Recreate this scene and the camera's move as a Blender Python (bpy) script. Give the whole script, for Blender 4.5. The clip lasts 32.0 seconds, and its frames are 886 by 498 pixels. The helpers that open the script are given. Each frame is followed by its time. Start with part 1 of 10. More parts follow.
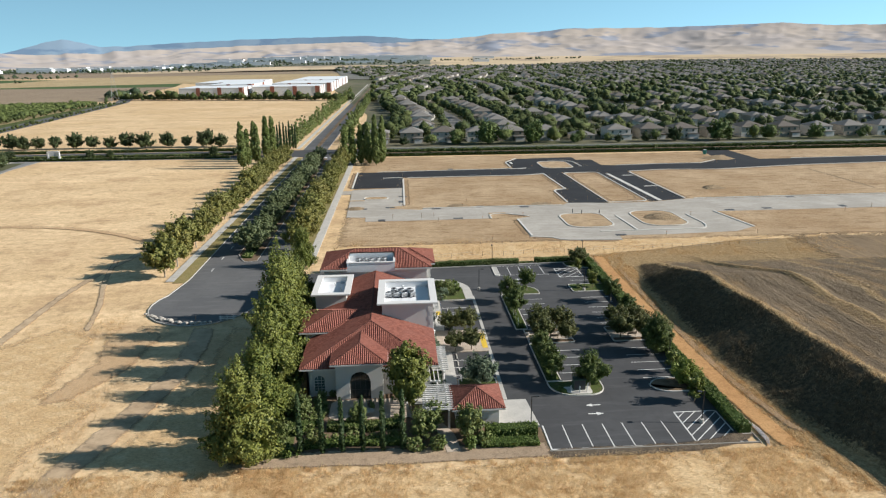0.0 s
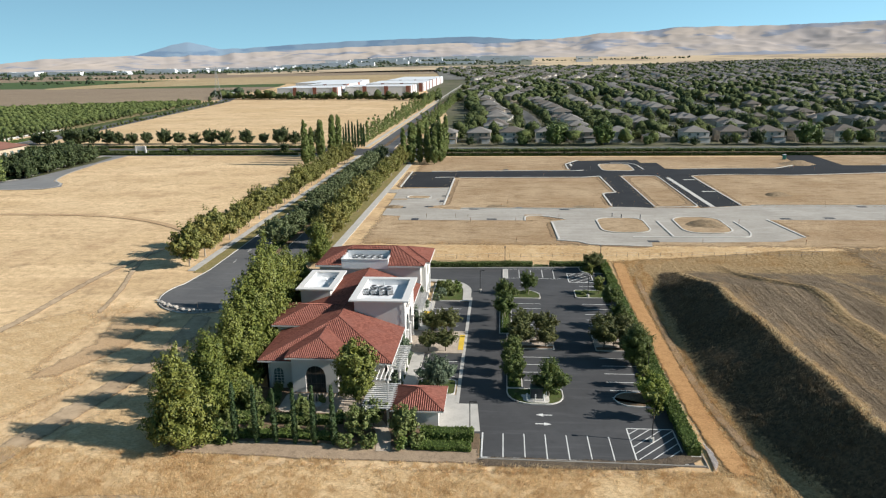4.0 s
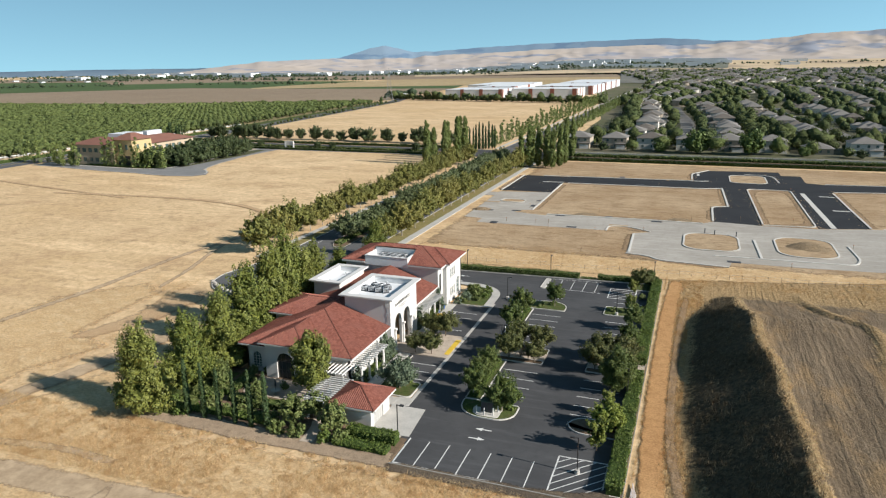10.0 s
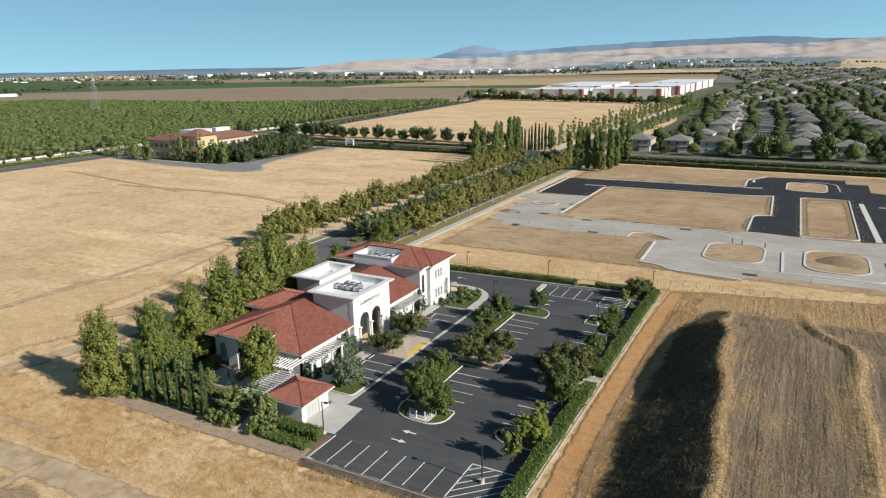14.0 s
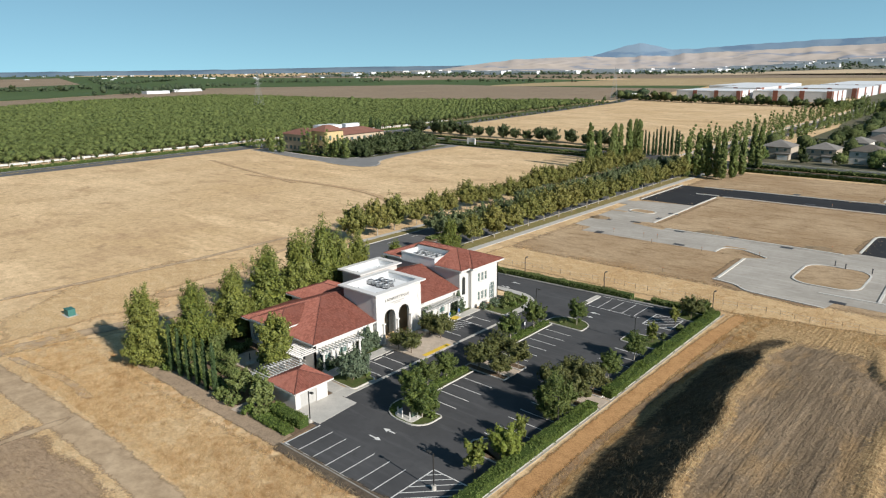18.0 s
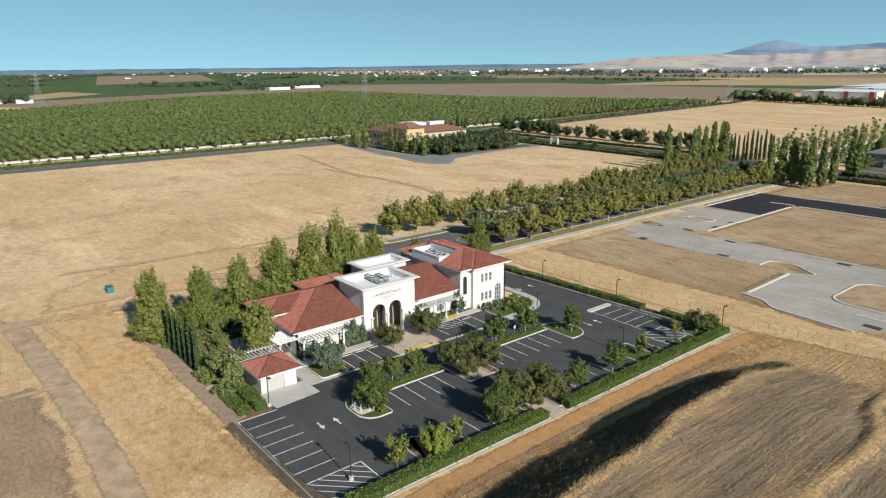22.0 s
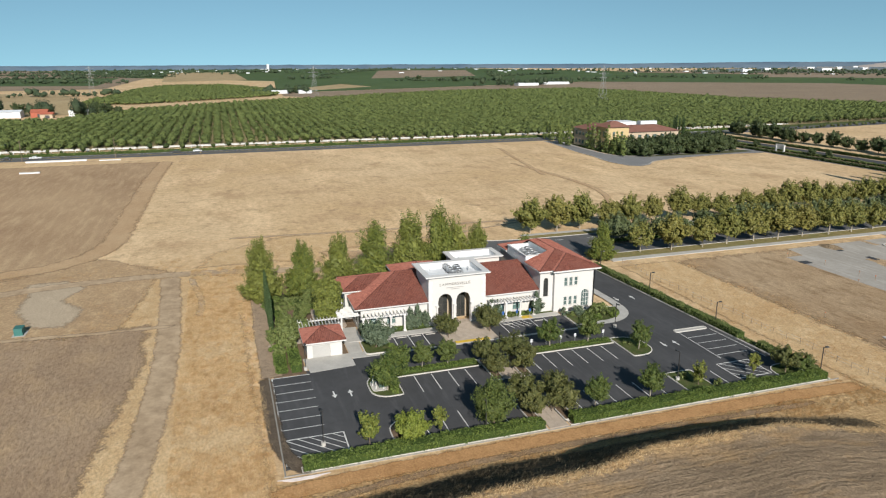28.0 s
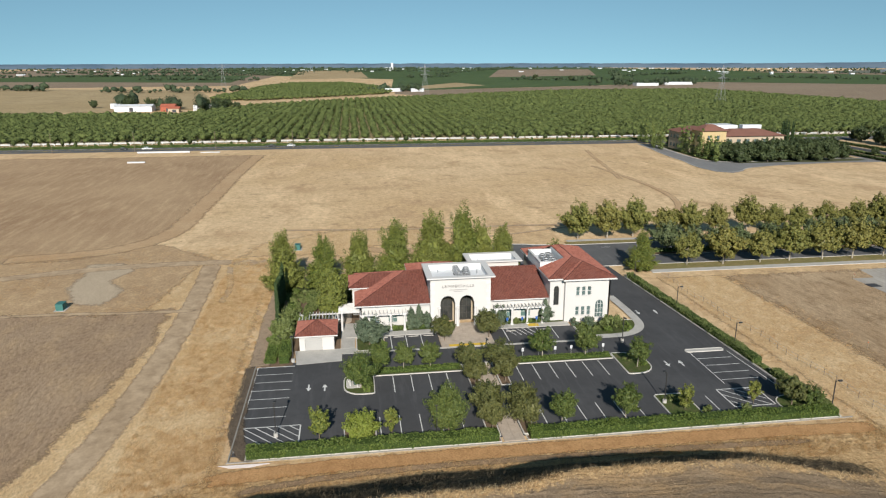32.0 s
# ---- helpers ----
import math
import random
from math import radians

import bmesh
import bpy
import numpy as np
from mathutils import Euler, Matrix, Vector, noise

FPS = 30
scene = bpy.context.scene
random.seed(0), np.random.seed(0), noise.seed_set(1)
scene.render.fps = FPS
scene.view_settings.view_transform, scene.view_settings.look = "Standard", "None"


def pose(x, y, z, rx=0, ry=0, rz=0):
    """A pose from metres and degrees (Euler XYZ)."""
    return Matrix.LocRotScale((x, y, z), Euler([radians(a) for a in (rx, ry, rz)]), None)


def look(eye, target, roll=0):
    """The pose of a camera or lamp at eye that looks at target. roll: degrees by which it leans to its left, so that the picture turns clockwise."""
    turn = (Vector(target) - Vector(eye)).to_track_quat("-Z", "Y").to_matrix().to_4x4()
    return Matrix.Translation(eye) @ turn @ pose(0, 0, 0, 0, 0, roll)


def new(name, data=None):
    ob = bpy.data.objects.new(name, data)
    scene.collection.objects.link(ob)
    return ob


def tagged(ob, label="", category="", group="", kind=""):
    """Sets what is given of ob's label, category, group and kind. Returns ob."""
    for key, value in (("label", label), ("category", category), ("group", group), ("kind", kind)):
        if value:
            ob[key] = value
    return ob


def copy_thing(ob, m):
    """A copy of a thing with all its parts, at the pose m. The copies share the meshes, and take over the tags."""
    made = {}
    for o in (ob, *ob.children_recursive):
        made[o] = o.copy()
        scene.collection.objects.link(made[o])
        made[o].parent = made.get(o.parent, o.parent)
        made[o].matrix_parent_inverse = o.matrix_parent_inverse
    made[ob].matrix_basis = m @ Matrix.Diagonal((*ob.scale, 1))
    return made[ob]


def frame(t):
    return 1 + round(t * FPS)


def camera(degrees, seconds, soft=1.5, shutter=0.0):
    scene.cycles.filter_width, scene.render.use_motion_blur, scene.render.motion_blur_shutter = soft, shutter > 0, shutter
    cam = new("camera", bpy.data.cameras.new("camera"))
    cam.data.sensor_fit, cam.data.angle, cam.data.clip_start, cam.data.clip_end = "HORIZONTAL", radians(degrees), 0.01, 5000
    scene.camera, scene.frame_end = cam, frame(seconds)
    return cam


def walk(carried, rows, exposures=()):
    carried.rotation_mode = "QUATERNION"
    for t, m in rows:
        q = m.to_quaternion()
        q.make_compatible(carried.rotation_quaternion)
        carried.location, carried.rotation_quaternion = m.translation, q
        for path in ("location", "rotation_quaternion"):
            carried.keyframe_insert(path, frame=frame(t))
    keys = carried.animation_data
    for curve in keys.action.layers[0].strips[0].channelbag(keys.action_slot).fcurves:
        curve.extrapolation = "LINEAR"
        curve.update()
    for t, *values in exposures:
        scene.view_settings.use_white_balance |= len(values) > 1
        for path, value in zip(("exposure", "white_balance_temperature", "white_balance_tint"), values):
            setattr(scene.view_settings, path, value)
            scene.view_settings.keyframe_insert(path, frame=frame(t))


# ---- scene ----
cam = camera(65.97, 32.0, soft=1.2)
ROWS = [
    (0.0, 1.23, 0.53, 47.87, 74.264, 0.563, -3.667),
    (0.5, 3.84, 0.50, 47.78, 74.263, 0.599, -2.771),
    (1.0, 6.39, 0.50, 47.69, 74.272, 0.624, -1.755),
    (1.5, 8.95, 0.53, 47.60, 74.289, 0.658, -0.689),
    (2.0, 11.43, 0.64, 47.51, 74.316, 0.660, 0.388),
    (2.5, 14.02, 0.79, 47.44, 74.353, 0.721, 1.475),
    (3.0, 16.47, 1.02, 47.39, 74.359, 0.690, 2.562),
    (3.5, 19.02, 1.24, 47.33, 74.384, 0.728, 3.690),
    (5.5, 29.18, 2.65, 47.23, 74.449, 0.823, 8.463),
    (6.0, 31.74, 3.10, 47.20, 74.481, 0.827, 9.643),
    (6.5, 34.20, 3.71, 47.13, 74.493, 0.827, 11.082),
    (7.0, 36.64, 4.36, 47.05, 74.531, 0.800, 12.822),
    (7.5, 39.13, 5.08, 46.94, 74.580, 0.766, 14.662),
    (8.0, 41.55, 5.88, 46.82, 74.638, 0.748, 16.543),
    (8.5, 43.91, 6.75, 46.71, 74.710, 0.740, 17.713),
    (9.0, 46.23, 7.65, 46.58, 74.764, 0.754, 18.484),
    (9.5, 48.60, 8.44, 46.56, 74.795, 0.755, 19.306),
    (10.0, 50.99, 9.26, 46.57, 74.807, 0.739, 20.229),
    (10.5, 53.35, 10.14, 46.57, 74.826, 0.764, 21.223),
    (11.0, 55.71, 11.08, 46.56, 74.842, 0.758, 22.067),
    (11.5, 58.04, 12.06, 46.61, 74.860, 0.770, 22.892),
    (12.0, 60.42, 13.09, 46.65, 74.862, 0.790, 23.747),
    (12.5, 62.78, 14.12, 46.69, 74.842, 0.797, 24.533),
    (13.0, 65.12, 15.23, 46.76, 74.812, 0.801, 25.271),
    (13.5, 67.48, 16.37, 46.80, 74.816, 0.786, 26.307),
    (14.0, 69.79, 17.57, 46.83, 74.831, 0.756, 27.924),
    (14.5, 72.11, 18.89, 46.91, 74.845, 0.698, 29.832),
    (16.5, 80.88, 24.78, 47.10, 74.880, 0.621, 36.961),
    (17.0, 82.98, 26.36, 47.17, 74.879, 0.603, 38.392),
    (17.5, 85.01, 27.98, 47.20, 74.878, 0.585, 39.744),
    (18.0, 87.00, 29.68, 47.24, 74.866, 0.578, 40.967),
    (18.5, 88.99, 31.43, 47.28, 74.865, 0.557, 41.761),
    (19.0, 90.99, 33.24, 47.34, 74.853, 0.552, 41.975),
    (19.5, 93.09, 35.07, 47.41, 74.837, 0.599, 42.035),
    (20.0, 95.16, 36.87, 47.47, 74.821, 0.619, 42.567),
    (20.5, 97.19, 38.65, 47.51, 74.809, 0.566, 44.829),
    (21.0, 99.19, 40.51, 47.55, 74.793, 0.482, 48.173),
    (21.5, 101.11, 42.49, 47.55, 74.798, 0.487, 50.257),
    (22.0, 102.91, 44.49, 47.56, 74.780, 0.480, 50.842),
    (22.5, 104.72, 46.51, 47.58, 74.784, 0.501, 51.298),
    (23.0, 106.52, 48.57, 47.58, 74.790, 0.505, 51.985),
    (23.5, 108.18, 50.65, 47.56, 74.756, 0.472, 52.963),
    (24.0, 109.80, 52.76, 47.51, 74.728, 0.416, 54.683),
    (24.5, 111.34, 54.87, 47.46, 74.685, 0.374, 56.854),
    (25.0, 112.78, 57.09, 47.45, 74.674, 0.342, 59.075),
    (25.5, 114.11, 59.35, 47.43, 74.637, 0.311, 61.308),
    (27.5, 118.58, 68.92, 47.43, 74.614, 0.227, 70.248),
    (28.0, 119.41, 71.44, 47.37, 74.627, 0.199, 72.176),
    (28.5, 120.15, 74.06, 47.40, 74.621, 0.167, 74.010),
    (29.0, 120.77, 76.65, 47.44, 74.606, 0.156, 75.816),
    (29.5, 121.34, 79.28, 47.45, 74.601, 0.143, 77.462),
    (30.0, 121.80, 81.91, 47.46, 74.588, 0.139, 79.080),
    (30.5, 122.18, 84.49, 47.47, 74.576, 0.135, 80.679),
    (31.0, 122.43, 87.09, 47.48, 74.584, 0.148, 82.009),
    (31.5, 122.61, 89.52, 47.47, 74.573, 0.126, 82.350),
    (32.0, 122.76, 91.55, 47.49, 74.561, 0.080, 82.283),
]
walk(cam, [(t, pose(x, y, z, rx, ry, rz)) for t, x, y, z, rx, ry, rz in ROWS],
     exposures=[(0.0, 0.61), (9.0, 0.55), (16.0, 0.42), (24.0, 0.33), (32.0, 0.22)])

# ---------------------------------------------------------------- world, sun
SUN_ELEV, SUN_AZ = 27.5, -5.5          # azimuth counted from +x towards +y
wd = bpy.data.worlds.new("sky")
scene.world = wd
wd.use_nodes = True
_nt = wd.node_tree
_sky = _nt.nodes.new("ShaderNodeTexSky")
_sky.sky_type = "NISHITA"
_sky.sun_disc = False
_sky.sun_elevation = radians(SUN_ELEV)
_sky.sun_rotation = radians(90 - SUN_AZ)
_sky.altitude = 2600
_sky.air_density, _sky.dust_density, _sky.ozone_density = 1.0, 0.0, 1.0
_bg = _nt.nodes["Background"]
_bg.inputs["Strength"].default_value = 0.098
_tint = _nt.nodes.new("ShaderNodeMix")
_tint.data_type, _tint.blend_type = "RGBA", "MULTIPLY"
_tint.inputs[0].default_value = 1.0
_tint.inputs[7].default_value = (0.89, 1.10, 0.93, 1.0)
_co = _nt.nodes.new("ShaderNodeTexCoord")
_lift = _nt.nodes.new("ShaderNodeMapping")
_lift.inputs["Location"].default_value = (0, 0, 0.15)
_lift.inputs["Scale"].default_value = (1, 1, 0.85)
_nt.links.new(_co.outputs["Generated"], _lift.inputs["Vector"])
_nt.links.new(_lift.outputs[0], _sky.inputs["Vector"])
_nt.links.new(_sky.outputs[0], _tint.inputs[6])
# the air is hazier and brighter to the north, over the hills, than over the plain to the west
_side = _nt.nodes.new("ShaderNodeVectorMath")
_side.operation = "DOT_PRODUCT"
_side.inputs[1].default_value = (0.5, 0.87, 0.0)
_north = _nt.nodes.new("ShaderNodeMath")
_north.operation = "MAXIMUM"
_north.inputs[1].default_value = 0.0
_square = _nt.nodes.new("ShaderNodeMath")
_square.operation = "POWER"
_square.inputs[1].default_value = 2.0
_even = _nt.nodes.new("ShaderNodeMapRange")
for _i, _v in enumerate((0.0, 1.0, 0.88, 1.40)):
    _even.inputs[_i + 1].default_value = _v
_air = _nt.nodes.new("ShaderNodeVectorMath")
_air.operation = "SCALE"
_nt.links.new(_co.outputs["Generated"], _side.inputs[0])
_nt.links.new(_side.outputs["Value"], _north.inputs[0])
_nt.links.new(_north.outputs[0], _square.inputs[0])
_nt.links.new(_square.outputs[0], _even.inputs[0])
_nt.links.new(_tint.outputs[2], _air.inputs[0])
_nt.links.new(_even.outputs[0], _air.inputs["Scale"])
_nt.links.new(_air.outputs[0], _bg.inputs["Color"])

_sd = bpy.data.lights.new("sun", "SUN")
_sd.energy, _sd.angle, _sd.color = 5.0, radians(0.53), (1.0, 0.952, 0.88)
sun = new("sun", _sd)
_dir = Vector((math.cos(radians(SUN_AZ)) * math.cos(radians(SUN_ELEV)), math.sin(radians(SUN_AZ)) * math.cos(radians(SUN_ELEV)), math.sin(radians(SUN_ELEV))))
sun.matrix_basis = look(Vector((40, 90, 0)) + _dir * 300, (40, 90, 0))


# ---------------------------------------------------------------- materials
def srgb(r, g, b):
    """Linear colour from 8-bit display values."""
    return tuple(((c / 255) / 12.92 if c <= 10 else ((c / 255 + 0.055) / 1.055) ** 2.4) for c in (r, g, b)) + (1.0,)


def lin(r, g, b):
    return (r, g, b, 1.0)


class Mat:
    """A node material under construction."""

    def __init__(self, name, rough=0.9, spec=0.3):
        self.m = bpy.data.materials.new(name)
        self.m.use_nodes = True
        self.t = self.m.node_tree
        self.p = self.t.nodes["Principled BSDF"]
        self.p.inputs["Roughness"].default_value = rough
        self.p.inputs["Specular IOR Level"].default_value = spec
        self.geo = None

    def node(self, kind, **props):
        n = self.t.nodes.new(kind)
        for k, v in props.items():
            if k == "operation":
                n.operation = v
            elif k == "blend":
                n.blend_type = v
        return n

    def link(self, a, b):
        self.t.links.new(a, b)

    def pos(self):
        if self.geo is None:
            self.geo = self.node("ShaderNodeNewGeometry")
        return self.geo.outputs["Position"]

    def noise(self, scale, detail=4.0, rough=0.6, stretch=None, vec=None):
        n = self.node("ShaderNodeTexNoise")
        n.inputs["Scale"].default_value = scale
        n.inputs["Detail"].default_value = detail
        n.inputs["Roughness"].default_value = rough
        src = vec or self.pos()
        if stretch:
            mp = self.node("ShaderNodeMapping")
            mp.inputs["Scale"].default_value = stretch[:3]
            if len(stretch) > 3:
                mp.inputs["Rotation"].default_value = (0, 0, radians(stretch[3]))
            self.link(src, mp.inputs["Vector"])
            src = mp.outputs[0]
        self.link(src, n.inputs["Vector"])
        return n.outputs["Fac"]

    def ramp(self, fac, lo, hi, a=0.0, b=1.0):
        n = self.node("ShaderNodeMapRange")
        n.clamp = True
        for i, v in enumerate((lo, hi, a, b)):
            n.inputs[i + 1].default_value = v
        self.link(fac, n.inputs[0])
        return n.outputs[0]

    def mix(self, fac, a, b, blend="MIX"):
        n = self.node("ShaderNodeMix")
        n.data_type = "RGBA"
        n.blend_type = blend
        if isinstance(fac, float):
            n.inputs[0].default_value = fac
        else:
            self.link(fac, n.inputs[0])
        for v, s in ((a, n.inputs[6]), (b, n.inputs[7])):
            if isinstance(v, tuple):
                s.default_value = v
            else:
                self.link(v, s)
        return n.outputs[2]

    def math(self, op, a, b=0.0):
        n = self.node("ShaderNodeMath", operation=op)
        for v, s in ((a, n.inputs[0]), (b, n.inputs[1])):
            if isinstance(v, (int, float)):
                s.default_value = v
            else:
                self.link(v, s)
        return n.outputs[0]

    def color(self, c):
        if isinstance(c, tuple):
            self.p.inputs["Base Color"].default_value = c
        else:
            self.link(c, self.p.inputs["Base Color"])
        return self

    def bump(self, h, strength=0.4, dist=0.05):
        n = self.node("ShaderNodeBump")
        n.inputs["Strength"].default_value = strength
        n.inputs["Distance"].default_value = dist
        self.link(h, n.inputs["Height"])
        self.link(n.outputs[0], self.p.inputs["Normal"])
        return self


def plain(name, c, rough=0.6, spec=0.4, metal=0.0, vary=0.12, big=0.4, fine=6.0):
    """A painted or moulded surface with faint large and small variation."""
    k = Mat(name, rough, spec)
    k.p.inputs["Metallic"].default_value = metal
    d = tuple(v * (1 - 2 * vary) for v in c[:3]) + (1,)
    f = k.math("ADD", k.math("MULTIPLY", k.noise(big, 3), 0.5), k.math("MULTIPLY", k.noise(fine, 4), 0.5))
    k.color(k.mix(k.ramp(f, 0.3, 0.62, 1.0, 0.0), c, d))
    return k.m


def earth(name, c1, c2, c3, big=0.02, mid=0.25, fine=2.5, bump=0.5, dist=0.15, stretch=None, soft=False):
    """Ground cover of three tones over three scales."""
    k = Mat(name, 0.97, 0.1)
    n1, n2, n3 = k.noise(big, 5, 0.6), k.noise(mid, 7, 0.72, stretch), k.noise(fine, 5, 0.75, stretch)
    c = k.mix(k.ramp(n1, 0.36, 0.64), c1, c2)
    c = k.mix(k.ramp(n2, 0.47, 0.70), c, c3)
    dk = k.mix(k.ramp(n3, 0.30, 0.62), lin(0.66, 0.63, 0.60), lin(1.12, 1.12, 1.11))
    k.color(k.mix(1.0, c, dk, "MULTIPLY"))
    k.bump(k.math("ADD", k.math("MULTIPLY", n2, 1.0), k.math("MULTIPLY", n3, 0.5)), bump, dist)
    return softened(k) if soft else k.m


def softened(k):
    """Let a ground cover thin out raggedly towards its edge, by the mesh's own edge distance."""
    at = k.node("ShaderNodeAttribute")
    at.attribute_name = "edge"
    n = k.math("ADD", k.math("MULTIPLY", k.noise(0.35, 5, 0.7), 0.8), k.math("MULTIPLY", k.noise(2.2, 4, 0.7), 0.5))
    f = k.ramp(k.math("ADD", at.outputs["Fac"], k.math("MULTIPLY", k.math("SUBTRACT", n, 0.65), 1.35)), 0.34, 0.66)
    tr = k.node("ShaderNodeBsdfTransparent")
    mx = k.node("ShaderNodeMixShader")
    k.link(f, mx.inputs[0])
    k.link(tr.outputs[0], mx.inputs[1])
    k.link(k.p.outputs[0], mx.inputs[2])
    k.link(mx.outputs[0], k.t.nodes["Material Output"].inputs["Surface"])
    return k.m


def leafy(name, c1, c2, c3, warm=0.25):
    """Leaves: tone differs from leaf clump to leaf clump and from tree to tree; some light passes through."""
    k = Mat(name, 0.55, 0.25)
    geo = k.node("ShaderNodeNewGeometry")
    oi = k.node("ShaderNodeObjectInfo")
    c = k.mix(geo.outputs["Random Per Island"], c1, c2)
    c = k.mix(k.math("MULTIPLY", oi.outputs["Random"], warm), c, c3)
    c = k.mix(k.ramp(k.noise(0.5, 2), 0.4, 0.65), c, c3) if warm > 0.3 else c
    k.color(c)
    tr = k.node("ShaderNodeBsdfTranslucent")
    k.link(c, tr.inputs["Color"])
    mx = k.node("ShaderNodeMixShader")
    mx.inputs[0].default_value = 0.10
    out = k.t.nodes["Material Output"]
    k.link(k.p.outputs[0], mx.inputs[1])
    k.link(tr.outputs[0], mx.inputs[2])
    k.link(mx.outputs[0], out.inputs["Surface"])
    return k.m


def canopy(name, c1, c2, c3):
    """Crowns of trees far off: a tone for each tree, mottled by its leaf clumps."""
    k = Mat(name, 0.75, 0.15)
    geo = k.node("ShaderNodeNewGeometry")
    c = k.mix(geo.outputs["Random Per Island"], c1, c2)
    n = k.noise(0.9, 4, 0.7)
    c = k.mix(k.ramp(n, 0.45, 0.68), c, c3)
    k.color(k.mix(1.0, c, k.mix(k.ramp(k.noise(2.4, 3, 0.7), 0.35, 0.62), lin(0.45, 0.47, 0.50), lin(1.15, 1.15, 1.1)), "MULTIPLY"))
    k.bump(n, 1.0, 0.9)
    return k.m


def make_field(name, straw, pale, bare, rows_turn, row_scale):
    """Mown dry grass with faint mower lines, bare patches and tufts."""
    k = Mat(name, 0.97, 0.08)
    n0, n1, n2, n3 = k.noise(0.012, 4), k.noise(0.06, 6, 0.65), k.noise(0.5, 6, 0.7), k.noise(3.0, 4, 0.7)
    rows = k.noise(0.10, 4, 0.6, (1.0, row_scale, 1.0, rows_turn))
    lanes = k.noise(0.05, 5, 0.7, (0.35, 1.3, 1.0, rows_turn + 25))
    c = k.mix(k.ramp(n0, 0.38, 0.62), straw, pale)
    c = k.mix(k.ramp(n1, 0.50, 0.66), c, bare)
    c = k.mix(k.math("MULTIPLY", k.ramp(rows, 0.45, 0.7), 0.45), c, bare)
    c = k.mix(k.math("MULTIPLY", k.ramp(lanes, 0.52, 0.66), 0.75), c, tuple(v * 1.16 for v in pale[:3]) + (1,))
    c = k.mix(k.math("MULTIPLY", k.ramp(k.noise(0.13, 6, 0.7), 0.56, 0.68), 0.7), c, tuple(v * 0.72 for v in bare[:3]) + (1,))
    c = k.mix(k.math("MULTIPLY", k.ramp(k.noise(0.55, 7, 0.75, (1.0, 1.7, 1.0, rows_turn + 25)), 0.57, 0.66), 0.55), c, tuple(v * q for v, q in zip(bare[:3], (0.86, 0.78, 0.70))) + (1,))
    dk = k.mix(k.ramp(k.math("ADD", k.math("MULTIPLY", n2, 0.6), k.math("MULTIPLY", n3, 0.4)), 0.34, 0.6), lin(0.70, 0.66, 0.62), lin(1.10, 1.10, 1.09))
    c = k.mix(1.0, c, k.mix(k.ramp(k.noise(1.1, 6, 0.78), 0.56, 0.66), lin(1, 1, 1), lin(0.74, 0.68, 0.62)), "MULTIPLY")
    k.color(k.mix(1.0, c, dk, "MULTIPLY"))
    k.bump(k.math("ADD", n2, k.math("MULTIPLY", n3, 0.6)), 0.6, 0.12)
    return k.m


def asphalt_mat(name, base, patch, speck):
    k = Mat(name, 0.95, 0.12)
    n1, n2, n3 = k.noise(0.09, 5, 0.6), k.noise(0.8, 5, 0.6), k.noise(14, 3)
    c = k.mix(k.ramp(n1, 0.40, 0.66), base, patch)
    c = k.mix(k.math("MULTIPLY", k.ramp(n2, 0.5, 0.75), 0.5), c, speck)
    c = k.mix(k.math("MULTIPLY", k.ramp(k.noise(0.4, 5, 0.7, (0.25, 2.0, 1.0, 4)), 0.52, 0.66), 0.45), c, tuple(v * 1.28 for v in patch[:3]) + (1,))
    k.color(c)
    k.bump(n3, 0.25, 0.01)
    return k.m


M_GRASS = make_field("dry_grass", lin(0.606, 0.428, 0.242), lin(0.697, 0.517, 0.318), lin(0.525, 0.364, 0.214), 8, 5.0)
M_DRYTURF = earth("thin_dry_turf", lin(0.470, 0.328, 0.194), lin(0.395, 0.269, 0.159), lin(0.564, 0.410, 0.247), 0.06, 0.25, 1.3, 0.9, 0.2, (1.0, 1.6, 1.0, 70), soft=True)
M_TILLED = earth("tilled_field", lin(0.337, 0.221, 0.132), lin(0.446, 0.310, 0.188), lin(0.536, 0.390, 0.239), 0.016, 0.11, 1.2, 0.7, 0.25, (0.55, 4.5, 1.0, 82), soft=True)
M_TILLED2 = earth("disced_field", lin(0.318, 0.220, 0.142), lin(0.404, 0.293, 0.194), lin(0.447, 0.314, 0.190), 0.05, 0.10, 0.9, 1.0, 0.35, (1.0, 2.2, 1.0, 82), soft=True)
M_GOLD = earth("standing_dry_grass", lin(0.606, 0.423, 0.233), lin(0.525, 0.355, 0.190), lin(0.707, 0.532, 0.323), 0.06, 0.30, 1.6, 0.9, 0.2, (1.0, 1.8, 1.0, 70), soft=True)
M_TRACK = earth("dirt_track", lin(0.461, 0.344, 0.228), lin(0.414, 0.302, 0.196), lin(0.498, 0.376, 0.255), 0.04, 0.10, 0.35, 0.04, 0.02, soft=True)
M_REDEARTH = earth("reddish_bare_earth", lin(0.48, 0.325, 0.19), lin(0.54, 0.385, 0.235), lin(0.42, 0.275, 0.155), 0.05, 0.4, 3.0, 0.4, 0.1, soft=True)
M_GREYEARTH = earth("grey_bare_earth", lin(0.49, 0.395, 0.285), lin(0.44, 0.35, 0.25), lin(0.54, 0.43, 0.31), 0.05, 0.4, 3.0, 0.4, 0.1, soft=True)
M_SOILEDGE = earth("brown_garden_soil", lin(0.34, 0.255, 0.18), lin(0.42, 0.315, 0.22), lin(0.24, 0.18, 0.125), 0.1, 0.9, 6.0, 0.6, 0.06, soft=True)
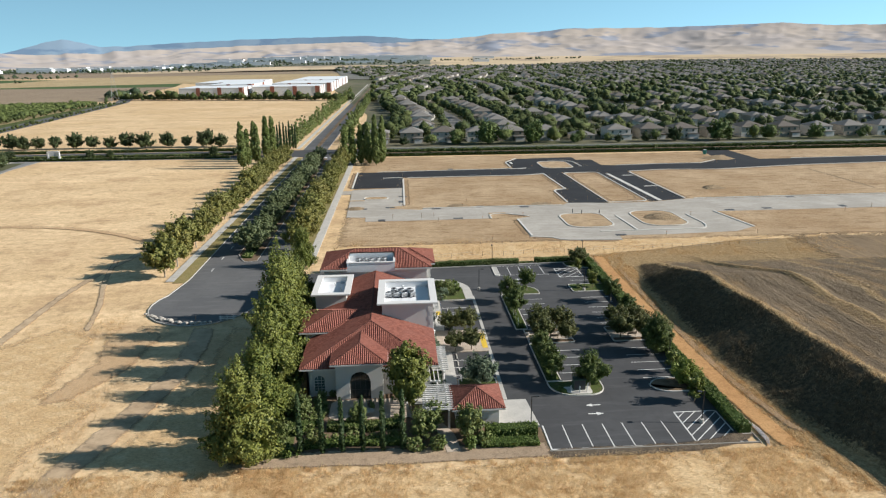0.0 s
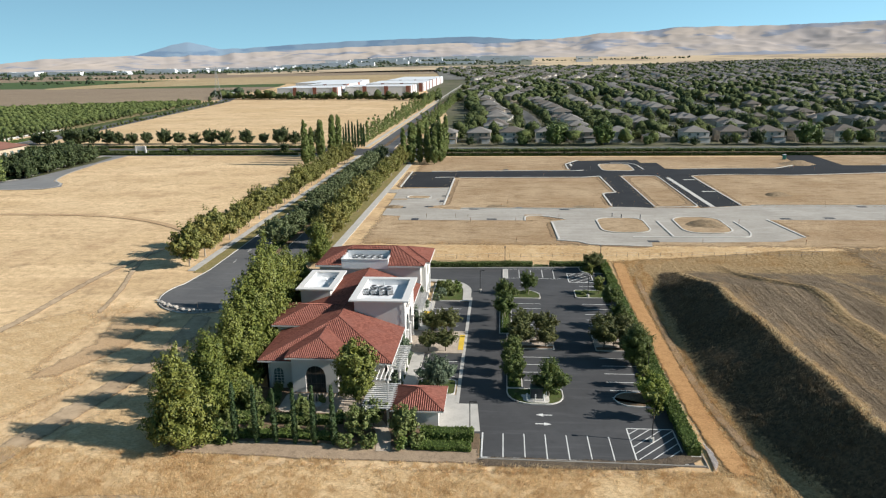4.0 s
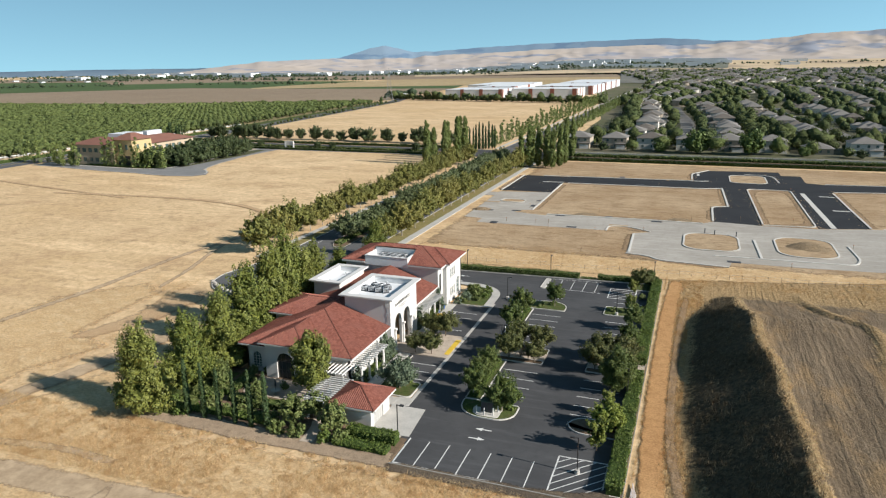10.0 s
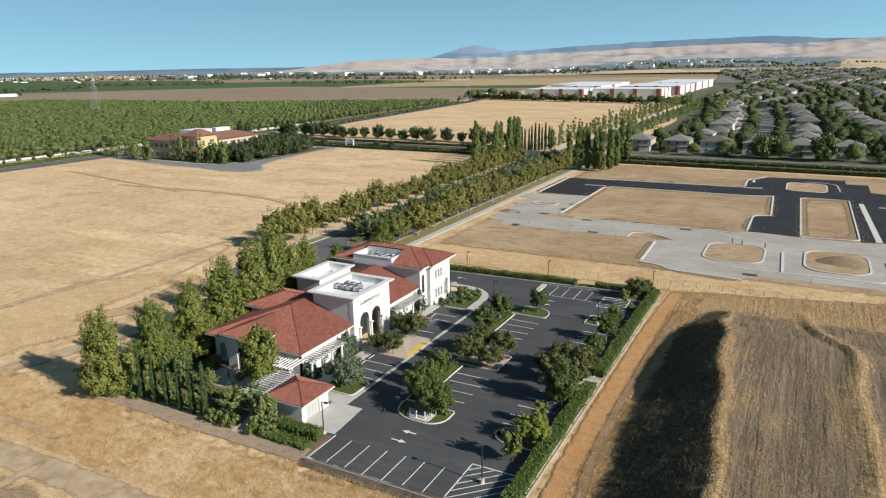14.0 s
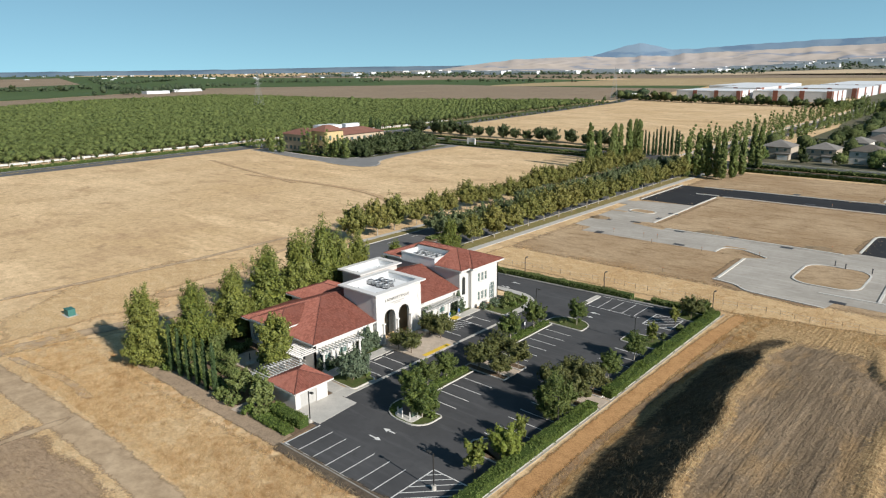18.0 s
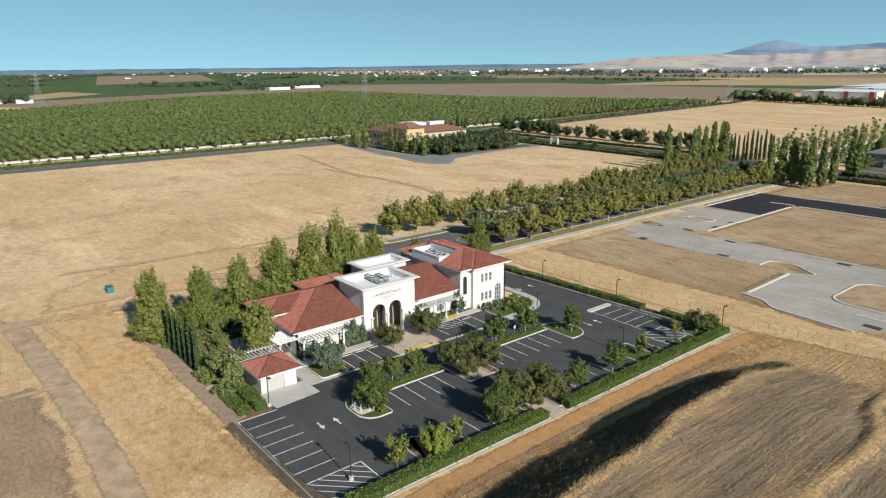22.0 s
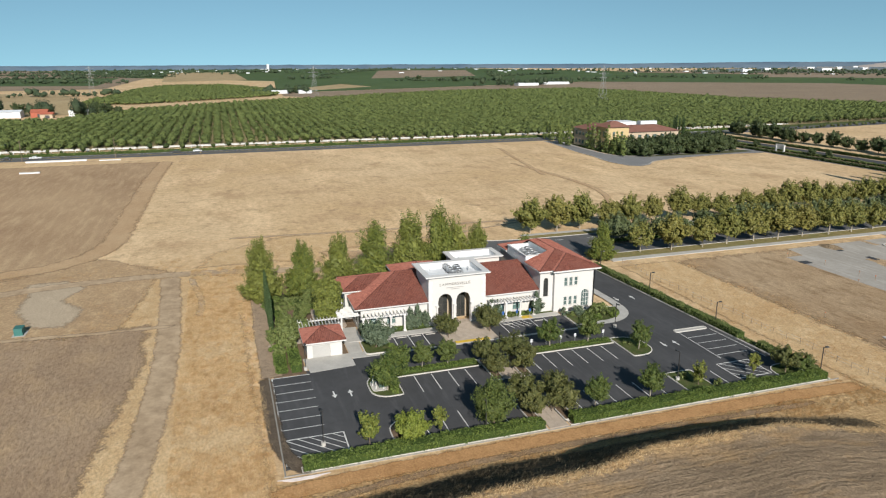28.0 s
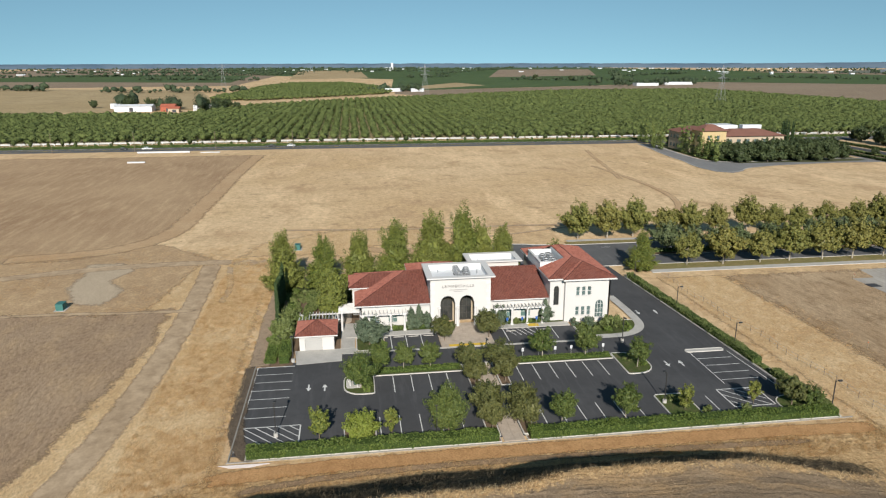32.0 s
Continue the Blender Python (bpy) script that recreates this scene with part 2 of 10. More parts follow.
M_SITE = earth("graded_earth", lin(0.38, 0.265, 0.158), lin(0.50, 0.37, 0.24), lin(0.23, 0.155, 0.09), 0.04, 0.2, 1.8, 0.8, 0.3, (1.0, 2.2, 1.0, 10))
M_DISCED = earth("disced_earth", lin(0.165, 0.12, 0.078), lin(0.235, 0.17, 0.108), lin(0.34, 0.24, 0.135), 0.03, 0.10, 0.6, 0.9, 0.35, (3.4, 0.22, 1.0, -14), soft=True)
M_DIRTRIM = earth("turned_brown_earth", lin(0.30, 0.205, 0.125), lin(0.36, 0.25, 0.155), lin(0.22, 0.15, 0.09), 0.1, 0.7, 3.0, 1.0, 0.3, soft=True)
M_SITESOFT = earth("graded_earth_edge", lin(0.37, 0.25, 0.145), lin(0.51, 0.375, 0.24), lin(0.26, 0.172, 0.097), 0.035, 0.13, 0.9, 1.0, 0.4, (1.0, 2.6, 1.0, 10), soft=True)
M_MOUND = earth("piled_clods", lin(0.27, 0.200, 0.130), lin(0.33, 0.250, 0.165), lin(0.38, 0.275, 0.165), 0.05, 0.30, 2.2, 1.0, 0.45, (1.0, 5.0, 1.0, 75))
def mound_mat():
    """Graded brown earth with wheel streaks; scrub on the bank, toned dark for its shade; straw along the crest and the
    foot.
    """
    k = Mat("piled_earth", 0.97, 0.08)
    k.p.inputs["Diffuse Roughness"].default_value = 0.6
    st = (2.2, 0.16, 1.0, 6)
    n1, n2, n3, n4 = k.noise(0.05, 5), k.noise(0.55, 5, 0.6, st), k.noise(1.6, 5, 0.7), k.noise(0.10, 6, 0.65, (1.6, 0.5, 1.0, 6))
    c = k.mix(k.ramp(n1, 0.40, 0.62), lin(0.255, 0.19, 0.127), lin(0.20, 0.147, 0.096))
    c = k.mix(k.math("MULTIPLY", k.ramp(n2, 0.50, 0.66), 0.55), c, lin(0.33, 0.25, 0.168))
    c = k.mix(k.math("MULTIPLY", k.ramp(n4, 0.50, 0.60), 0.8), c, lin(0.35, 0.235, 0.125))
    c = k.mix(k.math("MULTIPLY", k.ramp(k.noise(1.5, 4, 0.6, (2.4, 0.10, 1.0, 6)), 0.54, 0.66), 0.5), c, lin(0.17, 0.122, 0.08))
    rag = k.math("MULTIPLY", k.math("SUBTRACT", k.math("ADD", k.noise(0.35, 5, 0.7), k.noise(1.8, 4, 0.7)), 1.0), 1.6)
    # the slope's scrub tones are lowered to deepen the bank's shade
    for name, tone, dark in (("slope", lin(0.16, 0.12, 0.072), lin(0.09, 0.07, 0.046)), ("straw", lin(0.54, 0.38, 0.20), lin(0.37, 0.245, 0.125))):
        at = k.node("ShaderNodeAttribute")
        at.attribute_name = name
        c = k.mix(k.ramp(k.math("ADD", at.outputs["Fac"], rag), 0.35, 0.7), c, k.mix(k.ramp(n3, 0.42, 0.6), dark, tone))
    k.color(k.mix(1.0, c, k.mix(k.ramp(k.noise(3.5, 4, 0.7), 0.3, 0.65), lin(0.68, 0.66, 0.64), lin(1.1, 1.1, 1.1)), "MULTIPLY"))
    k.bump(k.math("ADD", n2, k.math("MULTIPLY", n3, 0.9)), 1.0, 0.5)
    return k.m


M_SOIL = earth("bark_mulch", lin(0.17, 0.12, 0.08), lin(0.22, 0.155, 0.105), lin(0.125, 0.09, 0.06), 0.1, 0.9, 6.0, 0.6, 0.06)
M_SOIL2 = earth("dark_stony_soil", lin(0.13, 0.10, 0.075), lin(0.18, 0.14, 0.10), lin(0.08, 0.065, 0.05), 0.3, 1.2, 5.0, 1.0, 0.2, soft=True)
M_LAWN = earth("lawn_grass", lin(0.060, 0.088, 0.025), lin(0.085, 0.110, 0.035), lin(0.13, 0.115, 0.06), 0.1, 0.8, 6.0, 0.7, 0.08)
M_FARM = earth("crop_field", lin(0.075, 0.115, 0.045), lin(0.095, 0.135, 0.055), lin(0.06, 0.095, 0.04), 0.004, 0.03, 0.3, 0.4, 0.5)
M_FALLOW = earth("fallow_field", lin(0.27, 0.205, 0.145), lin(0.31, 0.24, 0.17), lin(0.24, 0.18, 0.125), 0.004, 0.03, 0.3, 0.3, 0.3)
M_STRAW = earth("stubble_field", lin(0.40, 0.30, 0.165), lin(0.46, 0.355, 0.21), lin(0.33, 0.245, 0.14), 0.004, 0.03, 0.3, 0.3, 0.3)
M_ASPH = asphalt_mat("asphalt", lin(0.066, 0.066, 0.068), lin(0.084, 0.084, 0.086), lin(0.055, 0.055, 0.057))
M_ROAD = asphalt_mat("worn_asphalt", lin(0.108, 0.108, 0.11), lin(0.132, 0.13, 0.13), lin(0.09, 0.09, 0.092))
M_OLDROAD = asphalt_mat("bleached_asphalt", lin(0.20, 0.198, 0.195), lin(0.235, 0.23, 0.225), lin(0.165, 0.163, 0.16))
M_NEWASPH = asphalt_mat("fresh_asphalt", lin(0.030, 0.031, 0.034), lin(0.038, 0.039, 0.042), lin(0.026, 0.027, 0.03))
M_BASE = asphalt_mat("crushed_base", lin(0.345, 0.315, 0.275), lin(0.42, 0.385, 0.34), lin(0.26, 0.225, 0.185))
M_DULLCONC = plain("dull_concrete", lin(0.33, 0.31, 0.275), 0.95, 0.1, vary=0.18, big=0.6, fine=5)
M_KERB = plain("pale_kerb_concrete", lin(0.62, 0.59, 0.54), 0.9, 0.2, vary=0.14, big=0.5, fine=5)
M_CONC = plain("concrete", lin(0.50, 0.475, 0.435), 0.9, 0.2, vary=0.14, big=0.5, fine=5)
M_PAVER = plain("tan_pavers", lin(0.52, 0.43, 0.345), 0.9, 0.2, vary=0.16, big=0.8, fine=7)
M_LINE = plain("road_paint", lin(0.74, 0.73, 0.70), 0.8, 0.2, vary=0.16, big=1.0, fine=12)
M_YELLOW = plain("yellow_paint", lin(0.72, 0.48, 0.06), 0.8, 0.2, vary=0.14, big=1.0, fine=12)
M_STUCCO = plain("white_stucco", lin(0.60, 0.58, 0.55), 0.9, 0.2, vary=0.05, big=0.25, fine=9)
M_TRIM = plain("white_trim", lin(0.64, 0.62, 0.595), 0.7, 0.3, vary=0.04)
M_MEMBRANE = plain("roof_membrane", lin(0.72, 0.73, 0.74), 0.6, 0.3, vary=0.05, big=0.5, fine=2)
M_GLASS = None


def glass_mat(name, tint, rough=0.06):
    k = Mat(name, rough, 0.8)
    n = k.noise(0.5, 2)
    k.color(k.mix(k.ramp(n, 0.4, 0.6), tint, tuple(v * 1.5 for v in tint[:3]) + (1,)))
    return k.m


M_GLASS = glass_mat("window_glass", lin(0.075, 0.105, 0.10))
M_GLASSDARK = glass_mat("dark_door_glass", lin(0.030, 0.032, 0.030))
M_GLASSGREEN = glass_mat("green_window_glass", lin(0.10, 0.16, 0.145))
M_FRAME = plain("dark_frame", lin(0.045, 0.040, 0.036), 0.5, 0.4)
M_STEEL = plain("galvanised_steel", lin(0.55, 0.56, 0.57), 0.45, 0.5, metal=0.6, vary=0.12, big=2, fine=12)
M_POLE = plain("dark_painted_steel", lin(0.040, 0.038, 0.036), 0.5, 0.4)
M_DARK = plain("dark_grille", lin(0.06, 0.06, 0.065), 0.6, 0.3)
M_BARK = plain("bark", lin(0.22, 0.17, 0.125), 0.95, 0.1, vary=0.25, big=2, fine=12)
M_PALEBARK = plain("pale_bark", lin(0.42, 0.37, 0.30), 0.95, 0.1, vary=0.22, big=2, fine=10)
M_WHITE = plain("white_metal", lin(0.62, 0.63, 0.64), 0.6, 0.3, vary=0.05)
M_TEAL = plain("teal_box_paint", lin(0.05, 0.17, 0.15), 0.6, 0.3)
M_ORANGE = plain("orange_plastic", lin(0.65, 0.16, 0.03), 0.6, 0.3)
M_BLUE = plain("blue_sign_paint", lin(0.03, 0.12, 0.40), 0.6, 0.3)
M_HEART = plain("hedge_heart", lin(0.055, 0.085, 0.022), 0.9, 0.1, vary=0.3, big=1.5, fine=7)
M_TIMBER = plain("weathered_timber", lin(0.30, 0.235, 0.17), 0.9, 0.2, vary=0.2, big=1, fine=9)
M_BRICKRED = plain("brick_red_panel", lin(0.26, 0.105, 0.075), 0.85, 0.2, vary=0.1)
M_CREAM = plain("cream_stucco", lin(0.48, 0.385, 0.28), 0.9, 0.2, vary=0.06)

L_PLANE = leafy("plane_tree_leaves", lin(0.060, 0.088, 0.019), lin(0.205, 0.224, 0.047), lin(0.28, 0.26, 0.07), 0.3)
L_STREET = leafy("street_tree_leaves", lin(0.105, 0.125, 0.032), lin(0.235, 0.222, 0.060), lin(0.29, 0.22, 0.065), 0.3)
L_DARKMED = leafy("median_tree_leaves", lin(0.075, 0.100, 0.042), lin(0.145, 0.175, 0.078), lin(0.16, 0.17, 0.085), 0.2)
L_LOT = leafy("lot_tree_leaves", lin(0.036, 0.066, 0.016), lin(0.132, 0.162, 0.040), lin(0.15, 0.16, 0.05), 0.25)
L_MAPLE = leafy("crossing_tree_leaves", lin(0.042, 0.060, 0.020), lin(0.140, 0.145, 0.044), lin(0.17, 0.145, 0.05), 0.25)
L_BRIGHT = leafy("bright_tree_leaves", lin(0.13, 0.17, 0.028), lin(0.23, 0.26, 0.05), lin(0.20, 0.24, 0.06), 0.2)
L_CYPRESS = leafy("cypress_foliage", lin(0.030, 0.058, 0.020), lin(0.070, 0.105, 0.038), lin(0.065, 0.10, 0.04), 0.2)
L_OLIVE = leafy("grey_green_foliage", lin(0.065, 0.095, 0.058), lin(0.145, 0.180, 0.110), lin(0.13, 0.165, 0.10), 0.2)
L_HEDGE = leafy("hedge_leaves", lin(0.055, 0.092, 0.018), lin(0.150, 0.195, 0.042), lin(0.16, 0.20, 0.06), 0.2)
L_POPLAR = leafy("poplar_leaves", lin(0.085, 0.130, 0.034), lin(0.205, 0.235, 0.068), lin(0.17, 0.19, 0.07), 0.25)
L_FAR = leafy("suburb_tree_leaves", lin(0.030, 0.048, 0.020), lin(0.088, 0.112, 0.042), lin(0.15, 0.17, 0.07), 0.1)
C_ORCHARD = canopy("orchard_canopy", lin(0.094, 0.126, 0.039), lin(0.150, 0.182, 0.056), lin(0.161, 0.184, 0.064))
C_SUBURB = canopy("suburb_canopy", lin(0.032, 0.055, 0.018), lin(0.105, 0.125, 0.040), lin(0.110, 0.125, 0.050))
C_PLAIN = canopy("plain_canopy", lin(0.038, 0.062, 0.036), lin(0.080, 0.105, 0.055), lin(0.085, 0.11, 0.06))
L_BROAD = leafy("broad_tree_leaves", lin(0.090, 0.140, 0.030), lin(0.185, 0.240, 0.055), lin(0.10, 0.14, 0.045), 0.6)
L_SHRUB = leafy("shrub_leaves", lin(0.085, 0.120, 0.032), lin(0.175, 0.205, 0.066), lin(0.19, 0.19, 0.075), 0.25)


def tile_mat(name, c1, c2, c3):
    """Clay roof tiles: each tile has its own tone, with weathering in patches."""
    k = Mat(name, 0.8, 0.25)
    geo = k.node("ShaderNodeNewGeometry")
    c = k.mix(geo.outputs["Random Per Island"], c1, c2)
    c = k.mix(k.ramp(k.noise(0.35, 4), 0.45, 0.7), c, c3)
    c = k.mix(1.0, c, k.mix(k.ramp(k.noise(9, 3), 0.3, 0.7), lin(0.78, 0.76, 0.74), lin(1.1, 1.1, 1.1)), "MULTIPLY")
    k.color(c)
    return k.m


M_RIDGE = tile_mat("dark_ridge_tiles", lin(0.10, 0.038, 0.030), lin(0.17, 0.064, 0.048), lin(0.14, 0.058, 0.046))
M_TILE = tile_mat("clay_roof_tiles", lin(0.195, 0.068, 0.050), lin(0.32, 0.122, 0.088), lin(0.275, 0.112, 0.085))
M_SHINGLE = plain("grey_roof_shingles", lin(0.22, 0.205, 0.188), 0.9, 0.2, vary=0.14, big=0.05, fine=0.6)
M_SHINGLE2 = plain("brown_roof_shingles", lin(0.155, 0.136, 0.118), 0.9, 0.2, vary=0.14, big=0.05, fine=0.6)
M_HOUSE = plain("house_stucco", lin(0.66, 0.62, 0.56), 0.9, 0.2, vary=0.1, big=0.03, fine=0.5)
M_HOUSE2 = plain("tan_house_stucco", lin(0.40, 0.345, 0.28), 0.9, 0.2, vary=0.1, big=0.03, fine=0.5)


# ---------------------------------------------------------------- mesh helpers
def link_mesh(name, verts, faces, material, parent=None, label="", smooth=False):
    me = bpy.data.meshes.new(name)
    v = np.asarray(verts, dtype=np.float32).reshape(-1, 3)
    if isinstance(faces, np.ndarray):
        n, k = faces.shape
        me.vertices.add(len(v))
        me.vertices.foreach_set("co", v.ravel())
        me.loops.add(n * k)
        me.loops.foreach_set("vertex_index", faces.astype(np.int32).ravel())
        me.polygons.add(n)
        me.polygons.foreach_set("loop_start", np.arange(0, n * k, k, dtype=np.int32))
        me.update(calc_edges=True)
    else:
        me.from_pydata([tuple(map(float, p)) for p in v], [], faces)
        me.update()
    for m in (material if isinstance(material, (list, tuple)) else [material]):
        me.materials.append(m)
    if smooth:
        me.shade_smooth()
    ob = new(name, me)
    if parent is not None:
        adopt(ob, parent)
    if label:
        tagged(ob, label)
    return ob


def world_of(ob):
    m = ob.matrix_basis.copy()
    if ob.parent is not None:
        m = world_of(ob.parent) @ ob.matrix_parent_inverse @ m
    return m


def adopt(ob, parent):
    ob.parent = parent
    ob.matrix_parent_inverse = world_of(parent).inverted()


def part(name, bm, material, parent=None, label="", smooth=False):
    """Link a bmesh as one mesh object, under a thing or a part where one is given."""
    me = bpy.data.meshes.new(name)
    bm.to_mesh(me)
    bm.free()
    for m in (material if isinstance(material, (list, tuple)) else [material]):
        me.materials.append(m)
    if smooth:
        me.shade_smooth()
    ob = new(name, me)
    if parent is not None:
        adopt(ob, parent)
    if label:
        tagged(ob, label)
    return ob


def thing(name, loc, label, category, group="", kind=""):
    e = new(name)
    e.matrix_basis = Matrix.Translation(loc)
    e.empty_display_size = 0.3
    return tagged(e, label, category, group, kind)


def box(bm, x0, y0, z0, x1, y1, z1, mat=0):
    vs = [bm.verts.new(p) for p in ((x0, y0, z0), (x1, y0, z0), (x1, y1, z0), (x0, y1, z0), (x0, y0, z1), (x1, y0, z1), (x1, y1, z1), (x0, y1, z1))]
    for f in ((3, 2, 1, 0), (4, 5, 6, 7), (0, 1, 5, 4), (1, 2, 6, 5), (2, 3, 7, 6), (3, 0, 4, 7)):
        bm.faces.new([vs[i] for i in f]).material_index = mat
    return vs


def boxes(*bs):
    bm = bmesh.new()
    for b in bs:
        box(bm, *b)
    return bm


def bevel_box(x0, y0, z0, x1, y1, z1, w=0.03):
    bm = boxes((x0, y0, z0, x1, y1, z1))
    bmesh.ops.bevel(bm, geom=bm.edges[:], offset=w, segments=2, affect="EDGES", profile=0.5)
    return bm


def tube(bm, p, q, r0, r1=None, n=8, cap=True):
    """A tapered rod from p to q."""
    p, q = Vector(p), Vector(q)
    r1 = r0 if r1 is None else r1
    w = (q - p).normalized()
    u = w.orthogonal().normalized()
    v = w.cross(u)
    a = [bm.verts.new(p + r0 * (math.cos(2 * math.pi * i / n) * u + math.sin(2 * math.pi * i / n) * v)) for i in range(n)]
    b = [bm.verts.new(q + r1 * (math.cos(2 * math.pi * i / n) * u + math.sin(2 * math.pi * i / n) * v)) for i in range(n)]
    for i in range(n):
        bm.faces.new((a[i], a[(i + 1) % n], b[(i + 1) % n], b[i]))
    if cap:
        bm.faces.new(list(reversed(a)))
        bm.faces.new(b)


def slab(poly, z0, z1):
    """An upright prism over a plan outline."""
    bm = bmesh.new()
    a = [bm.verts.new((x, y, z0)) for x, y in poly]
    b = [bm.verts.new((x, y, z1)) for x, y in poly]
    bm.faces.new(b)
    bm.faces.new(list(reversed(a)))
    n = len(poly)
    for i in range(n):
        bm.faces.new((a[i], a[(i + 1) % n], b[(i + 1) % n], b[i]))
    bmesh.ops.recalc_face_normals(bm, faces=bm.faces[:])
    return bm


def rounded(x0, y0, x1, y1, r, n=5):
    """Plan outline of a rectangle with rounded corners (one radius, or four: sw, se, ne, nw)."""
    rs = (r,) * 4 if isinstance(r, (int, float)) else r
    out = []
    for (cx, cy, a0), q in zip(((x0, y0, 180), (x1, y0, 270), (x1, y1, 0), (x0, y1, 90)), rs):
        sx, sy = (1 if cx == x0 else -1), (1 if cy == y0 else -1)
        if q <= 0:
            out.append((cx, cy))
            continue
        for i in range(n + 1):
            a = radians(a0 + 90 * i / n)
            out.append((cx + sx * q + q * math.cos(a), cy + sy * q + q * math.sin(a)))
    return out


def inset(poly, d):
    """The outline moved inwards by d (counter-clockwise outlines)."""
    n, out = len(poly), []
    for i in range(n):
        p, c, q = Vector(poly[i - 1]), Vector(poly[i]), Vector(poly[(i + 1) % n])
        e, f = (c - p), (q - c)
        if e.length < 1e-6 or f.length < 1e-6:
            out.append(tuple(c))
            continue
        e.normalize()
        f.normalize()
        n1, n2 = Vector((-e.y, e.x)), Vector((-f.y, f.x))
        m = n1 + n2
        m = m / max(0.4, m.dot(n1)) if m.length > 1e-6 else n1
        out.append(tuple(c + d * m))
    return out


def ring_kerb(poly, z0, z1, w=0.15):
    """A kerb that follows an outline: real step with a top and two faces."""
    bm = bmesh.new()
    inn = inset(poly, w)
    n = len(poly)
    o0 = [bm.verts.new((x, y, z0)) for x, y in poly]
    o1 = [bm.verts.new((x, y, z1)) for x, y in poly]
    i0 = [bm.verts.new((x, y, z0)) for x, y in inn]
    i1 = [bm.verts.new((x, y, z1)) for x, y in inn]
    for i in range(n):
        j = (i + 1) % n
        for a, b, c, d in ((o0[i], o0[j], o1[j], o1[i]), (o1[i], o1[j], i1[j], i1[i]), (i1[i], i1[j], i0[j], i0[i])):
            bm.faces.new((a, b, c, d))
    return bm


def ribbon(pts, width, z, jitter=0.0, step=3.0, seed=1):
    """A flat strip along a polyline, with uneven edges where jitter is given."""
    rnd = random.Random(seed)
    P = [Vector((x, y)) for x, y in pts]
    dense = [P[0]]
    for a, b in zip(P, P[1:]):
        k = max(1, int((b - a).length / step))
        dense += [a.lerp(b, (i + 1) / k) for i in range(k)]
    if len(P) > 2:
        for _ in range(3):
            dense = [dense[0]] + [(dense[i - 1] + dense[i] * 2 + dense[i + 1]) / 4 for i in range(1, len(dense) - 1)] + [dense[-1]]
    bm = bmesh.new()
    prev = None
    for i, c in enumerate(dense):
        t = (dense[min(i + 1, len(dense) - 1)] - dense[max(i - 1, 0)]).normalized()
        nrm = Vector((-t.y, t.x))
        l, r = c + nrm * (width / 2 + rnd.uniform(-jitter, jitter)), c - nrm * (width / 2 + rnd.uniform(-jitter, jitter))
        cur = bm.verts.new((r.x, r.y, z)), bm.verts.new((l.x, l.y, z))
        if prev:
            bm.faces.new((prev[0], cur[0], cur[1], prev[1]))
        prev = cur
    return bm


def edged(name, verts, faces, edge, material, label, category):
    """A ground sheet with an edge-distance attribute, 0 at its rim and 1 inside."""
    ob = link_mesh(name, verts, faces, material)
    at = ob.data.attributes.new("edge", "FLOAT", "POINT")
    at.data.foreach_set("value", np.asarray(edge, dtype=np.float32))
    return tagged(ob, label, category, kind="structure")


def soft_ribbon(name, pts, width, z, fade, material, label, category="track"):
    """A strip along a polyline that fades out on both sides."""
    P = [Vector((x, y)) for x, y in pts]
    dense = [P[0]]
    for a, b in zip(P, P[1:]):
        k = max(1, int((b - a).length / 2.5))
        dense += [a.lerp(b, (i + 1) / k) for i in range(k)]
    for _ in range(12):
        dense = [dense[0]] + [(dense[i - 1] + dense[i] * 2 + dense[i + 1]) / 4 for i in range(1, len(dense) - 1)] + [dense[-1]]
    fade = min(fade, width * 0.75)
    V, E, F = [], [], []
    for i, c in enumerate(dense):
        t = (dense[min(i + 1, len(dense) - 1)] - dense[max(i - 1, 0)]).normalized()
        n = Vector((-t.y, t.x))
        end = 0.0 if i in (0, len(dense) - 1) else 1.0
        for d, e in ((-width / 2 - fade, 0), (-width / 2 + fade * 0.6, 1), (width / 2 - fade * 0.6, 1), (width / 2 + fade, 0)):
            q = c + n * d
            V.append((q.x, q.y, z))
            E.append(e * end)
        if i:
            b = 4 * i
            F += [(b - 4 + k, b - 3 + k, b + 1 + k, b + k) for k in range(3)]
    ob = edged(name, V, np.array(F), E, material, label, category)
    if ob.data.polygons[0].normal.z < 0:
        ob.data.flip_normals()
    return ob


def soft_sheet(name, poly, z, fade, material, label, category="field"):
    """A field whose rim fades into its neighbours."""
    area = sum(a[0] * b[1] - b[0] * a[1] for a, b in zip(poly, poly[1:] + poly[:1]))
    poly = poly if area > 0 else poly[::-1]
    out, inn = inset(poly, -fade * 0.4), inset(poly, fade)
    n = len(poly)
    V = [(x, y, z) for x, y in out] + [(x, y, z) for x, y in inn]
    F = [(i, (i + 1) % n, n + (i + 1) % n, n + i) for i in range(n)] + [tuple(range(n, 2 * n))]
    return edged(name, V, F, [0.0] * n + [1.0] * n, material, label, category)


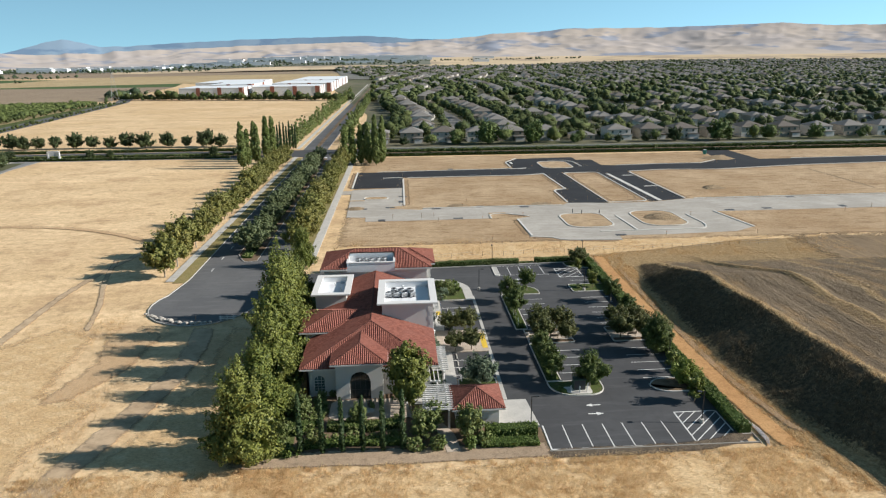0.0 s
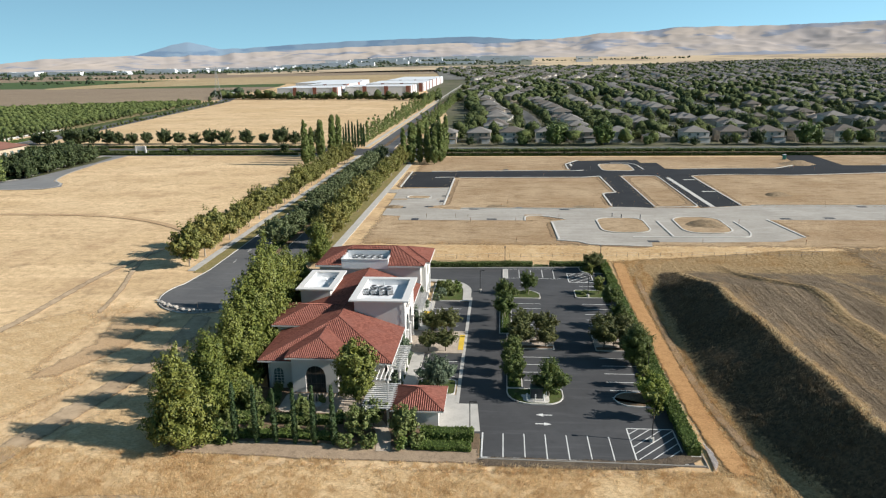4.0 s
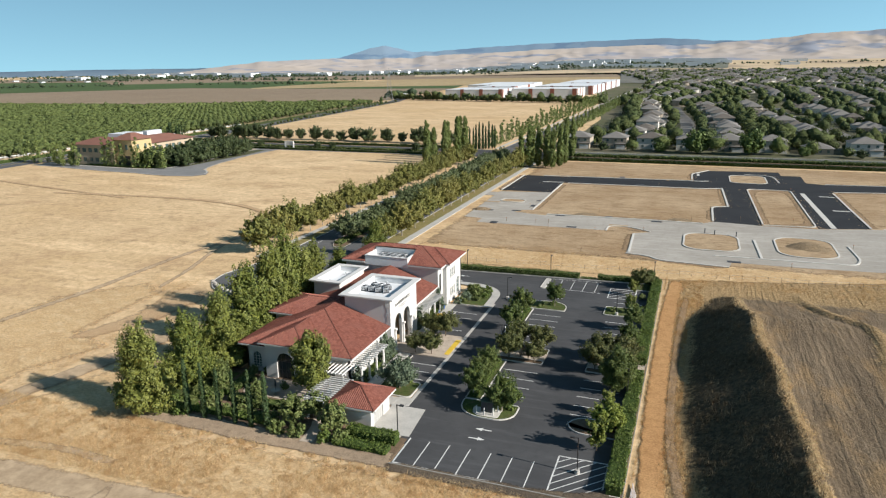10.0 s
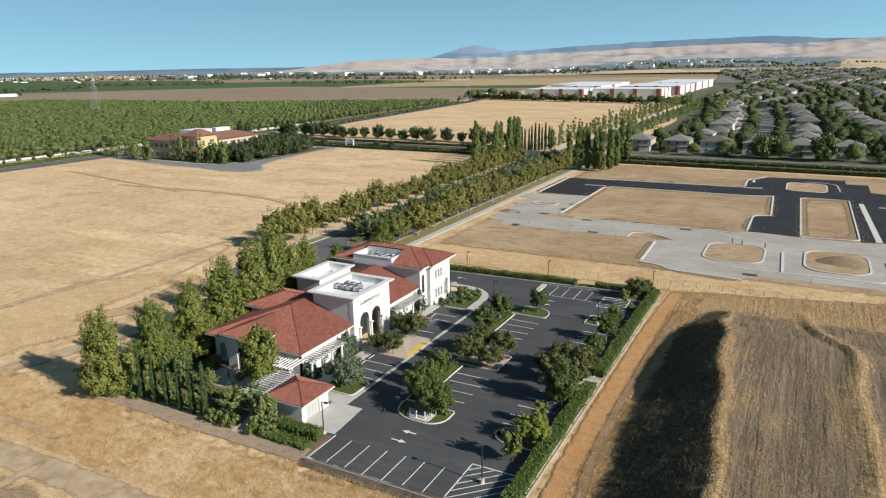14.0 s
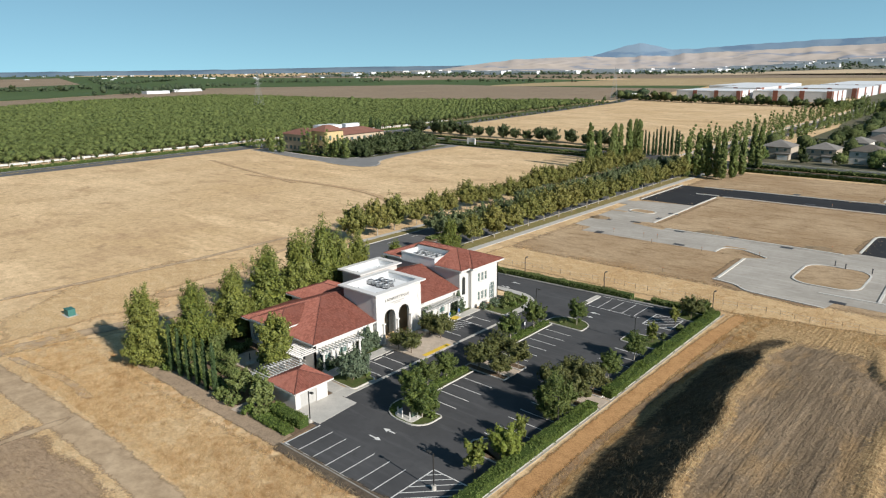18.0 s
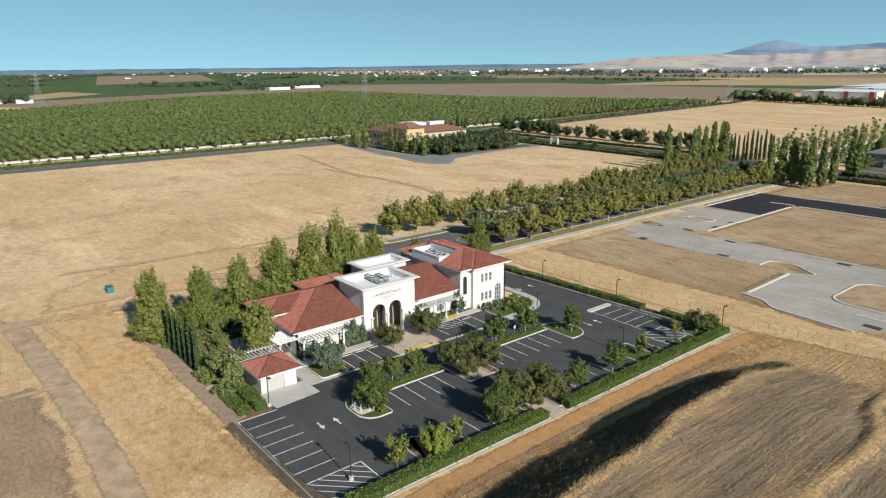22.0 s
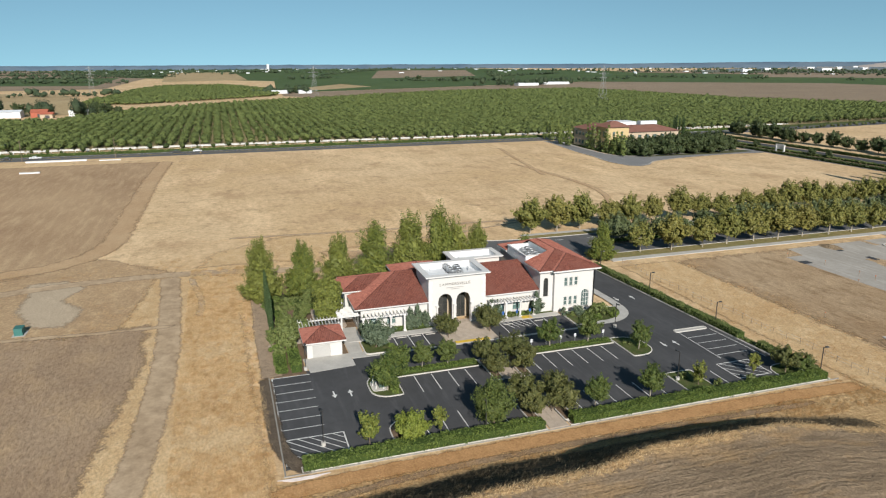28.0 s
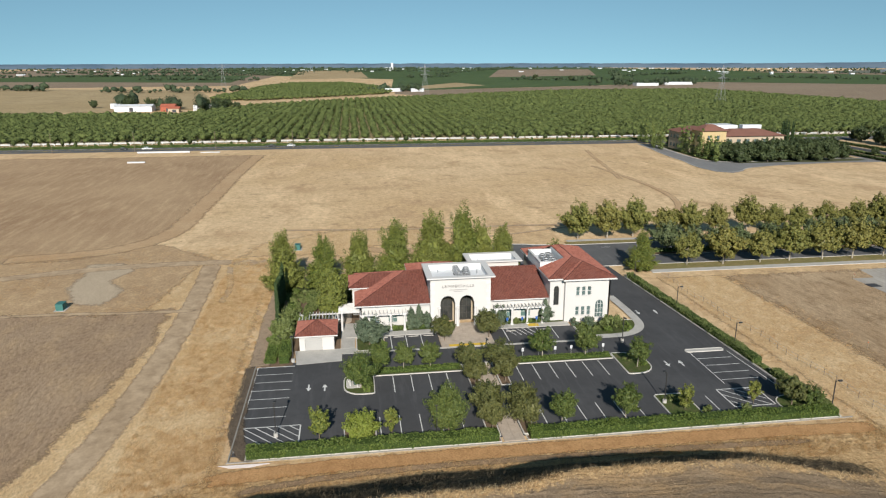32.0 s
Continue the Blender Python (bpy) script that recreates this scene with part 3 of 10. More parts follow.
# ---------------------------------------------------------------- foliage
def leaf_cloud(centres, radii, per, size, rng, flat=0.35, up=0.25, outward=None, spike=0.0):
    """Small bent leaf clumps scattered about each centre: vertices and quads."""
    c = np.repeat(np.asarray(centres, float), per, 0)
    r = np.repeat(np.asarray(radii, float).reshape(-1, 1), per, 0)
    d = rng.normal(size=c.shape)
    d /= np.linalg.norm(d, axis=1, keepdims=True)
    p = c + d * r * (0.45 + 0.6 * rng.random((len(c), 1)))
    if spike > 0 and outward is not None:
        t = rng.random((len(c), 1)) ** 1.3
        o = np.repeat(np.asarray(outward, float), per, 0)
        p = c + d * r * (0.95 - 0.75 * t) + (o * 0.8 + np.array([0, 0, 0.5])) * r * spike * t * 2
    n = d + rng.normal(size=c.shape) * 0.42
    if outward is not None:
        n = n * 0.9 + np.repeat(np.asarray(outward, float), per, 0) * 0.6
    n[:, 2] += up
    n /= np.linalg.norm(n, axis=1, keepdims=True)
    h = rng.normal(size=c.shape)
    u = np.cross(n, h)
    u /= np.linalg.norm(u, axis=1, keepdims=True) + 1e-9
    v = np.cross(n, u)
    s = size * (0.6 + 0.8 * rng.random((len(c), 1)))
    q = np.stack([p - u * s * 0.5, p - v * s * flat - n * s * 0.12, p + u * s * 0.5, p + v * s * flat + n * s * 0.12], 1)
    return q.reshape(-1, 3), np.arange(len(c) * 4).reshape(-1, 4)


def envelope_points(n, rng, height, base, radius, shape, lobes=0.0, fluff=1.0, rng_seed=0):
    """Clump centres filling a crown whose half-width at each height is given by shape(0..1)."""
    out, rad = [], []
    while len(out) < n:
        f = rng.random()
        w = shape(f) * radius
        if lobes > 0:
            w *= 1 + lobes * noise.noise((f * 4.5, rng_seed, 3))
        if rng.random() > (w / radius) ** 1.2 + 0.05:
            continue
        a = rng.random() * 2 * math.pi
        if lobes > 0:
            w *= 1 + lobes * 0.9 * noise.noise((2.1 * math.cos(a), 2.1 * math.sin(a), rng_seed + f * 3.5))
        rr = w * math.sqrt(0.25 + 0.75 * rng.random()) * (0.86 + 0.22 * math.sin(3 * a + 9 * f) * 0.6)
        out.append((rr * math.cos(a), rr * math.sin(a), base + f * (height - base)))
        rad.append((0.20 * radius * (0.6 + 0.8 * rng.random()) + 0.18) * fluff)
    return out, rad


SHAPES = {
    "round": lambda f: max(0.05, math.sin(math.pi * min(1, 0.12 + 0.86 * f)) ** 0.6),
    "pyramid": lambda f: max(0.03, (1.0 - f) ** 0.56 * min(1.0, 0.62 + 2.6 * f) * 1.06),
    "oval": lambda f: max(0.04, math.sin(math.pi * (0.06 + 0.92 * f) ** 0.85) ** 0.75),
    "spread": lambda f: max(0.05, min(1, 0.35 + 2.2 * f) * (1 - f ** 3.0) ** 0.6),
    "column": lambda f: max(0.04, min(1, 0.5 + 4 * f) * (1 - f) ** 0.4),
}


def tree_meshes(kind, seed, height, base, radius, clumps, per, size, leaf, bark, trunk_r, limbs=6, spike=0.7, lobes=0.45, fluff=1.0):
    """One trunk mesh with its limbs and one crown mesh, at the origin."""
    rng = np.random.default_rng(seed)
    cs, rs = envelope_points(clumps, rng, height, base, radius, SHAPES[kind], lobes, fluff, seed * 1.37)
    o = np.array(cs) - (0, 0, base + 0.35 * (height - base))
    o[:, 2] *= 0.6
    o /= np.linalg.norm(o, axis=1, keepdims=True) + 1e-6
    v, f = leaf_cloud(cs, rs, per, size, rng, 0.4, 0.2, o, spike)
    hv, hf = leaf_cloud(np.array(cs) - o * np.array(rs)[:, None] * 0.5, np.array(rs) * 0.3, 5, 1.7 * float(np.mean(rs)), rng, 0.5, 0.1)
    v, f = np.concatenate([v, hv]), np.concatenate([f, hf + len(v)])
    bm = bmesh.new()
    top = base + (height - base) * 0.62
    lean = Vector((rng.normal() * 0.1, rng.normal() * 0.1, 0))
    tube(bm, (0, 0, -0.1), Vector((0, 0, base * 0.8)) + lean * 0.5, trunk_r * 1.15, trunk_r * 0.85, 7)
    tube(bm, Vector((0, 0, base * 0.8)) + lean * 0.5, Vector((0, 0, top)) + lean, trunk_r * 0.85, trunk_r * 0.25, 6)
    for i in range(limbs):
        c = Vector(cs[(i * 7) % len(cs)])
        z0 = base * 0.8 + (top - base * 0.8) * (i + 0.3) / (limbs + 1) * 0.8
        tube(bm, Vector((0, 0, z0)) + lean * 0.6, c * 0.85 + Vector((0, 0, c.z * 0.12)), trunk_r * 0.42, trunk_r * 0.12, 5, False)
    return (v, f), bm


TREES = {}


def tree_kind(key, label, category, variants, **kw):
    """Build some variants of a kind of tree; planted with plant()."""
    TREES[key] = []
    for i in range(variants):
        (v, f), bm = tree_meshes(seed=abs(hash_of(key)) % 1000 + i * 17, **kw)
        TREES[key].append([v, f, bm, kw, label, category, None])


def hash_of(s):
    h = 7
    for ch in s:
        h = (h * 31 + ord(ch)) % 99991
    return h


_plant = random.Random(11)


def plant(key, x, y, z=0.0, s=1.0, name="tree", label="", group="", tall=1.0):
    """Plant one tree of a kind; every tree shares its variant's two meshes."""
    vs = TREES[key]
    rec = vs[_plant.randrange(len(vs))]
    v, f, bm, kw, lab, cat, first = rec
    m = Matrix.LocRotScale((x, y, z), Euler((0, 0, _plant.uniform(0, 6.283))), (s, s, s * tall))
    e = new(name)
    e.empty_display_size = 0.3
    tagged(e, label or lab, cat, group)
    if first is None:
        t = part("trunk", bm, kw["bark"], e)
        c = link_mesh("crown", v, f, kw["leaf"], e)
        rec[6] = (t.data, c.data)
    else:
        for nm, data in (("trunk", first[0]), ("crown", first[1])):
            adopt(new(nm, data), e)
    e.matrix_basis = m
    return e


def bush_row(name, pts, width, height, per_m, size, material, label, category, group="", core=None, z=0.0, seed=3):
    """A clipped hedge along a polyline: a dense dark heart under a coat of leaf clumps."""
    rng = np.random.default_rng(seed)
    e = thing(name, (pts[0][0], pts[0][1], z), label, category, group)
    V, Fs, k = [], [], 0
    bm = bmesh.new()
    for (x0, y0), (x1, y1) in zip(pts, pts[1:]):
        L = math.hypot(x1 - x0, y1 - y0)
        n = int(L * per_m)
        t, s, h = rng.random(n), rng.random(n) - 0.5, rng.random(n) ** 0.5
        nx, ny = -(y1 - y0) / L, (x1 - x0) / L
        wob = 1 + 0.14 * np.sin(t * L * 1.3) * np.cos(t * L * 0.37 + 1)
        hh = height * (0.92 + 0.12 * np.sin(t * L * 0.8 + 2) * np.cos(t * L * 0.23))
        c = np.stack([x0 + (x1 - x0) * t + nx * s * width * wob, y0 + (y1 - y0) * t + ny * s * width * wob, z + hh * h], 1)
        v, f = leaf_cloud(c, np.full(n, 0.16), 5, size, rng, 0.4, 0.5)
        V.append(v)
        Fs.append(f + k)
        k += len(v)
        ux, uy, q = (x1 - x0) / L, (y1 - y0) / L, width * 0.42
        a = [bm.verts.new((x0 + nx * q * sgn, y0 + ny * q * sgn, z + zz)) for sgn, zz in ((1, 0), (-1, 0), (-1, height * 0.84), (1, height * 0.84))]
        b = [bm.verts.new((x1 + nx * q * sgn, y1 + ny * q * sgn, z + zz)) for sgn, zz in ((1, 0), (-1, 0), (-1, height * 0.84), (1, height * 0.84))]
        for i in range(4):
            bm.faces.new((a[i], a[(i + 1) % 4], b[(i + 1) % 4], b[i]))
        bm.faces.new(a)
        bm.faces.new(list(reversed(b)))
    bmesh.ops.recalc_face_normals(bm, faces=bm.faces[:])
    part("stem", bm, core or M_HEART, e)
    link_mesh("foliage", np.concatenate(V), np.concatenate(Fs), material, e)
    return e


def shrub(name, x, y, r, h, material, label, group="", z=0.0, seed=1, per=26, size=0.3):
    """A loose shrub: stems and a coat of leaf clumps."""
    rng = np.random.default_rng(seed)
    e = thing(name, (x, y, z), label, "shrub", group)
    n = max(8, int(14 * r * h))
    cs, rs = envelope_points(min(n, 70), rng, h, 0.1, r, SHAPES["round"])
    v, f = leaf_cloud(np.array(cs) + (x, y, z), rs, per, size, rng)
    bm = bmesh.new()
    for i in range(5):
        c = cs[i % len(cs)]
        tube(bm, (x, y, z), (x + c[0] * 0.7, y + c[1] * 0.7, z + max(0.3, c[2] * 0.8)), 0.05, 0.02, 5, False)
    part("stem", bm, M_BARK, e)
    link_mesh("foliage", v, f, material, e)
    return e

# ---------------------------------------------------------------- ground
def mound_foot(y):
    return float(np.interp(y, (20, 71, 85, 99, 118, 138, 150, 172), (66, 56.5, 52.9, 51.2, 51.6, 52.4, 55.2, 66))) + 0.3 * math.sin(y * 0.13)


def mound_crest(y):
    return float(np.interp(y, (20, 60, 81, 92, 102, 116, 130, 136, 150), (76, 67, 64.8, 64.3, 63.6, 62.2, 61.2, 60.4, 60))) + 0.35 * math.sin(y * 0.31)


def second_ridge(y):
    return float(np.interp(y, (20, 60, 125, 133, 141, 154, 160), (82, 80, 79.5, 78, 75.5, 73, 71))) + 0.5 * math.sin(y * 0.21)


def mound_height(x, y):
    """The piled earth east of the lot: a bank that rises from its foot to a sharp crest, then a graded top that runs out northwards."""
    if x < 49:
        return 0.0
    foot, crest = mound_foot(y), mound_crest(y)
    top = 5.9 * min(1.0, max(0.0, (153 - y) / 25)) ** 0.95
    if y < 60:
        top *= max(0.15, 1 - (60 - y) / 70) * min(1.0, max(0.0, (y - 18) / 24))
    f = min(1.0, max(0.0, (x - foot) / (crest - foot)))
    f = f ** 1.12
    far = max(0.0, min(1.0, (x - 66) / 110))
    h = top * f * (1 - 0.75 * far) - 0.5 * min(1.0, max(0.0, (x - crest) / 3)) * (top / 5.9)
    rut = math.sin((x - 62) * 1.1 + 2.2 * math.sin(y * 0.045) + y * 0.02)
    h += 0.12 * max(0.0, rut) * min(1.0, max(0.0, (x - crest - 2) / 3)) * min(1.0, max(0.0, h))
    r2 = second_ridge(y)
    fade = min(1.0, max(0.0, (160 - y) / 6))
    h -= 0.35 * math.exp(-((x - r2 + 1.6) / 0.9) ** 2) * min(1.0, max(0.0, (y - 118) / 12)) * fade * min(1.0, max(0.0, h))
    h += 0.5 * math.exp(-((x - r2) / 1.3) ** 2) * fade
    h += (0.35 * noise.noise((x * 0.12, y * 0.12, 0)) + 0.16 * noise.noise((x * 0.5, y * 0.5, 3))) * min(1.0, max(0.0, h) / 1.5)
    return max(0.0, h)


def grid_sheet(name, xs, ys, height, material, pick=None):
    """A sheet over a plan grid; pick(x, y, z) chooses a material slot for each face."""
    nx, ny = len(xs), len(ys)
    V = [(x, y, height(x, y)) for y in ys for x in xs]
    i = np.arange((nx - 1) * (ny - 1))
    a = (i // (nx - 1)) * nx + i % (nx - 1)
    F = np.stack([a, a + 1, a + nx + 1, a + nx], 1)
    ob = link_mesh(name, V, F, material, smooth=True)
    if pick:
        V = np.array(V)
        c = V[F].mean(1)
        ob.data.polygons.foreach_set("material_index", np.array([pick(*p) for p in c], dtype=np.int32))
    return ob


def spaced(lo, hi, step):
    return list(np.arange(lo, hi + step * 0.5, step))


def ground_height(x, y):
    return -0.10 + 0.07 * noise.noise((x * 0.05, y * 0.05, 9))


gx = [-4900, -3500, -2500, -1600, -1000, -600, -400] + spaced(-300, 300, 12) + [400, 600, 1000, 1600, 2500, 3500, 4900]
gy = [-4900, -3500, -2400, -1500, -800, -400, -200] + spaced(-100, 420, 12) + [500, 700, 1000, 1600, 2500, 3500, 4900]
tagged(grid_sheet("ground", gx, gy, ground_height, M_GRASS), "mown golden dry grass field reaching to the horizon", "ground", kind="structure")

mx, my = spaced(47.6, 84, 0.6) + spaced(85, 106, 1.0) + spaced(110, 175, 4), spaced(18, 172, 1.1)
mound = tagged(grid_sheet("earth_mound", mx, my, lambda x, y: mound_height(x, y) - 0.06 - 0.5 * max(0.0, 1 - (y - 18) / 8) - 0.5 * max(0.0, 1 - (175 - x) / 12), mound_mat()), "long bank of piled brown earth, dry scrub on its slope toned dark for shade", "earth mound", kind="structure")
mco = [v.co for v in mound.data.vertices]


def bell(d, w):
    return math.exp(-(d / w) ** 2)


def mound_straw(x, y):
    """Dry grass grows at the foot, along the crest, on the second ridge and where the bank runs out."""
    d, e, g = x - mound_foot(y), x - second_ridge(y), x - mound_crest(y)
    return max(1.0 if d < 0.2 else 0.8 * bell(d - 0.2, 1.6), 0.72 * bell(g - 0.5, 1.2), 0.85 * bell(e, 1.7), 0.6 * bell(x - 90 - 2 * math.sin(y * 0.05), 2.0), min(1.0, max(0.0, (y - 147) / 10)), 0.6 * bell(x - 104, 2.5), 0.5 * bell(x - 121, 3))


# slope masks the west bank, where scrub colour also carries painted shade
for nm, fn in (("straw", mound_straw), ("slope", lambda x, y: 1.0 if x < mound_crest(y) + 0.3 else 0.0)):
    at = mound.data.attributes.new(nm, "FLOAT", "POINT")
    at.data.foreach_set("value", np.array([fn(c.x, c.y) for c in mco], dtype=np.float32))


def sheet(name, poly, z, material, label, category, kind="structure"):
    bm = bmesh.new()
    bm.faces.new([bm.verts.new((x, y, z)) for x, y in poly])
    bmesh.ops.recalc_face_normals(bm, faces=bm.faces[:])
    ob = part(name, bm, material)
    if ob.data.polygons[0].normal.z < 0:
        ob.data.flip_normals()
    return tagged(ob, label, category, kind=kind)


def rect(x0, y0, x1, y1):
    return [(x0, y0), (x1, y0), (x1, y1), (x0, y1)]


# fields round about
soft_sheet("field_tilled", [(-248, -400), (-46, -400), (-46, -100), (-48, 20), (-53, 31), (-62, 39), (-75, 44), (-125, 44), (-185, 44), (-244, 46)], 0.02, 5.0, M_TILLED, "bare brown tilled field with faint furrows")
soft_ribbon("field_headland", [(-244, 44), (-185, 42), (-125, 41.5), (-75, 41), (-62, 36), (-55, 27), (-52, 5)], 5.5, 0.03, 2.4, M_REDEARTH, "worn dirt headland between two fields")
soft_sheet("field_south", [(-9, -400), (400, -400), (400, 44), (58, 48), (42, 53), (29, 54.5), (10, 57), (-12, 56), (-10, 42), (-12, 28), (-9, 0)], 0.02, 3.5, M_TILLED2, "brown disced field with dry stubble")
soft_sheet("grass_rim_south", [(-44, 54), (-12, 50), (20, 50), (56, 46), (58, 60), (50, 74), (18, 73.2), (-18, 73), (-24, 80), (-25, 120), (-31, 121), (-31, 96), (-36, 80), (-39, 70)], 0.016, 2.6, M_GOLD, "standing golden dry grass beside the plot", "grass")
soft_sheet("grass_rim_southwest", [(-60, -80), (-6, -80), (-6, 52), (-44, 60), (-63, 42)], 0.0155, 4.0, M_DRYTURF, "golden dry grass round a dirt track", "grass")
soft_sheet("grass_rim_north", [(-17, 159), (47, 160), (75, 166), (110, 176), (110, 180), (40, 176), (-17, 175)], 0.018, 2.0, M_GOLD, "standing golden dry grass north of the hedge", "grass")
soft_sheet("grass_rim_west", [(-46, 62), (-46, 80), (-42, 92), (-52, 96), (-54, 118), (-62, 124), (-74, 110), (-72, 84), (-60, 66)], 0.014, 4.0, M_GOLD, "standing golden dry grass west of the track", "grass")
soft_sheet("bare_patch_grey", [(-46, 26), (-38, 29), (-27, 29), (-16, 34), (-14, 41), (-24, 43), (-31, 38), (-39, 41), (-46, 36)], 0.025, 2.6, M_GREYEARTH, "patch of bare grey earth in dry grass", "ground")
soft_sheet("bare_patch_red", [(-53, 92), (-47, 94), (-43, 104), (-42, 118), (-46, 122), (-52, 117), (-50, 106)], 0.025, 2.4, M_REDEARTH, "patch of bare reddish earth in dry grass", "ground")
soft_sheet("field_disced", [(104, 20), (330, 20), (330, 176), (104, 176)], 0.026, 9.0, M_DISCED, "disced brown earth with bands of dry weeds")
soft_sheet("field_site", rect(-17, 174, 330, 340), 0.02, 5.0, M_SITESOFT, "graded bare earth of a building site")
FIELD_Z = 0.05
for nm, poly, mt, lb in (
    ("field_fallow_far", [(-1000, -1500), (-4800, -1500), (-4800, -150), (-1300, -130)], M_FALLOW, "brown fields in the distance"),
    ("field_green_southwest", [(-1500, -170), (-2300, -220), (-2500, -900), (-1700, -900)], M_FARM, "green crop field far off"),
    ("field_green_west", [(-400, 1290), (-600, 1265), (-1040, 1300), (-1360, 900), (-1145, 470), (-1015, 160), (-1720, 210), (-2300, -200), (-4800, -900), (-4800, 1700), (-1611, 2000), (-882, 1836), (-500, 1750)], M_FARM, "wide green crop fields in the distance"),
    ("field_fallow_west", [(-950, 426), (-815, 214), (-905, 160), (-1010, 165), (-1138, 475), (-1350, 900), (-1040, 1305), (-600, 1270), (-400, 1290), (-345, 860), (-580, 690), (-945, 660)], M_FALLOW, "bare fallow field beyond the orchard"),
    ("field_tan_west", [(-1030, 172), (-1180, 205), (-1420, 330), (-1240, 360)], M_STRAW, "pale stubble field in the distance"),
    ("field_brown_west", [(-1900, 500), (-3600, 900), (-3600, 1400), (-2100, 900)], M_FALLOW, "bare brown field in the distance"),
    ("field_tan_far", [(-1750, -60), (-3400, -150), (-3400, 150), (-1900, 150)], M_STRAW, "pale stubble field in the distance"),
    ("field_fallow_north", [(-330, 1340), (-900, 2010), (-700, 2700), (-150, 2400), (-140, 1400)], M_STRAW, "pale stubble field far off"),
    ("field_brown_north", [(-700, 2050), (-2600, 1720), (-3200, 3100), (-500, 3300), (-300, 2700)], M_FALLOW, "bare brown field in the distance"),
    ("field_straw_southwest", [(-560, -230), (-620, -30), (-1100, -160), (-1300, -900), (-560, -900)], M_STRAW, "pale stubble field in the distance"),
    ("field_straw_north", [(-45, 1900), (900, 2350), (1500, 3000), (-300, 4300), (-1500, 4300), (-500, 3300)], M_STRAW, "dry golden grassland below the hills"),
    ("field_straw_northeast", [(1200, 2600), (4800, 2300), (4800, 4800), (-300, 4800), (200, 3900)], M_STRAW, "dry golden grassland below the hills")):
    FIELD_Z += 0.012
    sheet(nm, poly, FIELD_Z, mt, lb, "field")
def sector(name, a0, a1, r0, r1, taper, z, material, label):
    """A field on the plain between two bearings and two distances."""
    at = [a0 + (a1 - a0) * i / 8 for i in range(9)]
    edge = lambda r, a: (40 + r * math.cos(radians(a)), 90 + r * math.sin(radians(a)))
    return sheet(name, [edge(r0, a) for a in at] + [edge(r1 - (r1 - r0) * taper * max(0.0, (a - a0) / (a1 - a0) - 0.5) * 2, a) for a in reversed(at)], z, material, label, "field")


sector("field_straw_northwest", 98, 127, 1450, 2150, 0.9, 0.30, M_STRAW, "pale stubble field beyond the green crops")
sector("field_brown_northwest", 96, 137, 2160, 3450, 0.3, 0.27, M_FALLOW, "bare brown field beyond the stubble")
# the next orchard block and more crops beyond the fallow land
sheet("orchard_floor", [(-304, -240), (-300, 480), (-338, 820), (-580, 690), (-945, 660), (-945, 430), (-810, 218), (-731, 91), (-644, -5), (-593, -32), (-513, -57), (-522, -114), (-530, -240)], 0.03, earth("orchard_floor_grass", lin(0.30, 0.245, 0.13), lin(0.34, 0.28, 0.155), lin(0.25, 0.205, 0.105), 0.02, 0.2, 1.0, 0.3, 0.1), "dry grass floor between the orchard rows", "field")

# distant land and hills, so far off that they stay put
def ring(name, r, a0, a1, n, top, base, material, label):
    V, F = [], []
    for i in range(n + 1):
        a = radians(a0 + (a1 - a0) * i / n)
        c, s = math.cos(a), math.sin(a)
        h = top(a0 + (a1 - a0) * i / n)
        V += [(40 + r * c, 90 + r * s, base), (40 + (r + 25) * c, 90 + (r + 25) * s, base + (h - base) * 0.6), (40 + (r + 70) * c, 90 + (r + 70) * s, h)]
    for i in range(n):
        for k in (0, 1):
            a = 3 * i + k
            F.append((a, a + 3, a + 4, a + 1))
    return tagged(link_mesh(name, V, F, material, smooth=True), label, "backdrop", kind="structure")


# Haze as plain colour: two tones mixed by noise, no real air between.
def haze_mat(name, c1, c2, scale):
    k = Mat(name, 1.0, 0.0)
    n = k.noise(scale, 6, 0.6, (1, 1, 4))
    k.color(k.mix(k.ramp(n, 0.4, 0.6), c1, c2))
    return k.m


def fbm(x, seed, f=1.0):
    return sum(noise.noise((x * f * 2 ** k, seed, k)) / 2 ** k for k in range(5))


# the blue of this horizon strip is haze put into its colour
ring("backdrop_plain", 4780, 80, 235, 400, lambda a: 28 + 9 * max(0.0, min(1.0, (148 - a) / 10)) + 3 * fbm(a, 3, 0.8), -1, haze_mat("far_plain_haze", lin(0.085, 0.125, 0.17), lin(0.12, 0.16, 0.20), 0.004), "line of trees on the horizon, coloured blue-green for haze")


def fan_height(x, y):
    """The land in the north rises gently towards the hills."""
    r, a = math.hypot(x - 40, y - 90), math.degrees(math.atan2(y - 90, x - 40)) % 360
    w = min(1.0, max(0.0, (112 - a) / 14))
    return 42 * w * w * (3 - 2 * w) * max(0.0, (r - 2250) / 1450) ** 1.4


def fan(name, r0, r1, a0, a1, material, label, lift):
    """One band of the rising land."""
    V, F, n, m = [], [], 60, 24
    for j in range(m + 1):
        for i in range(n + 1):
            a, r = radians(a0 + (a1 - a0) * i / n), r0 + (r1 - r0) * j / m
            x, y = 40 + r * math.cos(a), 90 + r * math.sin(a)
            V.append((x, y, fan_height(x, y) + lift))
    for j in range(m):
        for i in range(n):
            k = j * (n + 1) + i
            F.append((k, k + 1, k + n + 2, k + n + 1))
    return tagged(link_mesh(name, V, np.array(F), material, smooth=True), label, "field", kind="structure")


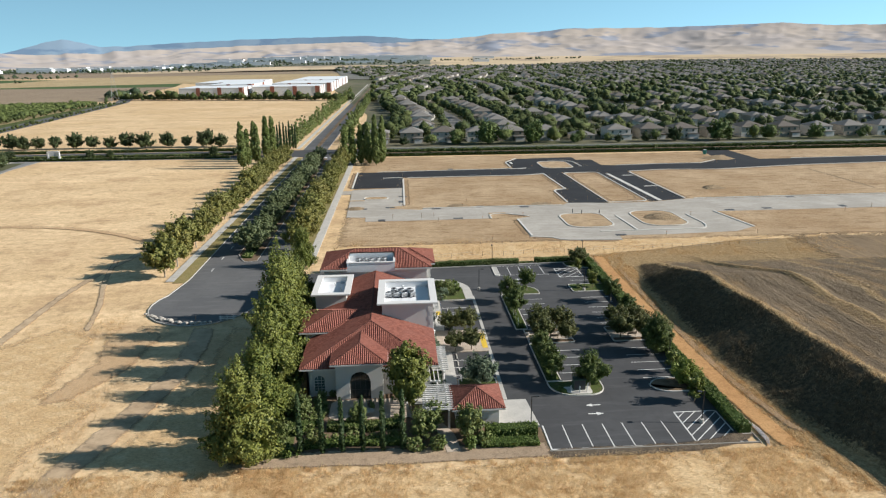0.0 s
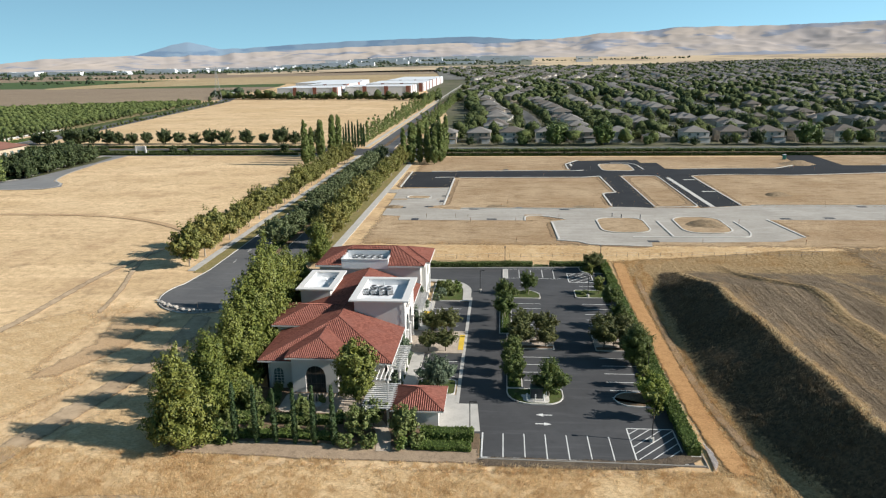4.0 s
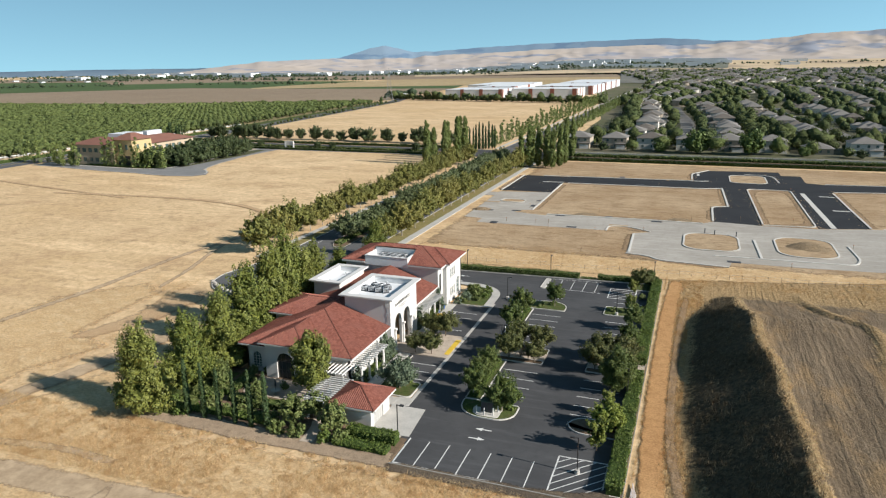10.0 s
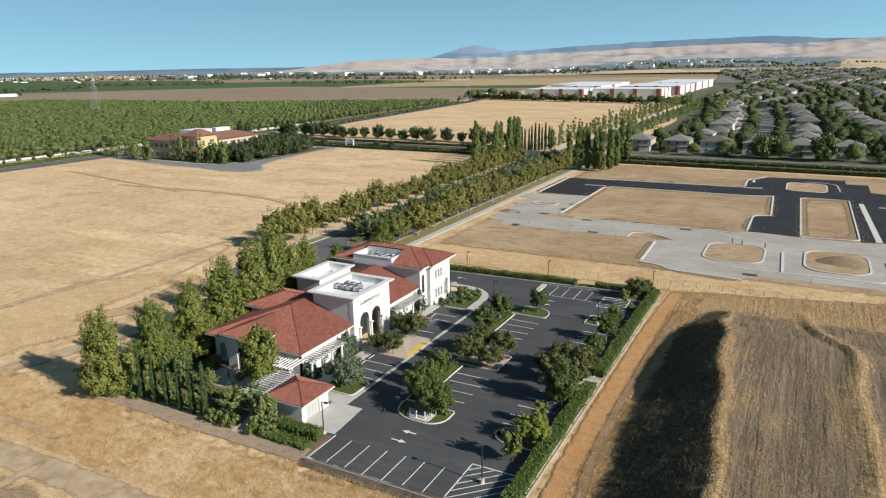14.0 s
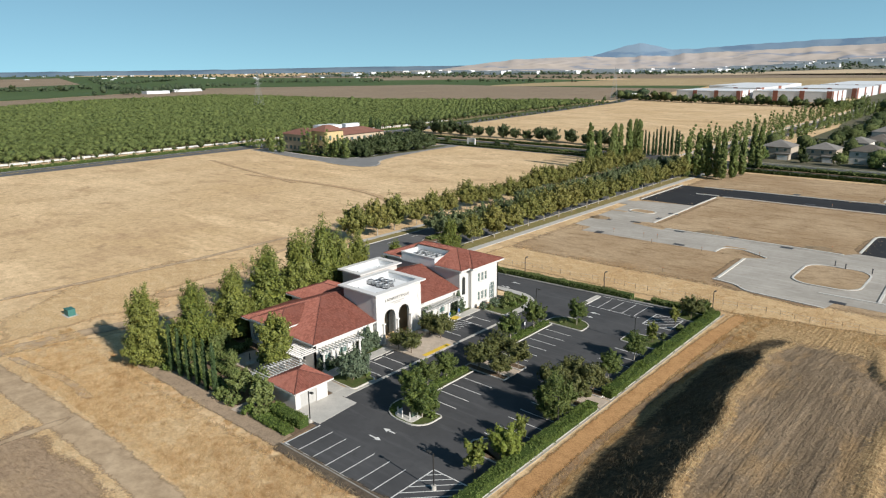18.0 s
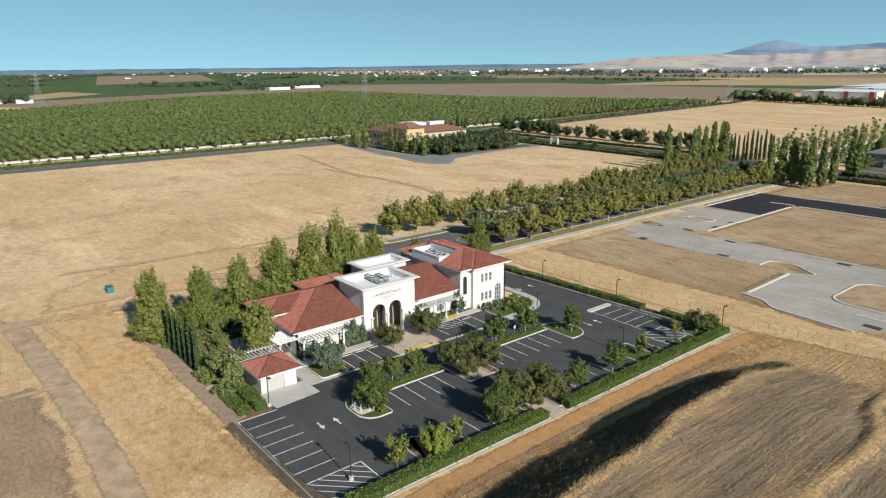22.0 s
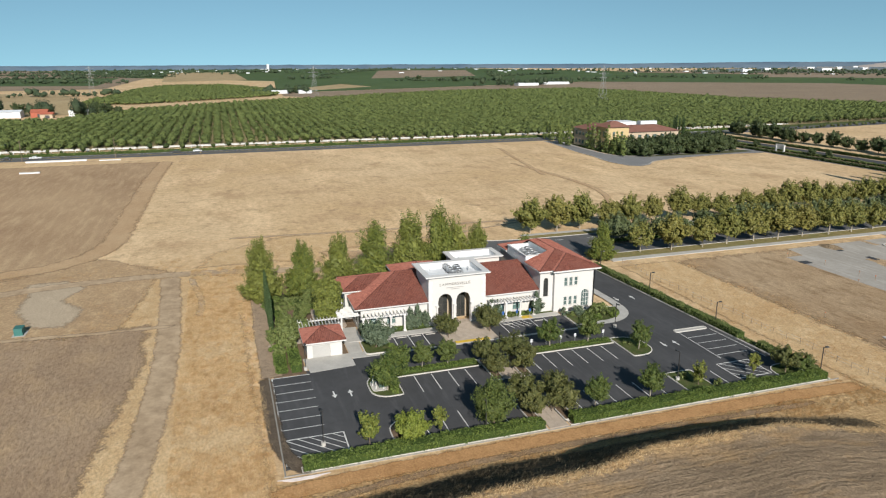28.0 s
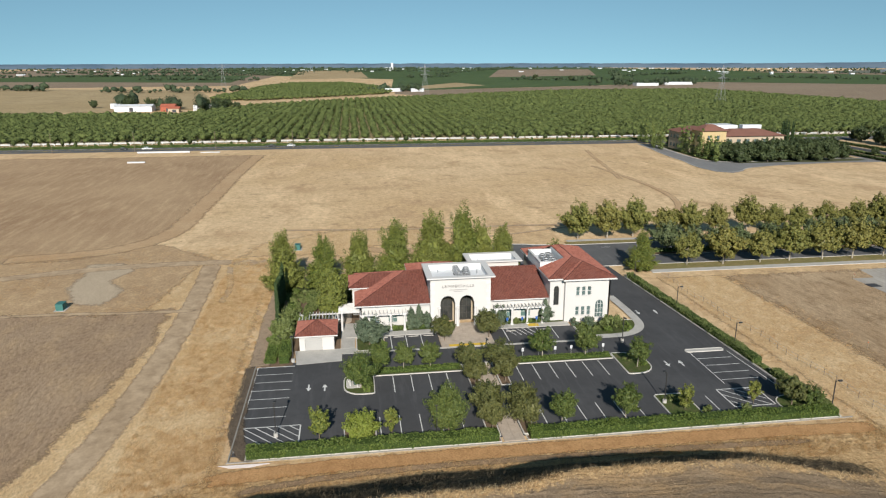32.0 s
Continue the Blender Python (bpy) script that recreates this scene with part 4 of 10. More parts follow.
SKY_AZ = (12, 20, 40, 54, 57.5, 61, 65.7, 70, 76.6, 78.8, 82, 85.6, 90, 93.6, 97, 103, 107.3, 111.2, 113, 115.2, 117, 119, 121.3, 125.4, 129, 132)
SKY_EL = (1.3, 1.6, 2.1, 1.9, 1.92, 2.19, 2.09, 2.04, 2.1, 1.87, 1.8, 1.62, 1.65, 1.87, 1.78, 1.6, 1.35, 1.0, 1.0, 1.5, 1.15, 0.85, 0.72, 0.5, 0.1, -0.3)


def skyline(a):
    """Height angle of the skyline by compass angle (degrees from +x)."""
    return float(np.interp(a, SKY_AZ, SKY_EL)) + 0.05 * fbm(a, 8, 0.9)


def hill_height(a):
    """The golden hills stand before the blue ridge, which shows over them in the north-west."""
    low = float(np.interp(a, (82, 87, 92, 106, 110, 112, 114, 115.5, 117, 119, 122, 125, 132), (0.0, 0.25, 0.65, 0.62, 0.4, 0.36, 0.75, 1.0, 0.75, 0.35, 0.25, 0.2, 0.2)))
    return 47 + 4700 * math.tan(radians(skyline(a) - low))


def hills(name, r0, depth, a0, a1, n, m, height, material, label, seed, rough):
    """A range of hills with rounded spurs and gullies."""
    V = []
    for j in range(m + 1):
        f = j / m
        for i in range(n + 1):
            ad = a0 + (a1 - a0) * i / n
            a, rr = radians(ad), r0 + depth * f
            x, y = rr * math.cos(a), rr * math.sin(a)
            h = max(0.0, height(ad))
            foot = fan_height(40 + r0 * math.cos(a), 90 + r0 * math.sin(a)) - 2
            spur = 1 - abs(noise.noise((x / 620, y / 620, seed))) * 1.9
            fold = 1 - abs(noise.noise((x / 260, y / 260, seed + 4))) * 1.9
            crease = 1 - abs(noise.noise((x / 110, y / 110, seed + 8))) * 1.9
            lump = 0.4 * spur + 0.35 * fold + 0.25 * crease
            body = f ** 1.25
            z = foot + (h - foot) * (body * (1 - rough * (1 - f ** 2.5) * (1 - lump)) if f < 1 else 1.0)
            V.append((40 + x, 90 + y, z if f > 0 else foot - 6))
    F = []
    for j in range(m):
        for i in range(n):
            k = j * (n + 1) + i
            F.append((k, k + 1, k + n + 2, k + n + 1))
    return tagged(link_mesh(name, V, np.array(F), material, smooth=True), label, "hills", kind="structure")


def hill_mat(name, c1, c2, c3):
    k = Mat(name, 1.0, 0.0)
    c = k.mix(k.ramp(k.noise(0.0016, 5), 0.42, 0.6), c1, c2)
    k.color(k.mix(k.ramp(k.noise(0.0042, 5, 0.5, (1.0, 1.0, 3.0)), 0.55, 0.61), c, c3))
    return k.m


# distance haze and bluish gully shade are mixed into the hills' colour
M_HILL = hill_mat("hazed_dry_hill_grass", lin(0.50, 0.425, 0.365), lin(0.42, 0.375, 0.355), lin(0.29, 0.305, 0.35))
# the ridge's blue is distance haze held in its base colour
M_HILLFAR = hill_mat("haze_blue_ridge", lin(0.17, 0.245, 0.33), lin(0.20, 0.275, 0.355), lin(0.14, 0.21, 0.30))
hills("backdrop_hills", 3700, 1000, 12, 131.5, 620, 46, hill_height, M_HILL, "bare golden hills in the distance, haze and gully shade in their colour", 2.0, 0.5)
fan("field_foothill_grass", 2600, 3760, 8, 113, hill_mat("foothill_grass", lin(0.56, 0.44, 0.30), lin(0.50, 0.39, 0.26), lin(0.38, 0.30, 0.22)), "pale dry grassland rising to the hills", 0.4)
M_FARYARD = earth("far_suburb_ground", lin(0.17, 0.165, 0.15), lin(0.22, 0.21, 0.19), lin(0.13, 0.14, 0.11), 0.01, 0.03, 0.3, 0.3, 0.3)
# the belt's greens are greyed in the base colour to suggest haze
fan("ground_industrial_belt", 2950, 3680, 88, 142, earth("haze_toned_tree_belt", lin(0.13, 0.155, 0.125), lin(0.19, 0.19, 0.15), lin(0.25, 0.235, 0.19), 0.003, 0.012, 0.08, 0.3, 0.3), "green belt of trees and yards below the hills, greyed for haze", 1.2)
fan("ground_suburb_far", 1500, 3150, 8, 72, M_FARYARD, "distant streets and yards on rising land", 1.0)
fan("ground_suburb_north", 1500, 2760, 72, 96, M_FARYARD, "distant streets and yards below the hills", 1.0)
hills("backdrop_ridge", 4720, 110, 70, 133, 200, 6, lambda a: 47 + 4830 * math.tan(radians(skyline(a) + float(np.interp(a, (88, 91, 94, 106, 110, 116.5, 121, 133), (-0.25, -0.12, -0.18, -0.15, -0.05, 0.0, -0.6, -0.7))))), M_HILLFAR, "distant mountain ridge coloured blue for haze", 6.0, 0.3)

# ---------------------------------------------------------------- roads
def road_part(name, bm, material, parent, label=""):
    return part(name, bm, material, parent, label)


street = thing("road_street", (-40, 230, 0), "two-lane divided grey asphalt street with a planted median and a round end", "road", kind="structure")
SW, SE_, M0, M1 = -46.8, -27.0, -40.4, -34.4
out = [(SW, 348), (SW, 150)]
for i in range(0, 15):
    a = radians(150 + 190 * i / 14)
    out.append((-39.0 + 10.6 * math.cos(a), 133.5 + 11.5 * math.sin(a)))
out += [(-27.0, 150), (SE_, 348)]
bm = bmesh.new()
bm.faces.new([bm.verts.new((x, y, 0.0)) for x, y in out])
part("carriageway", bm, M_ROAD, street)
med = [(M1, 163.5), (M1, 340), (M0, 340), (M0, 170), (-38.8, 165.5), (-37.4, 163)]
part("median", slab(med, 0.0, 0.12), M_SOIL, street)
part("median_kerb", ring_kerb(med, 0.0, 0.15), M_CONC, street)
for i in range(19):
    y = 156 + i * 9.8
    part("lane_line", boxes((-43.7, y, 0.004, -43.56, y + 2.6, 0.008)), M_LINE, street)
for x, w in ((SW - 0.15, 0.15), (SE_, 0.15)):
    part("kerb", boxes((x, 150, -0.05, x + w, 345, 0.15)), M_CONC, street)
kb = bmesh.new()
pr = None
for x, y in out[1:-1]:
    d = Vector((x + 39, y - 133.5)).normalized() * 0.16
    cur = [kb.verts.new(p) for p in ((x, y, -0.05), (x, y, 0.15), (x + d.x, y + d.y, 0.15), (x + d.x, y + d.y, -0.05))]
    if pr and y < 151:
        for k in range(3):
            kb.faces.new((pr[k], cur[k], cur[k + 1], pr[k + 1]))
    pr = cur
part("end_kerb", kb, M_CONC, street)
for x0, x1, nm in ((-50.0, SW - 0.16, "west"), (SE_ + 0.16, -22.6, "east")):
    ob = part("verge_" + nm, boxes((x0, 148 if nm == "west" else 158, -0.05, x1, 343, 0.06)), earth("verge_" + nm + "_grass", lin(0.26, 0.205, 0.09), lin(0.20, 0.185, 0.075), lin(0.31, 0.24, 0.12), 0.06, 0.5, 4.0, 0.6, 0.08))
    tagged(ob, "patchy dry grass verge under the street trees", "verge", kind="structure")
for x0, x1, y0, nm in ((-51.9, -50.0, 149, "west"), (-22.6, -20.4, 160, "east")):
    sw = thing("pavement_" + nm, (x0, y0, 0), "pale concrete footpath beside the street", "footpath", kind="structure")
    y = y0
    while y < 345:
        part("slab", boxes((x0, y, -0.05, x1, y + 2.97, 0.08)), M_CONC, sw)
        y += 3.0

xroad = thing("road_crossing", (-40, 360, 0), "wide divided asphalt road with hedged median", "road", kind="structure")
part("carriageway", boxes((-300, 346.5, -0.05, 1500, 374, 0.01)), M_ASPH, xroad)
part("median", boxes((-270, 355.5, 0.0, -62, 362.5, 0.15)), M_SOIL, xroad)
part("median", boxes((-22, 356, 0.0, 900, 362, 0.15)), M_SOIL, xroad)
for y in (346.3, 374.0):
    part("kerb", boxes((-270, y, -0.05, -56, y + 0.2, 0.16)), M_CONC, xroad)
    part("kerb", boxes((-18, y, -0.05, 900, y + 0.2, 0.16)), M_CONC, xroad)
for i in range(6):
    part("crosswalk_bar", boxes((-46 + i * 3.1, 342.2, 0.015, -44.4 + i * 3.1, 345, 0.02)), M_LINE, xroad)
part("footpath", boxes((-17, 376.5, -0.05, 900, 378.2, 0.08)), M_DULLCONC, xroad)
part("verge", boxes((-17, 374.25, -0.05, 900, 376.45, 0.07)), M_LAWN, xroad)
nroad = thing("road_north", (-45, 900, 0), "straight tree-lined asphalt road running to the hills", "road", kind="structure")
part("carriageway", boxes((-51, 374, -0.05, -38, 1650, 0.02)), M_ROAD, nroad)
part("median", boxes((-45.6, 384, 0.0, -43.4, 1500, 0.14)), M_SOIL, nroad)
for x in (-51.3, -38.0):
    part("kerb", boxes((x, 380, -0.05, x + 0.3, 1500, 0.16)), M_CONC, nroad)
part("footpath", boxes((-55.5, 380, -0.05, -53.5, 1300, 0.08)), M_CONC, nroad)

wroad = thing("road_orchard", (-280, 150, 0), "grey asphalt country road beside the orchard", "road", kind="structure")
part("carriageway", slab([(-285, -900), (-272, -900), (-265, 425), (-312, 830), (-500, 1500), (-520, 1500), (-328, 830), (-281, 425)], -0.05, 0.01), M_ROAD, wroad)
for off, mt, nm in ((0.0, M_LINE, "edge_line"), (6.5, M_YELLOW, "centre_line")):
    part(nm, slab([(-284.6 + off, -900), (-284.3 + off, -900), (-280.3 + off, 425), (-280.6 + off, 425)], 0.012, 0.02), mt, wroad)
part("verge", slab([(-296, -600), (-285.2, -600), (-281.2, 425), (-327.5, 822), (-337, 822), (-293, 425)], -0.03, 0.04), M_LAWN, wroad)

ldrive = thing("road_side", (-165, 280, 0), "short grey asphalt side street with a bulb end", "road", kind="structure")
SIDE_S = [(-262, 259), (-246, 258), (-222, 254.5), (-205, 252.8), (-190, 252.6), (-182, 250.6), (-170, 249.6), (-158, 251.5), (-154, 257), (-158, 264), (-166, 270), (-172, 290), (-176, 322), (-175, 346)]
SIDE_N = [(-188, 346), (-189, 325), (-185, 293), (-184, 273), (-189, 264.5), (-201, 262.5), (-231, 264), (-262, 268)]
part("carriageway", slab(SIDE_S + SIDE_N, -0.05, 0.012), M_OLDROAD, ldrive)
part("kerb", ribbon(SIDE_S, 0.7, 0.10, 0, 3.0), M_CONC, ldrive)
part("footpath", ribbon(SIDE_N, 1.6, 0.09, 0, 3.0), M_CONC, ldrive)

TRACKS = []
for nm, pts, w, f in (("south", [(66, 52.5), (56, 55.6), (50, 56.6), (42, 57.8), (29, 58.8), (10, 59.6), (-8, 59.2), (-22, 58.6), (-42, 57.5)], 3.6, 1.1),
                      ("garden", [(-22, -80), (-31, 0), (-36, 12), (-41, 30), (-43.5, 48), (-43, 58), (-41.7, 70.5), (-40, 78), (-37.6, 86), (-35.6, 93), (-35.3, 100), (-34, 110), (-36, 122)], 3.3, 1.1)):
    TRACKS.append(pts)
    soft_ribbon("dirt_track_" + nm, pts, w, 0.03 + 0.002 * len(nm), f, M_TRACK, "pale bare dirt track through dry grass")
for i, pts in enumerate(([(-74, 70), (-70, 116), (-71, 141), (-69, 160), (-62, 190)], [(-57, 120), (-60, 135), (-66, 150), (-70, 170)], [(-12, 64), (-20, 66), (-30, 63), (-40, 62)], [(-9, 61.5), (-9, 50), (-11, 30), (-8, 0)])):
    soft_ribbon("wheel_track", pts, (1.2, 0.8, 0.9, 1.0)[i], 0.042 + 0.005 * i, 0.9, M_TRACK, "faint wheel track worn into dry grass")
for pts, w, mt, lb in (([(-183.7, 203), (-145, 207), (-120, 207.5), (-105.7, 206.2), (-90, 201), (-79, 194.4), (-66, 184)], 1.8, M_REDEARTH, "faint reddish rut curving through dry grass"),
                       ([(-145, 202), (-170, 207), (-205, 213), (-240, 220)], 1.5, M_REDEARTH, "faint reddish rut across a dry field")):
    soft_ribbon("field_rut", pts, w, 0.046 + 0.002 * w, w * 0.5, mt, lb)
soft_ribbon("soil_band", [(53, 76), (50.9, 86), (50.3, 100), (50.6, 130), (51.5, 150)], 0.9, 0.045, 0.6, M_DIRTRIM, "dark rut of turned earth along the bank", "soil")
soft_ribbon("dirt_strip", [(50, 72), (48.7, 84), (48.4, 100), (48.3, 130), (48.6, 150), (49.4, 161)], 2.3, 0.05, 0.8, earth("orange_clay", lin(0.46, 0.255, 0.115), lin(0.51, 0.30, 0.14), lin(0.36, 0.195, 0.085), 0.06, 0.6, 4, 0.5, 0.1, soft=True), "strip of bare orange clay beside the kerb")

# ---------------------------------------------------------------- building site
site = thing("pavement_site", (40, 210, 0), "unfinished site roads of crushed base and fresh black asphalt", "site road", kind="structure")
def flat(name, poly, z, mt):
    return part(name, slab(poly, -0.08, z), mt, site)
flat("base_road", [(-16, 209), (-10, 208), (-10, 202.5), (28.5, 203), (28.5, 209), (34, 209), (41, 204.5), (36.5, 202), (36.3, 180), (43, 178.7), (43.7, 176), (60.3, 174.5), (61, 179), (76, 179), (95, 180.5), (102, 185), (99.5, 205.5),
     (330, 207.5), (330, 228), (99, 225.5), (85, 221.5), (70.5, 221.5), (63, 223), (57, 223), (54, 219.2), (42, 219.6), (8, 219), (8, 217.5), (1.5, 219), (-3, 223), (2, 224.5), (2, 257), (-17, 254)], 0.05, M_BASE)
flat("base_road", rect(-21, 246, -17, 252.5), 0.05, M_BASE)
flat("asphalt_road", rect(-17, 257, 2, 294), 0.06, M_NEWASPH)
flat("asphalt_road", [(2.1, 279), (53.7, 280), (61.3, 282.5), (69.4, 283.6), (84.5, 284), (97.7, 284), (115, 287), (138, 285.5), (181, 293), (330, 305), (330, 318), (186, 312), (150, 312), (138, 303), (118.5, 302.7), (97.4, 301), (91.8, 303),
     (91.8, 320), (84.5, 319.5), (84.5, 328.8), (56.7, 326.5), (50.3, 316), (51, 297), (2.1, 295.5)], 0.062, M_NEWASPH)
flat("asphalt_road", [(57.5, 223.2), (70.6, 221.8), (69.4, 283.5), (61.3, 282.4), (62.4, 247.4), (57.5, 246)], 0.06, M_NEWASPH)
flat("asphalt_road", [(85.2, 222.2), (98.7, 225.8), (97.7, 283.9), (84.6, 283.9)], 0.06, M_NEWASPH)
flat("asphalt_road", [(151, 312.1), (170, 312.1), (170, 345), (156, 345)], 0.06, M_NEWASPH)
flat("asphalt_road", [(330, 309), (180, 320), (176, 345), (330, 345)], 0.03, M_SITE)
for x0, y0, x1, y1, r in ((49.5, 188.5, 63.6, 207, 4.5), (72, 188.3, 86, 208.6, 5), (64.3, 296, 78.2, 316, 4), (-12, 235, -3.2, 240.5, 2.4)):
    o = rounded(x0, y0, x1, y1, r)
    part("planting_bed", slab(o, 0.0, 0.12), M_SITE, site)
    part("kerb", ring_kerb(o, 0.0, 0.22, 0.45), M_KERB, site)
for x0, y0, x1, y1 in ((92.5, 274, 97.2, 275.2), (93, 249.5, 98.2, 250.7), (52, 311, 53, 317)):
    part("gutter_bar", boxes((x0, y0, 0.0, x1, y1, 0.09)), M_KERB, site)


def kerb_line(pts, w=0.55, h=0.22):
    bm = ribbon(pts, w, h, 0, 1.2)
    geo = bmesh.ops.extrude_face_region(bm, geom=bm.faces[:])
    bmesh.ops.translate(bm, verts=[v for v in geo["geom"] if isinstance(v, bmesh.types.BMVert)], vec=(0, 0, -h - 0.05))
    bmesh.ops.recalc_face_normals(bm, faces=bm.faces[:])
    return part("kerb", bm, M_KERB, site)


CLOD, CLODS = random.Random(14), []
for pts in ([(2.2, 224.5), (2.2, 258), (2.2, 276)], [(8.2, 219.4), (42, 220), (54.5, 219.6)], [(57.3, 224), (57.3, 246), (62.2, 247.6)], [(62.2, 247.6), (61.1, 282.6)], [(-17.2, 257), (-17.2, 294)], [(-9, 294.6), (20, 296), (50.6, 297.4)], [(50.2, 301), (50.1, 316), (56.6, 326.8)],
            [(98.9, 226.2), (98.3, 255), (97.9, 282)], [(70.9, 223.5), (69.7, 283.3), (84.3, 283.7), (84.9, 223.5), (71, 222.4)], [(37, 181), (36.4, 201)], [(99.6, 205.6), (102.2, 185)], [(102, 225.9), (200, 227.3), (330, 228.3)],
            [(98.5, 284.4), (115, 287.3), (138, 285.2), (181, 292.6), (330, 304.6)], [(186, 312.4), (330, 318.4)], [(98, 301.2), (118, 303), (138, 303.3), (149, 312)], [(67.3, 203), (67.9, 184.5)], [(57, 183.8), (88, 184.4), (89.8, 189.5), (89.3, 202.5)], [(4, 278.8), (53.5, 279.8), (61, 282.2)], [(-6, 279), (-1.5, 279.5), (2, 279.6)],
            [(70.6, 319.2), (78, 318.8), (81.4, 315), (82.2, 300.5)], [(36.4, 179.8), (43, 178.5), (43.6, 175.8), (60.2, 174.3)], [(48, 297.2), (53, 296.4), (56.5, 298.2)], [(28.6, 202.8), (28.6, 208.8), (34, 209.2), (40.5, 204.8)]):
    for (xa, ya), (xb, yb) in zip(pts, pts[1:]):
        for _ in range(int(math.hypot(xb - xa, yb - ya) * 3) if ya > 223 and xa < 160 else 0):
            q = CLOD.random()
            CLODS.append((xa + (xb - xa) * q + CLOD.gauss(0, 1.3), ya + (yb - ya) * q + CLOD.gauss(0, 1.3), CLOD.uniform(0.06, 0.22)))
    kerb_line(pts, 0.6 if len(pts) < 4 else 0.45)
    soft_ribbon("soil_rim", pts, 3.0, 0.036, 1.2, M_DIRTRIM, "rim of turned brown earth along a new kerb", "soil")
V, F = [], []
for x, y, q in CLODS:
    k = len(V)
    for a in range(5):
        V.append((x + q * CLOD.uniform(0.8, 1.5) * math.cos(a * 1.257), y + q * CLOD.uniform(0.8, 1.5) * math.sin(a * 1.257), 0.0))
    V.append((x + CLOD.uniform(-0.4, 0.4) * q, y + CLOD.uniform(-0.4, 0.4) * q, q * CLOD.uniform(0.6, 1.3) + 0.05))
    F += [(k + a, k + (a + 1) % 5, k + 5) for a in range(5)]
tagged(link_mesh("soil_clods", V, F, M_SITE), "lumps of brown earth thrown up along the new kerbs", "soil", kind="stuff")
part("valley_gutter", slab([(88.6, 223.6), (90.1, 223.8), (88.4, 279.4), (86.9, 279.4)], 0.0, 0.09), M_KERB, site)
for i, (x, y) in enumerate(((-6, 203.6), (11, 218.6), (17, 204.2), (26, 220.5), (-13, 220.5), (0.2, 240), (0.2, 231), (60, 179.6), (117, 208.2), (143, 209), (134, 224.6), (30, 283.0), (22, 299.3), (104, 207), (-4, 222), (160, 209.4), (40, 218.4))):
    w, d = ((3.0, 1.6) if i % 3 else (2.2, 2.6))
    part("drain_inlet", boxes((x, y - d / 2, 0.0, x + w, y + d / 2, 0.085), (x + 0.3, y - d / 2 + 0.3, 0.085, x + w - 0.3, y + d / 2 - 0.3, 0.1)), M_DARK, site)
for x0, y0, x1, y1 in ((-16.5, 219.5, -11, 222.5), (-16.8, 233.5, -11.5, 235), (28.6, 203.2, 34, 210.8), (-2.5, 219.6, 1.5, 222.4)):
    part("soil_gap", boxes((x0, y0, 0.0, x1, y1, 0.075)), M_SITE, site)
tagged(part("trench", ribbon([(176, 283), (175.5, 260), (175, 237)], 1.6, 0.05, 0.3), M_MOUND), "narrow dark trench line in graded earth", "trench", kind="structure")
for i, (x, y, r, h) in enumerate(((80, 199, 4.6, 1.5), (117, 244, 3.4, 1.2), (-14, 221, 2.5, 0.7), (20, 222.5, 3, 0.5), (48, 222.5, 3, 0.5), (152, 316, 6, 1.6))):
    rng = random.Random(i)
    V, F, n = [(x, y, h)], [], 16
    for k, (f, z) in enumerate(((0.35, 0.8), (0.7, 0.35), (1.0, -0.1))):
        for j in range(n):
            a = 2 * math.pi * j / n
            q = r * f * (0.85 + 0.3 * rng.random())
            V.append((x + q * math.cos(a) * 1.3, y + q * math.sin(a), h * z * (0.8 + 0.4 * rng.random()) if z > 0 else 0.0))
    for j in range(n):
        F.append((0, 1 + j, 1 + (j + 1) % n))
        for k in (0, 1):
            a, b = 1 + k * n, 1 + (k + 1) * n
            F.append((a + j, b + j, b + (j + 1) % n, a + (j + 1) % n))
    tagged(link_mesh("dirt_pile", V, F, M_MOUND, smooth=True), "low heap of excavated brown earth", "dirt pile", "site heaps")

# clods left by the dozer on the graded top of the bank
_cl = random.Random(31)
V, F = [], []
for i in range(5000):
    y = _cl.uniform(40, 150)
    x = mound_crest(y) + 0.8 + 26 * _cl.random() ** 1.4
    if noise.noise((x * 0.25, y * 0.05, 6)) + 0.5 * noise.noise((x * 0.7, y * 0.4, 2)) < _cl.uniform(-0.3, 0.35):
        continue
    z, s, t = mound_height(x, y) - 0.1, _cl.uniform(0.06, 0.24), _cl.uniform(0, 6.28)
    k, c, sn = len(V), math.cos(t), math.sin(t)
    V += [(x + s * c, y + s * sn, z), (x - s * sn * 0.8, y + s * c * 0.8, z), (x - s * c, y - s * sn, z), (x + s * sn * 0.9, y - s * c * 0.9, z), (x + s * 0.3 * c, y + s * 0.2, z + s * 0.5), (x - s * 0.35 * c, y - s * 0.2, z + s * 0.42)]
    F += [(k, k + 1, k + 4), (k + 1, k + 2, k + 5), (k + 1, k + 5, k + 4), (k + 2, k + 3, k + 5), (k + 3, k, k + 4), (k + 3, k + 4, k + 5)]
tagged(link_mesh("bank_clods", V, F, M_MOUND), "lumps of brown earth over the top of the bank", "soil", kind="stuff")

# ---------------------------------------------------------------- car park
lot = thing("pavement_lot", (30, 115, 0), "dark asphalt car park with white stall lines", "car park", kind="structure")
bm = slab([(19.2, 75.4), (44.9, 75.4), (44.9, 155.7), (-27, 151.7), (-27, 144.5), (8.6, 144.5), (12.4, 142.6), (14.6, 139.0), (15.2, 134.0), (15.6, 120), (15.6, 88.8), (19.2, 88.8)], -0.2, 0.0)
part("asphalt", bm, M_ASPH, lot)
part("asphalt", slab(rect(18.0, 79.9, 19.25, 88.85), -0.2, -0.003), M_ASPH, lot)
